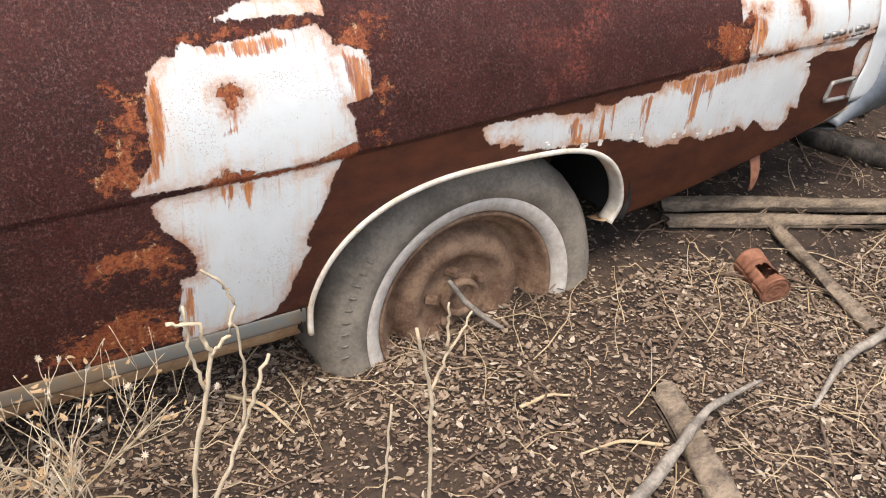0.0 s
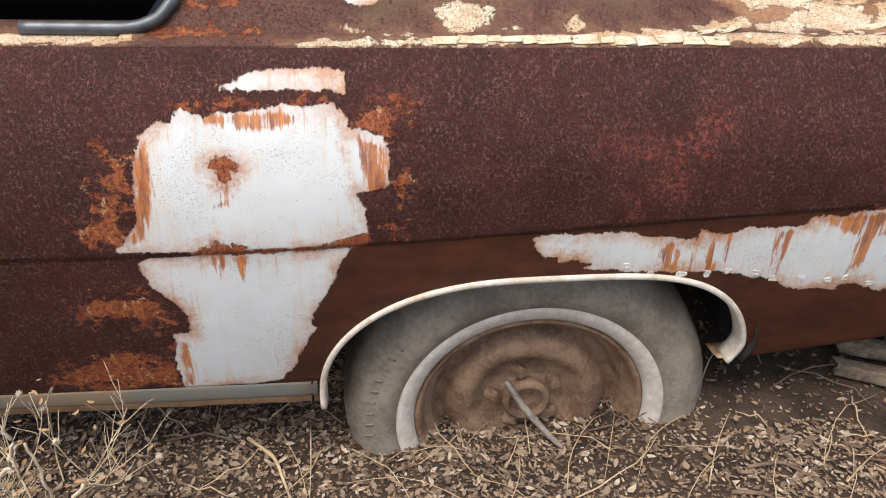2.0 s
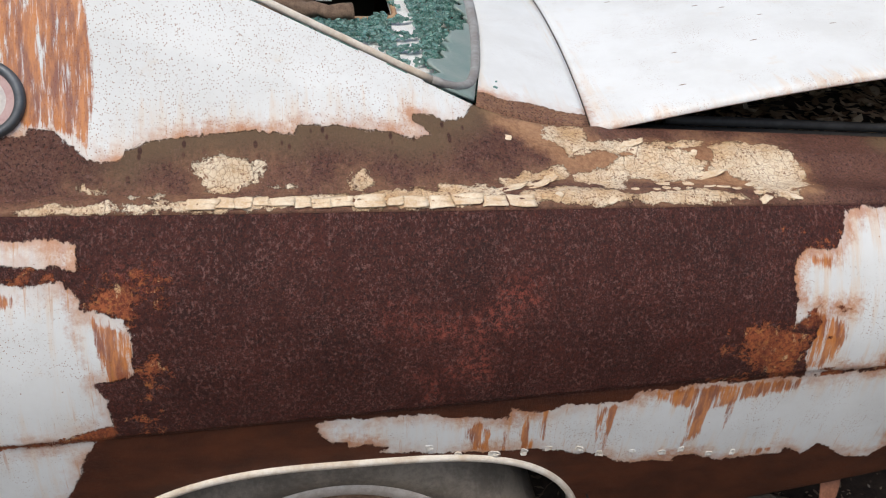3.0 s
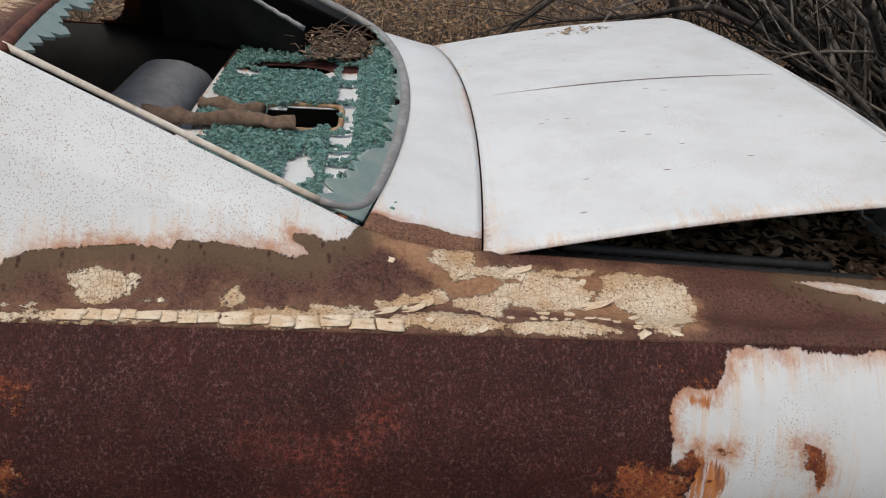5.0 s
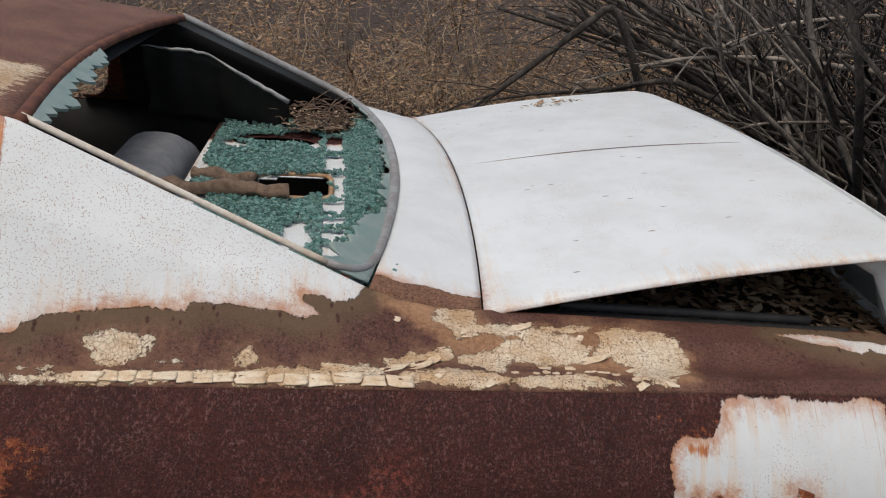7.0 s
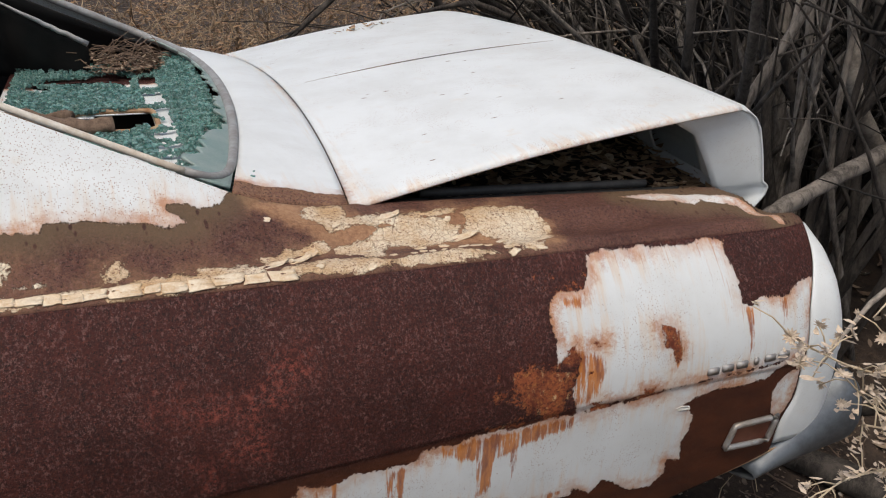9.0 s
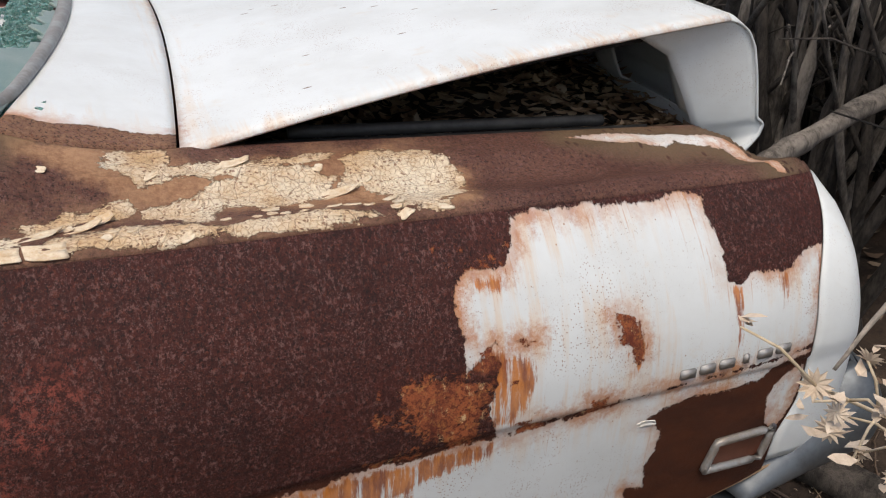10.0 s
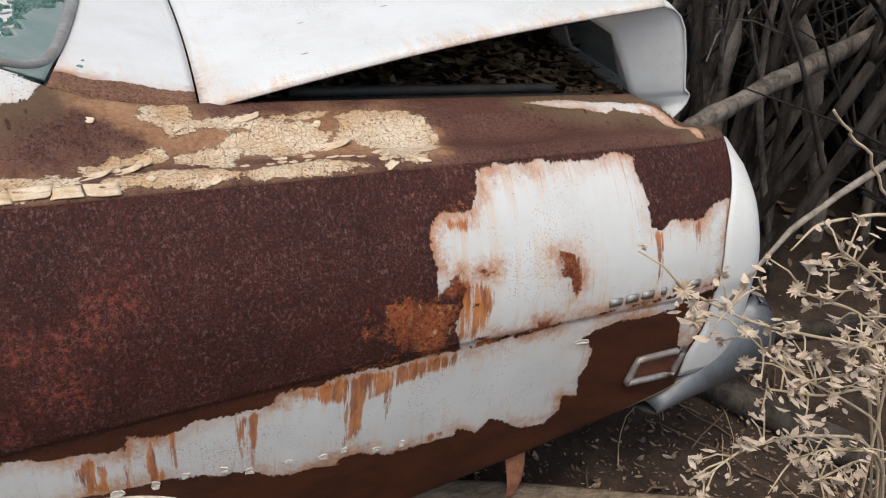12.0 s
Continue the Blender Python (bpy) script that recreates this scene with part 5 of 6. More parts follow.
def patchy(x, y, rng):
    if rng.random() > sstep(-1.0, -0.68, y + 0.12 * noise.noise((x * 3, 0, 4))) * sstep(-1.5, -1.1, x) * sstep(1.75, 1.35, x):
        return False
    if y > 0.5 and x < 1.0 or under_car(x, y):
        return rng.random() < 0.05
    if x > 0.30 and y > 0.03 - 0.12 * sstep(0.5, 0.8, x) + 0.08 * noise.noise((x * 4, y * 4, 1.0)):
        return rng.random() < 0.12
    return noise.noise((x * 2.3, y * 2.3, 7.0)) * 0.9 + 0.62 + 0.28 * sstep(-0.2, 0.3, x) > rng.random() * 0.95


def leaf_mat(name, a, b, c):
    g = Nodes(name)
    isl = g.n("ShaderNodeNewGeometry").outputs["Random Per Island"]
    col = g.mix(g.step(isl, 0.15, 0.75), a, b)
    col = g.mix(g.step(isl, 0.80, 0.98), col, c)
    col = g.mix(g.m("MULTIPLY", g.noise(g.place(), 220, 3), 0.5), col, (0.10, 0.065, 0.042))
    return g.finish(col, 0.8, g.bump(g.noise(g.place(), 400, 2), 0.3, 0.001))


M_LITTER = leaf_mat("litter_leaves", (0.145, 0.098, 0.068), (0.36, 0.28, 0.205), (0.60, 0.52, 0.42))
M_CHIP = leaf_mat("small_litter", (0.13, 0.085, 0.058), (0.36, 0.265, 0.185), (0.58, 0.49, 0.37))
litter("leaf_litter", 24000, (-1.5, 1.8, -1.0, 0.5), (0.004, 0.012), M_LITTER, 3, "small dry greyish-brown leaves littering the soil", keep=patchy)
litter("leaf_chips", 80000, (-1.4, 1.7, -0.9, 0.48), (0.002, 0.006), M_CHIP, 5, "broken leaf chips covering the soil", 0.003, keep=patchy)
litter("far_leaf_litter", 5000, (-2.5, 5.5, 0.2, 6.0), (0.015, 0.035), M_LITTER, 6, "dry leaves on the ground behind the car", keep=lambda x, y, r: not (x < 1.2 and y < 1.9))


def stems(name, count, area, length, radius, material, seed, label, cat, lift=0.004, keep=None, bend=0.25):
    rng = random.Random(seed)
    out = []
    for _ in range(count):
        x, y = rng.uniform(area[0], area[1]), rng.uniform(area[2], area[3])
        if keep and not keep(x, y, rng):
            continue
        a, l = rng.uniform(0, 6.28), rng.uniform(*length)
        b = rng.uniform(-bend, bend)
        pts = []
        for i in range(6):
            k = i / 5
            px_, py_ = x + math.cos(a + b * k * 2) * l * k, y + math.sin(a + b * k * 2) * l * k
            pts.append((px_, py_, ground_z(px_, py_) + lift + rng.uniform(0, 0.006) + 0.02 * math.sin(k * 3.1) * rng.random()))
        r = rng.uniform(*radius)
        out.append(tube(pts, [r, r * 0.8, r * 0.5], 5))
    ob = part(name, mesh(name, *join(out)), material)
    return tagged(ob, label, cat, kind="stuff")


stems("dry_straws", 900, (-1.5, 1.6, -1.3, 0.25), (0.05, 0.22), (0.0007, 0.0016), M_STRAW, 11, "thin dry straw stems lying on the soil", "straw", keep=patchy)
stems("twigs", 260, (-1.5, 1.7, -1.2, 0.4), (0.05, 0.25), (0.0012, 0.003), M_TWIG, 12, "thin brown twigs scattered on the soil", "twigs")


def thing_tube(name, pts, radii, material, label, cat, sides=10, rough=0.0, group=""):
    pts = np.array(pts, float)
    n = max(12, len(pts) * 5)
    t = np.linspace(0, 1, len(pts))
    tt = np.linspace(0, 1, n)
    fine = np.stack([np.interp(tt, t, pts[:, i]) for i in range(3)], 1)
    for _ in range(2):
        fine[1:-1] = (fine[:-2] + 2 * fine[1:-1] + fine[2:]) / 4
    vs, fs = tube(fine, radii, sides)
    if rough:
        vs = [tuple(Vector(v) + noise.noise_vector(Vector(v) * 28) * rough) for v in vs]
    return tagged(part(name, mesh(name, vs, fs), material), label, cat, group)


def plank(name, a, b, width, thick, label, seed):
    """A split, weathered board from a to b."""
    a, b = Vector(a), Vector(b)
    d = (b - a).normalized()
    s = d.cross(Vector((0, 0, 1))).normalized()
    n = s.cross(d)
    vs, fs = grid(lambda u, v: (u, v, 0), 30, 16)
    out = []
    for u, v, _ in vs:
        ang = v * 2 * math.pi
        cx = math.copysign(abs(math.cos(ang)) ** 0.5, math.cos(ang)) * width / 2
        cy = math.copysign(abs(math.sin(ang)) ** 0.5, math.sin(ang)) * thick / 2
        p = a + (b - a) * u + s * cx + n * cy
        p += noise.noise_vector(Vector((u * 4, v * 9, seed))) * 0.006 + d * (0.02 * noise.noise((v * 5, seed, u * 2)) if u in (0.0, 1.0) else 0)
        out.append(p)
    fs += [tuple(range(16))[::-1], tuple(30 * 17 + j for j in range(16))]
    return tagged(part(name, mesh(name, out, fs), M_WOOD), label, "wood", "old boards")


plank("plank", rest(0.20, -0.27, 0.010), rest(0.08, -0.62, 0.012), 0.055, 0.026, "split weathered grey-brown board lying on leaf litter", 1.0)
plank("plank", rest(0.60, 0.185, 0.020), rest(1.9, -0.30, 0.02), 0.038, 0.030, "long split log half under the car", 2.0)
plank("plank", rest(0.575, 0.135, 0.018), rest(1.85, -0.36, 0.018), 0.034, 0.028, "long split log beside another on the soil", 3.0)
plank("plank", rest(0.83, 0.03, 0.010), rest(0.735, -0.34, 0.012), 0.035, 0.018, "thin weathered board lying on leaf litter", 4.0)
thing_tube("dead_stick", [rest(-0.12, -0.47, 0.02), rest(0.07, -0.42, 0.045), rest(0.2, -0.37, 0.05), rest(0.37, -0.35, 0.03)], [0.014, 0.011, 0.008, 0.003], M_GREYWOOD, "grey weathered stick lying over a board", "stick", rough=0.004)
thing_tube("dead_stick", [rest(0.42, -0.44, 0.02), rest(0.58, -0.38, 0.03), rest(0.80, -0.36, 0.03), rest(1.0, -0.28, 0.03)], [0.004, 0.009, 0.011, 0.012], M_GREYWOOD, "grey weathered stick on the litter", "stick", rough=0.004)
for i, (x0, y0, x1, y1) in enumerate(((-0.05, -0.16, 0.06, -0.19), (0.34, -0.06, 0.44, -0.09), (-0.52, 0.10, -0.44, -0.02), (0.28, -0.20, 0.45, -0.14), (0.12, -0.36, -0.02, -0.30), (0.30, -0.10, 0.39, -0.16))):
    m_ = ((x0 + x1) / 2 + 0.01, (y0 + y1) / 2 + 0.015)
    thing_tube("fallen_twig", [rest(x0, y0, 0.006), rest(*m_, 0.012), rest(x1, y1, 0.006)], [0.004, 0.0035, 0.002], M_TWIG if i % 2 else M_STRAW, "thin dry twig lying on leaf litter", "twig", 6, 0.001, "fallen twigs")

# loose flakes of old paint on the car's shoulder and flank
def flake(at, along, across, normal, length, width, curl, material, seed, square=0.7, ragged=0.42):
    """A ragged chip of paint, curled up at one end."""
    def f(u, v):
        a = v * 2 * math.pi
        r = u * (0.80 + ragged * noise.noise((math.cos(a) * 1.3, math.sin(a) * 1.3, seed * 1.7)))
        p = math.copysign(abs(math.cos(a)) ** square, math.cos(a)) * r
        q = math.copysign(abs(math.sin(a)) ** square, math.sin(a)) * r
        lift = 0.0012 + curl * (max(0.0, p) ** 2 + 0.35 * q * q) + 0.0010 * noise.noise((p * 3, q * 3, seed))
        return at + along * (p * length / 2) + across * (q * width / 2) + normal * lift
    return sheet("paint_flake", f, 4, 16, material, car, 0.0010)


M_FLAKE = simple("cream_paint_flake", (0.56, 0.40, 0.24), (0.74, 0.66, 0.52), 45, 0.65, 0.5)
M_FLAKEW = simple("white_paint_flake", (0.70, 0.72, 0.72), (0.60, 0.55, 0.47), 60, 0.55, 0.3)
rng = random.Random(77)


def upper_at(x, v):
    t = 0.0
    while t < 0.97 and up_v(x, t) < v:
        t += 0.006
    p = upper(x, t)
    ac = (upper(x, min(1, t + 0.03)) - p).normalized()
    return p, ac, Vector((1, 0, 0)).cross(ac).normalized()


x = -0.20
while x < 0.20:
    l = rng.uniform(0.018, 0.042)
    p, ac, no = upper_at(x + l / 2, 0.013 + rng.uniform(-0.002, 0.002))
    flake(p, Vector((1, 0, 0)), ac, no, l * 1.3, rng.uniform(0.018, 0.028), rng.uniform(0.0002, 0.0014), M_FLAKE, x * 50, 0.3, 0.3)
    x += l
for x, v, l, w, c in ((0.205, 0.040, 0.05, 0.018, 0.004), (0.243, 0.050, 0.05, 0.02, 0.010), (0.262, 0.066, 0.024, 0.02, 0.010), (0.49, 0.076, 0.06, 0.018, 0.007), (0.395, 0.135, 0.05, 0.016, 0.006)):
    p, ac, no = upper_at(x, v)
    flake(p, (Vector((1, 0, 0)) + ac * 0.3).normalized(), ac, no, l, w, c, M_FLAKE, x * 31)
for i in range(30):
    x = rng.uniform(0.20, 0.64)
    p, ac, no = upper_at(x, rng.uniform(0.006, 0.05) if i % 3 else rng.uniform(0.05, 0.13))
    a = rng.uniform(-0.8, 0.8)
    flake(p, (Vector((1, 0, 0)) * math.cos(a) + ac * math.sin(a)).normalized(), (ac * math.cos(a) - Vector((1, 0, 0)) * math.sin(a)).normalized(), no, rng.uniform(0.010, 0.024), rng.uniform(0.008, 0.014), rng.uniform(0.0005, 0.003), M_FLAKE, i)
for i in range(12):
    x = 0.10 + 0.45 * i / 11 + rng.uniform(-0.008, 0.008)
    z = 0.462 - 0.024 * sstep(0.05, 0.2, x) - 0.020 * sstep(0.25, 0.4, x) - 0.022 * sstep(0.4, 0.6, x) + rng.uniform(-0.004, 0.004)
    p = on_side(x, z)
    flake(p, Vector((1, 0, 0)), Vector((0, side_y(x, z - 0.01) - side_y(x, z), -0.01)).normalized(), Vector((0, -1, 0.1)), rng.uniform(0.008, 0.02), rng.uniform(0.008, 0.016), rng.uniform(0.001, 0.006), M_FLAKEW, i + 0.5)
for x, z, l, w, c in ((0.805, 0.515, 0.03, 0.01, 0.005),):
    flake(on_side(x, z), Vector((1, 0, 0)), Vector((0.2, 0, -1)).normalized(), Vector((0, -1, 0.1)), l, w, c, M_FLAKEW, x)

# rusted can, on its side
can = empty("tin_can", "rusted tin can lying on its side, torn open", "can", at=(0, 0, 0))
ca, cb = rest(0.640, -0.07, 0.030), rest(0.612, -0.175, 0.030)
cd = (cb - ca)
cl = cd.length
cz = cd.normalized()
cx_ = cz.cross(Vector((0, 0, 1))).normalized()
cy_ = cx_.cross(cz)
vs, fs = grid(lambda u, v: ca + cz * (cl * u) + (cx_ * math.cos(v * 2 * math.pi) + cy_ * math.sin(v * 2 * math.pi)) * (0.034 + 0.002 * math.sin(u * 40) * (0.2 < u < 0.8) + (0.002 if u < 0.04 or u > 0.96 else 0) - 0.006 * sstep(0.1, 0.9, noise.noise((u * 3, v * 4, 1)))), 26, 36)
fs = [f for k, f in enumerate(fs) if not (0.40 < (k // 36) / 26 < 0.82 and 0.12 < (k % 36) / 36 < 0.34 and noise.noise(((k // 36) * 0.4, (k % 36) * 0.4, 2)) > -0.35)]
body = part("can_body", mesh("can_body", vs, fs), M_CAN, can)
m = body.modifiers.new("thick", "SOLIDIFY")
m.thickness = 0.001
for e, nm in ((ca, "can_base"), (cb, "can_end")):
    part(nm, mesh(nm, *grid(lambda u, v: e + (cx_ * math.cos(v * 2 * math.pi) + cy_ * math.sin(v * 2 * math.pi)) * 0.033 * u + cz * 0.002 * math.sin(u * 18), 8, 30)), M_CAN, can)
# hanging flap of sheet below the quarter panel, and blue rag
fx, fz = 0.745, bottom_z(0.745)
flap = sheet("torn_flap", lambda u, v: (fx - 0.012 + 0.036 * u * (1 - 0.75 * v ** 2) + 0.008 * v, side_y(fx, fz) + 0.02 - 0.02 * math.sin(v * 2), fz + 0.01 - 0.10 * v), 8, 10, M_CAN, car, 0.002, label="torn strip of rusty sheet hanging down")
sheet("blue_rag", lambda u, v: rest(0.53 + 0.10 * u, 0.25 + 0.06 * v, 0.02 + 0.03 * noise.noise((u * 5, v * 5, 3)) + 0.03 * math.sin(math.pi * u) * math.sin(math.pi * v)), 14, 10, M_BLUE, None, 0.002)
tagged(bpy.data.objects["blue_rag"], "crumpled dark blue rag under the car", "rag")
thing_tube("stick", [(-0.062, 0.085, 0.175), (-0.030, 0.075, 0.125), (0.005, 0.055, 0.085), (0.04, 0.03, ground_z(0.04, 0.03) + 0.004)], [0.006, 0.007, 0.006, 0.004], M_GREYWOOD, "grey stick leaning on the wheel hub", "stick", 6, 0.002)
# log lying through the rear window
thing_tube("broken_branch", [(-0.26, 0.79, 0.825), (-0.12, 0.80, 0.825), (0.035, 0.775, 0.825)], [0.016, 0.018, 0.015], M_TWIG, "thick broken branch lying on the parcel shelf", "branch", 14, 0.012)
thing_tube("broken_branch", [(-0.17, 0.91, 0.82), (-0.04, 0.87, 0.822)], [0.014, 0.010], M_TWIG, "short broken branch lying on the parcel shelf", "branch", 14, 0.011)
rng = random.Random(21)
nest = []
for i in range(90):
    k = rng.random()
    p = Vector((0.02 + 0.17 * k + rng.uniform(-.05, .03), 1.40 + rng.uniform(-0.05, 0.20) * (1 - 0.4 * k), 0.825 + rng.uniform(0, 0.03)))
    d = Vector((rng.uniform(-1, 1), rng.uniform(-1, 1), rng.uniform(-0.2, 0.35))).normalized() * rng.uniform(0.03, 0.10)
    nest.append(tube([p, p + d * 0.5 + Vector((0, 0, 0.008)), p + d], [0.0018, 0.001], 4))
tagged(part("twig_heap", mesh("twig_heap", *join(nest)), M_TWIG), "dry twigs and leaves heaped in the window corner", "twigs", kind="stuff")
vs, fs = [], []
for i in range(700):
    k = rng.random()
    x, y = 0.03 + 0.17 * k + rng.uniform(-.05, .03), 1.40 + rng.uniform(-0.06, 0.20) * (1 - 0.4 * k)
    v, f = leaf_piece(x, y, 0.815 + rng.uniform(0, 0.02), rng.uniform(0.006, 0.013), rng)
    o = len(vs)
    vs += v
    fs += [tuple(q + o for q in t) for t in f]
tagged(part("dead_leaves", mesh("dead_leaves", vs, fs, smooth=False), M_CHIP), "dead brown leaves gathered in the window corner", "leaves", kind="stuff")

# ---- dry weeds in front ----
def weed_piece(base, height, lean, rng, r=0.003, forks=4, level=2):
    """A forking dry stem; returns tubes and tips."""
    out, tips = [], []
    def grow(p, d, l, rad, lev):
        pts = [p]
        n = 5
        for i in range(n):
            d = (d + Vector((rng.uniform(-.16, .16), rng.uniform(-.16, .16), rng.uniform(-.06, .1)))).normalized()
            pts.append(pts[-1] + d * l / n)
        out.append(tube(pts, [rad, rad * 0.6], 6))
        tips.append(pts[-1])
        if lev:
            for i in range(forks):
                q = pts[rng.randint(2, n)]
                side = Vector((rng.uniform(-1, 1), rng.uniform(-1, 1), rng.uniform(0.1, 0.8))).normalized()
                grow(q, (d * 0.7 + side * 0.8).normalized(), l * rng.uniform(0.3, 0.55), rad * 0.6, lev - 1)
    grow(Vector(base), (Vector((0, 0, 1)) + Vector(lean)).normalized(), height, r, level)
    return out, tips


def head_piece(p, size, rng, n=9):
    """A dry star-shaped seed head."""
    vs, fs = [], []
    ax = Vector((rng.uniform(-1, 1), rng.uniform(-1, 1), rng.uniform(-0.3, 1))).normalized()
    s = ax.orthogonal().normalized()
    t = ax.cross(s)
    for i in range(n):
        a = i * 6.283 / n
        d = (s * math.cos(a) + t * math.sin(a)) * size + ax * size * rng.uniform(0.1, 0.5)
        w = (s * -math.sin(a) + t * math.cos(a)) * size * 0.14
        o = len(vs)
        vs += [p - w, p + w, p + d * 0.6 + w * 1.1 + ax * size * 0.1, p + d, p + d * 0.6 - w * 1.1 + ax * size * 0.1]
        fs.append((o, o + 1, o + 2, o + 3, o + 4))
    return vs, fs


def weed(name, base, height, lean, seed, label, heads=0, head_size=0.01, leaves=0, r=0.003, forks=4, level=2, mat=None):
    rng = random.Random(seed)
    th = empty(name, label, "dry weed", "dry weeds", at=base)
    out, tips = weed_piece((0, 0, 0), height, lean, rng, r, forks, level)
    part("stem", mesh("stem", *join(out)), mat or M_STALK, th)
    if heads:
        hs_ = [head_piece(rng.choice(tips), head_size * rng.uniform(0.7, 1.2), rng) for _ in range(heads)]
        part("seed_head_cluster", mesh("seed_head_cluster", *join(hs_), smooth=False), M_FLOWER, th)["kind"] = "stuff"
    if leaves:
        ls = []
        for _ in range(leaves):
            p = rng.choice(tips) + Vector((rng.uniform(-.02, .02), rng.uniform(-.02, .02), rng.uniform(-.03, .01)))
            ls.append(leaf_piece(p.x, p.y, p.z, rng.uniform(0.004, 0.009), rng))
        part("leaf_cluster", mesh("leaf_cluster", *join(ls), smooth=False), M_BUSH, th)["kind"] = "stuff"
    return th


# ---- brush and dead trees behind ----
def tangle(name, count, spot, span, height, radius, material, seed, label, cat, lean=0.5, wander=0.2):
    rng = random.Random(seed)
    out = []
    for _ in range(count):
        x, y = spot[0] + rng.uniform(-1, 1) * span[0], spot[1] + rng.uniform(-1, 1) * span[1]
        p = Vector((x, y, ground_z(x, y) - 0.05))
        a = rng.uniform(0, 6.28)
        d = Vector((math.cos(a) * lean * rng.random(), math.sin(a) * lean * rng.random(), 1)).normalized()
        h = height * rng.uniform(0.5, 1.1)
        pts = [p]
        for i in range(7):
            d = (d + Vector((rng.uniform(-wander, wander), rng.uniform(-wander, wander), rng.uniform(-0.75 * wander, wander / 2)))).normalized()
            pts.append(pts[-1] + d * h / 7)
        r = rng.uniform(*radius)
        out.append(tube(pts, [r, r * 0.4], 5))
        for _ in range(3):
            q = pts[rng.randint(2, 6)]
            e = (d + Vector((rng.uniform(-1, 1), rng.uniform(-1, 1), rng.uniform(-.2, .5)))).normalized()
            out.append(tube([q, q + e * h * 0.12 + Vector((0, 0, 0.01)), q + e * h * 0.25], [r * 0.5, r * 0.2], 4))
    return tagged(part(name, mesh(name, *join(out)), material), label, cat, kind="stuff")


def limb(pts, r0, r1, rng, twigs, out, depth=1):
    pts = np.array(pts, float)
    n = 14
    t = np.linspace(0, 1, len(pts))
    tt = np.linspace(0, 1, n)
    fine = np.stack([np.interp(tt, t, pts[:, i]) for i in range(3)], 1)
    fine[1:-1] += np.array([[rng.uniform(-1, 1) for _ in range(3)] for _ in range(n - 2)]) * r0 * 0.7
    fine[1:-1] = (fine[:-2] + 2 * fine[1:-1] + fine[2:]) / 4
    vs, fs = tube(fine, [r0, r1], 9)
    out.append(([tuple(Vector(v) + noise.noise_vector(Vector(v) * 24) * r0 * 0.22) for v in vs], fs))
    for _ in range(twigs):
        i = rng.randint(3, n - 2)
        k = i / n
        d = Vector(fine[i] - fine[i - 1]).normalized()
        s = Vector((rng.uniform(-1, 1), rng.uniform(-1, 1), rng.uniform(-0.4, 0.9))).normalized()
        e = (d * 0.8 + s * 0.8).normalized()
        l = rng.uniform(0.25, 0.8)
        q = Vector(fine[i])
        if depth:
            limb([q, q + e * l * 0.5 + Vector((0, 0, rng.uniform(-.05, .08))), q + e * l + Vector((0, 0, rng.uniform(-.12, .05)))], r0 * 0.45 * (1 - 0.4 * k), 0.002, rng, 2, out, depth - 1)
        else:
            out.append(tube([q, q + e * l * 0.25, q + e * l * 0.5 + Vector((0, 0, -0.03))], [r0 * 0.35, 0.0015], 5))


def dead_tree(base, seed, label, n, spread_, up, r=0.035, aim=None, mat=M_BARK):
    rng = random.Random(seed)
    th = empty("dead_tree", label, "dead tree", "dead trees", at=base)
    for i in range(n):
        wood = []
        a = rng.uniform(0, 6.28)
        d = Vector((math.cos(a) * spread_, math.sin(a) * spread_, up)) if aim is None else Vector(aim) + Vector((rng.uniform(-1, 1), rng.uniform(-1, 1), rng.uniform(-0.4, 0.6))) * spread_
        b = Vector((rng.uniform(-.15, .15), rng.uniform(-.15, .15), -0.05))
        pts = [b, b + d * 0.35 + Vector((rng.uniform(-0.16, 0.16), rng.uniform(-0.16, 0.16), 0.10)), b + d * 0.7 + Vector((rng.uniform(-0.2, 0.2), rng.uniform(-0.2, 0.2), 0.10)), b + d * 1.05 + Vector((0, 0, -0.05))]
        limb(pts, r * rng.uniform(0.5, 1.1), 0.006, rng, 4, wood)
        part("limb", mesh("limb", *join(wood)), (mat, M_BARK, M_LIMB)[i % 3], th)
    return th


# placing of weeds, brush and trees
def forked_stalk(runs, label, seed, r):
    """A bare dry stalk: runs of points, the first from the root, the others forking off it."""
    th = empty("dry_weed", label, "dry weed", "dry weeds", at=runs[0][0])
    rng = random.Random(seed)
    o = Vector(runs[0][0])
    for n, run in enumerate(runs):
        pts = np.array([tuple(Vector(p) - o) for p in run])
        t, tt = np.linspace(0, 1, len(pts)), np.linspace(0, 1, 5 * len(pts))
        fine = np.stack([np.interp(tt, t, pts[:, i]) for i in range(3)], 1)
        fine[1:-1] += np.array([[rng.uniform(-1, 1) for _ in range(3)] for _ in range(len(tt) - 2)]) * 0.0022
        part("stem" if n == 0 else "fork", mesh("stem", *tube(fine, [r, r * 0.75] if n == 0 else [r * 0.75, r * 0.5], 7)), M_STALK, th)
    return th


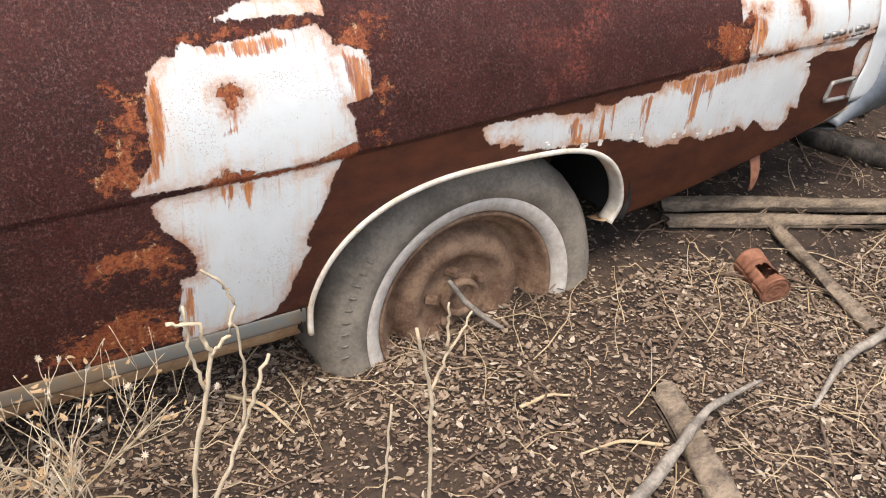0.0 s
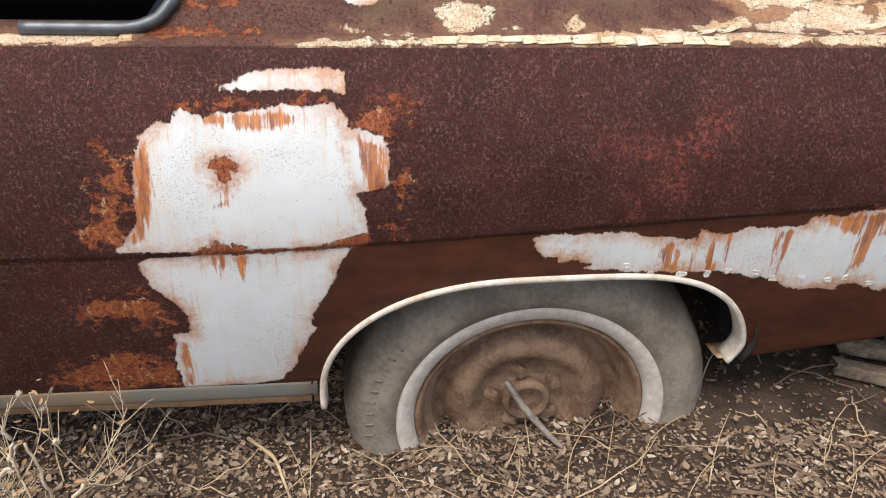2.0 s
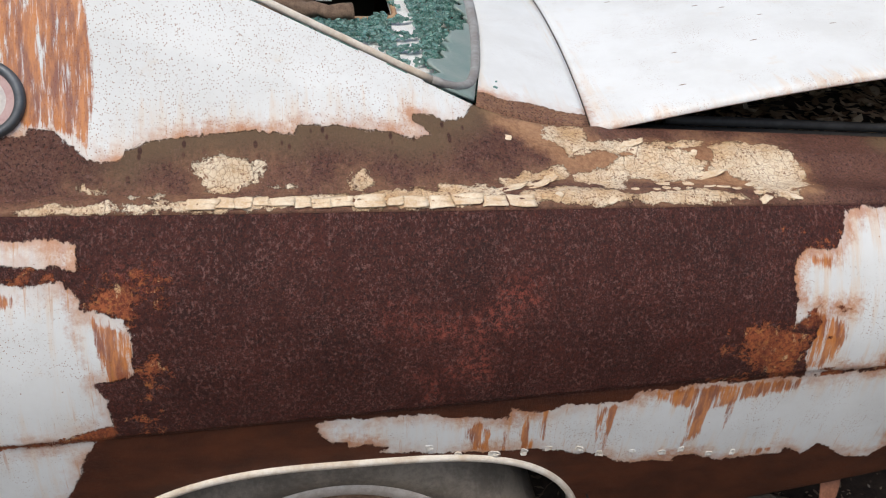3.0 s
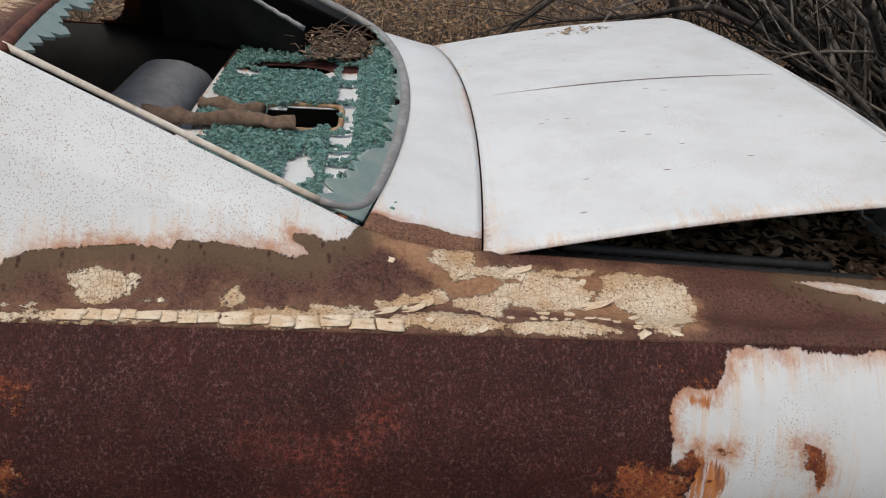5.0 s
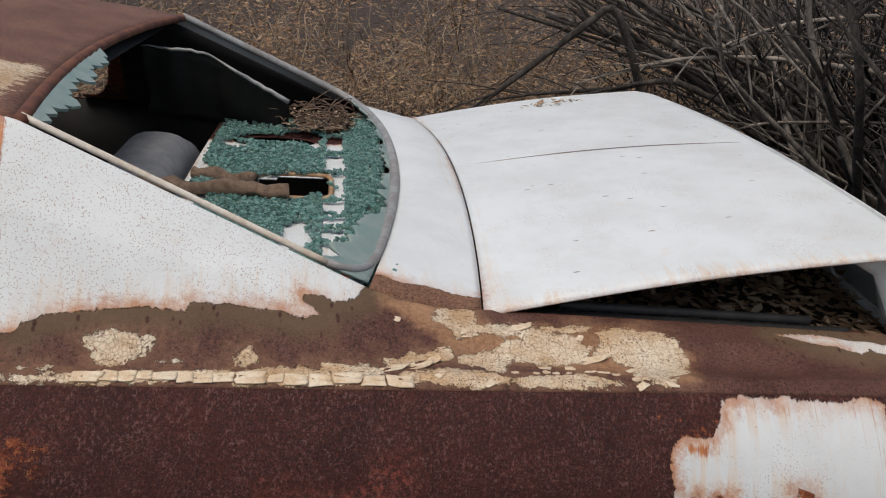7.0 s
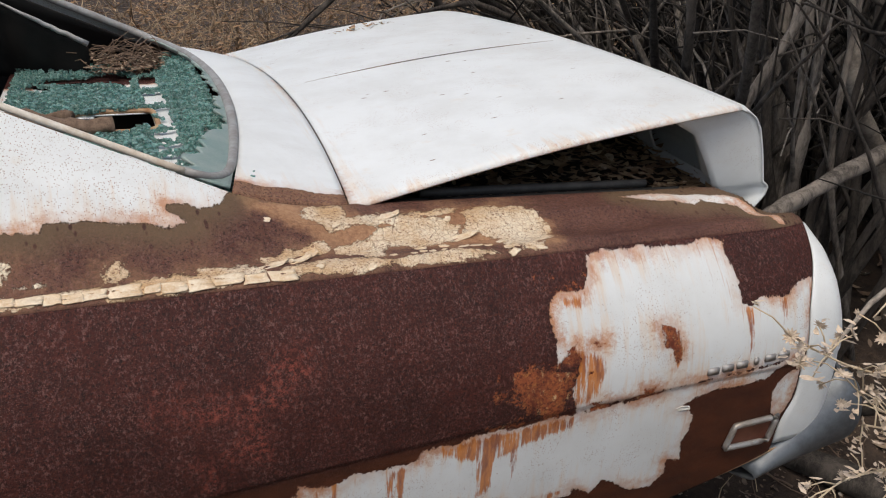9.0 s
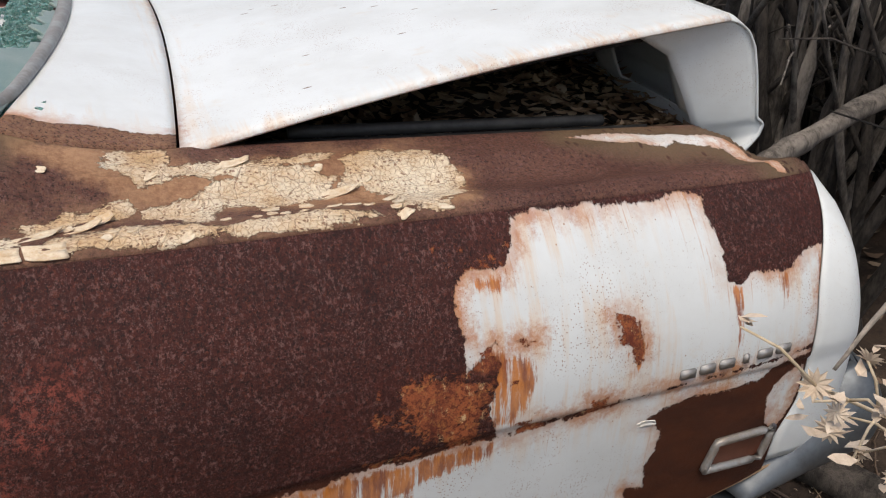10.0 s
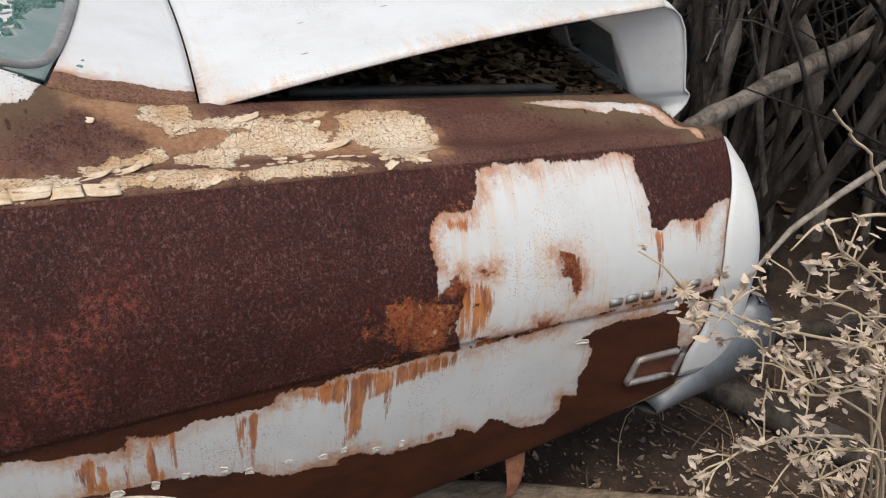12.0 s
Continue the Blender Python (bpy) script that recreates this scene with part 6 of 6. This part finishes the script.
forked_stalk((((-0.74, -0.42, ground_z(-0.74, -0.42) - 0.02), (-0.71, -0.43, 0.34), (-0.69, -0.43, 0.44), (-0.67, -0.43, 0.52), (-0.68, -0.43, 0.56), (-0.71, -0.43, 0.57)),
              ((-0.67, -0.43, 0.52), (-0.65, -0.43, 0.54), (-0.64, -0.43, 0.57), (-0.65, -0.43, 0.60), (-0.67, -0.43, 0.62)),
              ((-0.68, -0.43, 0.48), (-0.69, -0.425, 0.53), (-0.69, -0.42, 0.58))), "pale forked bare dry stalk with curled tips", 31, 0.0030)
forked_stalk((((-0.72, -0.40, ground_z(-0.72, -0.40) - 0.02), (-0.68, -0.41, 0.31), (-0.64, -0.41, 0.40), (-0.62, -0.41, 0.45), (-0.60, -0.40, 0.48)),
              ((-0.64, -0.41, 0.40), (-0.63, -0.41, 0.48), (-0.64, -0.41, 0.55))), "pale forked bare dry stalk", 32, 0.0028)
forked_stalk((((-0.46, -0.49, ground_z(-0.46, -0.49) - 0.02), (-0.45, -0.50, 0.29), (-0.45, -0.50, 0.44), (-0.47, -0.50, 0.53)),
              ((-0.45, -0.50, 0.44), (-0.43, -0.50, 0.48), (-0.40, -0.50, 0.53)), ((-0.43, -0.50, 0.49), (-0.43, -0.50, 0.55))), "tall pale bare forked stalk", 33, 0.0026)
forked_stalk((((-0.52, -0.50, ground_z(-0.52, -0.50) - 0.02), (-0.51, -0.50, 0.31), (-0.50, -0.50, 0.44)),), "thin straight pale dry stalk", 34, 0.0018)
for i in range(17):
    rng = random.Random(60 + i)
    weed("dry_bush", rest(-0.95 + rng.uniform(-0.22, 0.26), -0.12 + rng.uniform(-0.16, 0.13)), rng.uniform(0.18, 0.34), (rng.uniform(-.6, .6), rng.uniform(-.5, .3), 0), 70 + i, "tangled pale dry weed with shrivelled leaves", 8, 0.006, 18, 0.0018, 6, 2)
rng = random.Random(90)
def head_spray(base, runs, label, seed):
    """Arching stems from one root, with papery heads and curled leaves towards their ends."""
    rng = random.Random(seed)
    b = Vector(base)
    th = empty("flower_weed", label, "dry weed", "dry weeds", at=base)
    lf = []
    for run in runs:
        pts = np.array([(0.0, 0.0, 0.0)] + [tuple(Vector(p) - b) for p in run])
        t, tt = np.linspace(0, 1, len(pts)), np.linspace(0, 1, 26)
        fine = np.stack([np.interp(tt, t, pts[:, i]) for i in range(3)], 1)
        for _ in range(3):
            fine[1:-1] = (fine[:-2] + 2 * fine[1:-1] + fine[2:]) / 4
        part("stem", mesh("stem", *tube(fine, [0.0016, 0.0009], 6)), M_STALK, th)
        part("seed_head", mesh("seed_head", *head_piece(Vector(fine[-1]), 0.008, rng, 12), smooth=False), M_FLOWER, th)
        for _ in range(13):
            q = Vector(fine[rng.randint(13, 25)])
            e = q + Vector((rng.uniform(-0.035, 0.03), rng.uniform(-0.03, 0.03), rng.uniform(-0.022, 0.035)))
            part("stalk", mesh("stalk", *tube([q, (q + e) / 2 + Vector((0, 0, 0.004)), e], [0.0009, 0.0006], 5)), M_STALK, th)
            if rng.random() < 0.6:
                part("seed_head", mesh("seed_head", *head_piece(e, rng.uniform(0.004, 0.0075), rng, 12), smooth=False), M_FLOWER, th)
            for _ in range(3):
                lf.append(leaf_piece(e.x + rng.uniform(-0.008, 0.008), e.y, e.z + rng.uniform(-0.008, 0.008), rng.uniform(0.0035, 0.0075), rng))
    part("leaf_cluster", mesh("leaf_cluster", *join(lf), smooth=False), M_FLOWER, th)["kind"] = "stuff"


head_spray(rest(1.10, -0.40), (((0.78, -0.42, 0.80), (0.69, -0.42, 0.83), (0.61, -0.42, 0.86), (0.54, -0.42, 0.90)), ((0.80, -0.42, 0.80), (0.72, -0.42, 0.85), (0.65, -0.42, 0.88)), ((0.83, -0.42, 0.70), (0.74, -0.42, 0.76), (0.67, -0.41, 0.80), (0.61, -0.42, 0.85)),
                             ((0.80, -0.41, 0.75), (0.72, -0.42, 0.765), (0.65, -0.42, 0.79)), ((0.79, -0.42, 0.84), (0.72, -0.42, 0.885), (0.68, -0.42, 0.91)), ((0.82, -0.42, 0.78), (0.76, -0.43, 0.82), (0.70, -0.44, 0.83))), "dry pale weed with papery star-shaped seed heads", 91)
head_spray(rest(1.16, -0.36), (((0.83, -0.42, 0.69), (0.70, -0.42, 0.73), (0.64, -0.42, 0.73), (0.61, -0.42, 0.71)), ((0.84, -0.42, 0.67), (0.75, -0.42, 0.70), (0.71, -0.42, 0.70)), ((0.90, -0.40, 0.60), (0.82, -0.41, 0.66), (0.74, -0.42, 0.66)), ((0.92, -0.38, 0.66), (0.84, -0.40, 0.74), (0.78, -0.41, 0.77))), "dry pale weed with papery heads, bowed to the soil", 92)
forked_stalk(((tuple(rest(0.98, -0.42, -0.02)), (0.76, -0.42, 0.90), (0.71, -0.42, 0.95), (0.67, -0.42, 0.99), (0.63, -0.42, 1.02)),), "thin pale dry stalk with bare tip", 93, 0.0013)
thing_tube("leaning_branch", [rest(1.75, -0.2, 0.1), (1.30, -0.12, 0.86), (1.15, -0.10, 0.80), (1.01, -0.10, 0.72), (0.94, -0.10, 0.63)], [0.008, 0.006, 0.005, 0.004, 0.002], M_GREYWOOD, "thin grey bare branch leaning across the rear corner", "branch", 8, 0.002)
thing_tube("leaning_branch", [rest(1.45, -0.25, 0.0), (1.2, -0.2, 0.72), (1.04, -0.2, 0.79), (0.93, -0.2, 0.79), (0.90, -0.2, 0.76)], [0.003, 0.0025, 0.0022, 0.0018, 0.001], M_STALK, "thin pale arching dry stem by the bumper", "branch", 6, 0.001)
tangle("brush", 620, (-0.6, 4.3, 0), (4.2, 1.3), 1.5, (0.002, 0.005), M_BRUSH, 41, "dense dry tan brush behind the car", "brush", 1.8, 0.45)
tangle("brush", 380, (0.0, 3.6, 0), (3.4, 0.9), 1.1, (0.002, 0.006), M_BRUSH, 42, "dense dry brown brush behind the car", "brush", 2.0, 0.45)
# Brush this dark stands for the shade between its stems.
tangle("brush", 380, (3.6, 3.0, 0), (1.8, 1.8), 1.4, (0.004, 0.010), M_SHADEBARK, 43, "dense dead brush behind the car, its shade painted dark", "brush", 1.0)
rng = random.Random(44)
vs, fs = [], []
for _ in range(90000):
    x, y = rng.uniform(-4.5, 3.4), rng.uniform(2.7, 4.6)
    z = ground_z(x, y) + rng.uniform(0.0, 1.25) * (0.7 + 0.3 * noise.noise((x * 2, y * 2, 0)))
    if noise.noise((x * 3, y * 3, z * 3)) < -0.05:
        continue
    v, f = leaf_piece(x, y, z, rng.uniform(0.008, 0.020), rng)
    o = len(vs)
    vs += v
    fs += [tuple(q + o for q in t) for t in f]
M_BRUSHLEAF = leaf_mat("brush_leaves", (0.22, 0.120, 0.060), (0.44, 0.27, 0.14), (0.56, 0.40, 0.24))
tagged(part("brush_leaves", mesh("brush_leaves", vs, fs, smooth=False), M_BRUSHLEAF), "dry tan leaves in the brush", "leaves", kind="stuff")
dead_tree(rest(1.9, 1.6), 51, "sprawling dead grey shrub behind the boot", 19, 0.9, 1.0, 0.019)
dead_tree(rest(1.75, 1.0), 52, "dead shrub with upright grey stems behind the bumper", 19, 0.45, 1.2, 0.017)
dead_tree(rest(2.3, 2.2), 53, "dense dead shrub with twisted limbs, some darkened as shade", 21, 1.0, 0.9, 0.019, mat=M_SHADEBARK)
dead_tree(rest(2.2, 0.5), 54, "dead shrub near the bumper, twisted limbs partly darkened as shade", 19, 0.7, 1.0, 0.017, mat=M_SHADEBARK)
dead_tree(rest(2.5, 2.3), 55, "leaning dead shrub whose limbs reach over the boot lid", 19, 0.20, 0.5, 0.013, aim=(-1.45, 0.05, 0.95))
dead_tree(rest(3.1, 1.2), 56, "dense dead shrub far behind the bumper", 19, 0.9, 1.1, 0.019, mat=M_SHADEBARK)
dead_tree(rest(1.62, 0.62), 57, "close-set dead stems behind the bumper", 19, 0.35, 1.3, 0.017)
dead_tree(rest(2.05, 1.15), 58, "close-set dead stems with grey bark", 22, 0.5, 1.3, 0.019, mat=M_SHADEBARK)
dead_tree(rest(2.7, 0.7), 59, "thicket of dead stems", 22, 0.8, 1.2, 0.019, mat=M_SHADEBARK)
dead_tree(rest(2.6, 1.7), 60, "thicket of dead stems", 22, 0.8, 1.2, 0.019, mat=M_SHADEBARK)
tangle("thicket", 520, (3.15, 1.4, 0), (0.9, 1.6), 1.4, (0.005, 0.014), M_SHADEBARK, 46, "thicket of dead twigs behind the bumper, blackened as shade", "brush", 1.2)
# Added tall stems, their tops out of view, to block light from the brush.
tangle("shading_thicket", 460, (4.5, 2.2, 0), (1.1, 2.7), 3.0, (0.005, 0.012), M_SHADEBARK, 48, "tall thicket of blackened stems, added behind the car for shade", "brush", 0.7, 0.28)
thing_tube("fallen_log", [(1.20, 0.34, 0.672), (1.285, 0.37, 0.685), (1.547, 0.45, 0.728), (1.911, 0.55, 0.78), (2.6, 0.75, 0.86)], [0.016, 0.018, 0.02, 0.022, 0.024], M_LIMB, "grey fallen limb resting against the boot lid, spotted with lichen", "log", 10, 0.006)
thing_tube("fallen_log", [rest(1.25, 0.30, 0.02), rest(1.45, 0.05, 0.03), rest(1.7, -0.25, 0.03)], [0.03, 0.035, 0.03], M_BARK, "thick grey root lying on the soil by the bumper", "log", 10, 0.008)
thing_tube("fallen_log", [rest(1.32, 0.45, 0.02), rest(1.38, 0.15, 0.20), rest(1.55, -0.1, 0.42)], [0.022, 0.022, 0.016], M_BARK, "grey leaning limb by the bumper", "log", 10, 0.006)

thing_tube("dead_limb", [rest(1.98, 0.62, -0.03), (1.92, 0.60, 0.37), (1.83, 0.60, 0.54), (1.77, 0.60, 0.71), (1.65, 0.60, 0.84), (1.60, 0.66, 1.25)], [0.026, 0.024, 0.022, 0.020, 0.018, 0.010], M_GREYWOOD, "upright bent grey limb, bark worn to silver wood", "limb", 10, 0.006, "silvered limbs")
thing_tube("dead_limb", [rest(1.76, 0.92, -0.03), (1.75, 0.90, 0.49), (1.74, 0.90, 0.66), (1.69, 0.90, 0.82), (1.72, 0.95, 1.25)], [0.024, 0.022, 0.021, 0.019, 0.010], M_LIMB, "upright dead grey limb behind the boot", "limb", 10, 0.006, "silvered limbs")
# long branches of the dead shrubs that bow over the boot lid
def bowed_branch(mat, r, run, seed):
    run = sorted(run, key=lambda p: -p[0])
    x, y, z = run[0]
    root = rest(x + 0.35 + 0.2 * (seed % 3), y + 0.15, -0.03)
    pts = [root, Vector((x + 0.22, y + 0.06, max(z * 0.6, root.z + 0.1)))] + [Vector(p) for p in run]
    ob = thing_tube("bowed_branch", pts, [r * 1.4, r * 1.25, r, r * 0.8, r * 0.35], mat, "long weathered grey dead branch bowed over the boot lid", "branch", 9, r * 0.35, "bowed branches")
    rng = random.Random(seed)
    side = []
    for _ in range(5):
        i = rng.randint(1, len(run) - 1)
        k = rng.random()
        q = Vector(run[i - 1]) * (1 - k) + Vector(run[i]) * k
        d = (Vector(run[i]) - Vector(run[i - 1])).normalized() * 0.8 + Vector((rng.uniform(-0.3, 0.3), rng.uniform(-0.5, 0.5), rng.uniform(-0.4, 0.6)))
        l = rng.uniform(0.12, 0.4)
        part("twig", mesh("twig", *tube([q, q + d * l * 0.5 + Vector((0, 0, 0.01)), q + d * l], [r * 0.4, 0.0012], 5)), mat, ob)


bowed_branch(M_GREYWOOD, 0.009, ((2.25, 2.0, 0.95), (1.97, 2.02, 0.98), (1.63, 2.04, 1.0), (1.34, 2.06, 0.98), (1.12, 2.08, 0.92), (0.97, 2.1, 0.86)), 1)
bowed_branch(M_GREYWOOD, 0.008, ((2.14, 2.1, 1.18), (1.75, 2.12, 1.12), (1.64, 2.14, 1.08), (1.54, 2.16, 1.02)), 2)
bowed_branch(M_GREYWOOD, 0.018, ((1.5, 1.9, 1.19), (1.61, 1.92, 1.09), (1.77, 1.94, 0.97), (1.93, 1.96, 0.8), (2.1, 1.98, 0.69)), 3)
bowed_branch(M_BARK, 0.012, ((1.04, 2.0, 1.16), (0.94, 2.02, 1.06), (0.78, 2.04, 0.92), (0.64, 2.06, 0.79), (0.48, 2.08, 0.69)), 4)
bowed_branch(M_BARK, 0.02, ((0.94, 2.2, 1.11), (1.09, 2.22, 1.02), (1.31, 2.24, 0.96), (1.53, 2.26, 0.84), (1.84, 2.28, 0.64), (2.12, 2.3, 0.46), (2.42, 2.32, 0.3)), 5)
bowed_branch(M_BARK, 0.012, ((0.92, 1.95, 0.84), (1.13, 1.97, 0.89), (1.27, 1.99, 0.91), (1.47, 2.01, 0.84), (1.7, 2.03, 0.67)), 6)
bowed_branch(M_LIMB, 0.006, ((2.03, 1.8, 0.83), (1.9, 1.82, 0.83), (1.58, 1.84, 0.81), (1.48, 1.86, 0.78), (1.44, 1.88, 0.73)), 7)
bowed_branch(M_LIMB, 0.01, ((1.11, 2.1, 1.0), (1.37, 2.12, 0.94), (1.6, 2.14, 0.89), (1.85, 2.16, 0.79), (2.1, 2.18, 0.63)), 8)
bowed_branch(M_LIMB, 0.009, ((1.28, 2.3, 1.03), (1.62, 2.32, 0.97), (1.9, 2.34, 0.97), (2.34, 2.36, 1.01)), 9)
bowed_branch(M_BARK, 0.015, ((1.43, 2.2, 1.13), (1.53, 2.22, 0.99), (1.69, 2.24, 0.79), (1.96, 2.26, 0.56), (2.24, 2.28, 0.36)), 10)
bowed_branch(M_BARK, 0.008, ((0.64, 2.1, 0.78), (0.8, 2.12, 0.81), (1.01, 2.14, 0.83), (1.18, 2.16, 0.85)), 11)
bowed_branch(M_LIMB, 0.01, ((1.34, 2.4, 1.1), (1.5, 2.42, 0.98), (1.75, 2.44, 0.93), (2.07, 2.46, 0.81), (2.4, 2.48, 0.74)), 12)
bowed_branch(M_BARK, 0.007, ((1.06, 1.85, 0.84), (1.2, 1.87, 0.83), (1.37, 1.89, 0.81), (1.63, 1.91, 0.76), (1.85, 1.93, 0.71)), 13)

# dead leaves and twigs that filled the boot
rng = random.Random(47)
vs, fs = [], []
for _ in range(5200):
    u, v = rng.random(), rng.random()
    x, y = 0.42 + 0.66 * u, 0.31 + 1.24 * v
    z = 0.635 + 0.09 * sstep(0, 0.6, u) + 0.03 * noise.noise((u * 5, v * 6, 1)) + 0.16 * v + rng.uniform(0.0, 0.03)
    a, b = leaf_piece(x, y, z, rng.uniform(0.008, 0.020), rng)
    o = len(vs)
    vs += a
    fs += [tuple(q + o for q in t) for t in b]
# Leaf colours raised to stand in for light missing under the lid.
tagged(part("boot_litter", mesh("boot_litter", vs, fs, smooth=False), leaf_mat("brightened_boot_leaves", (0.26, 0.16, 0.09), (0.50, 0.36, 0.22), (0.60, 0.48, 0.33))), "dry brown leaves and twigs heaped in the boot", "leaves", kind="stuff")
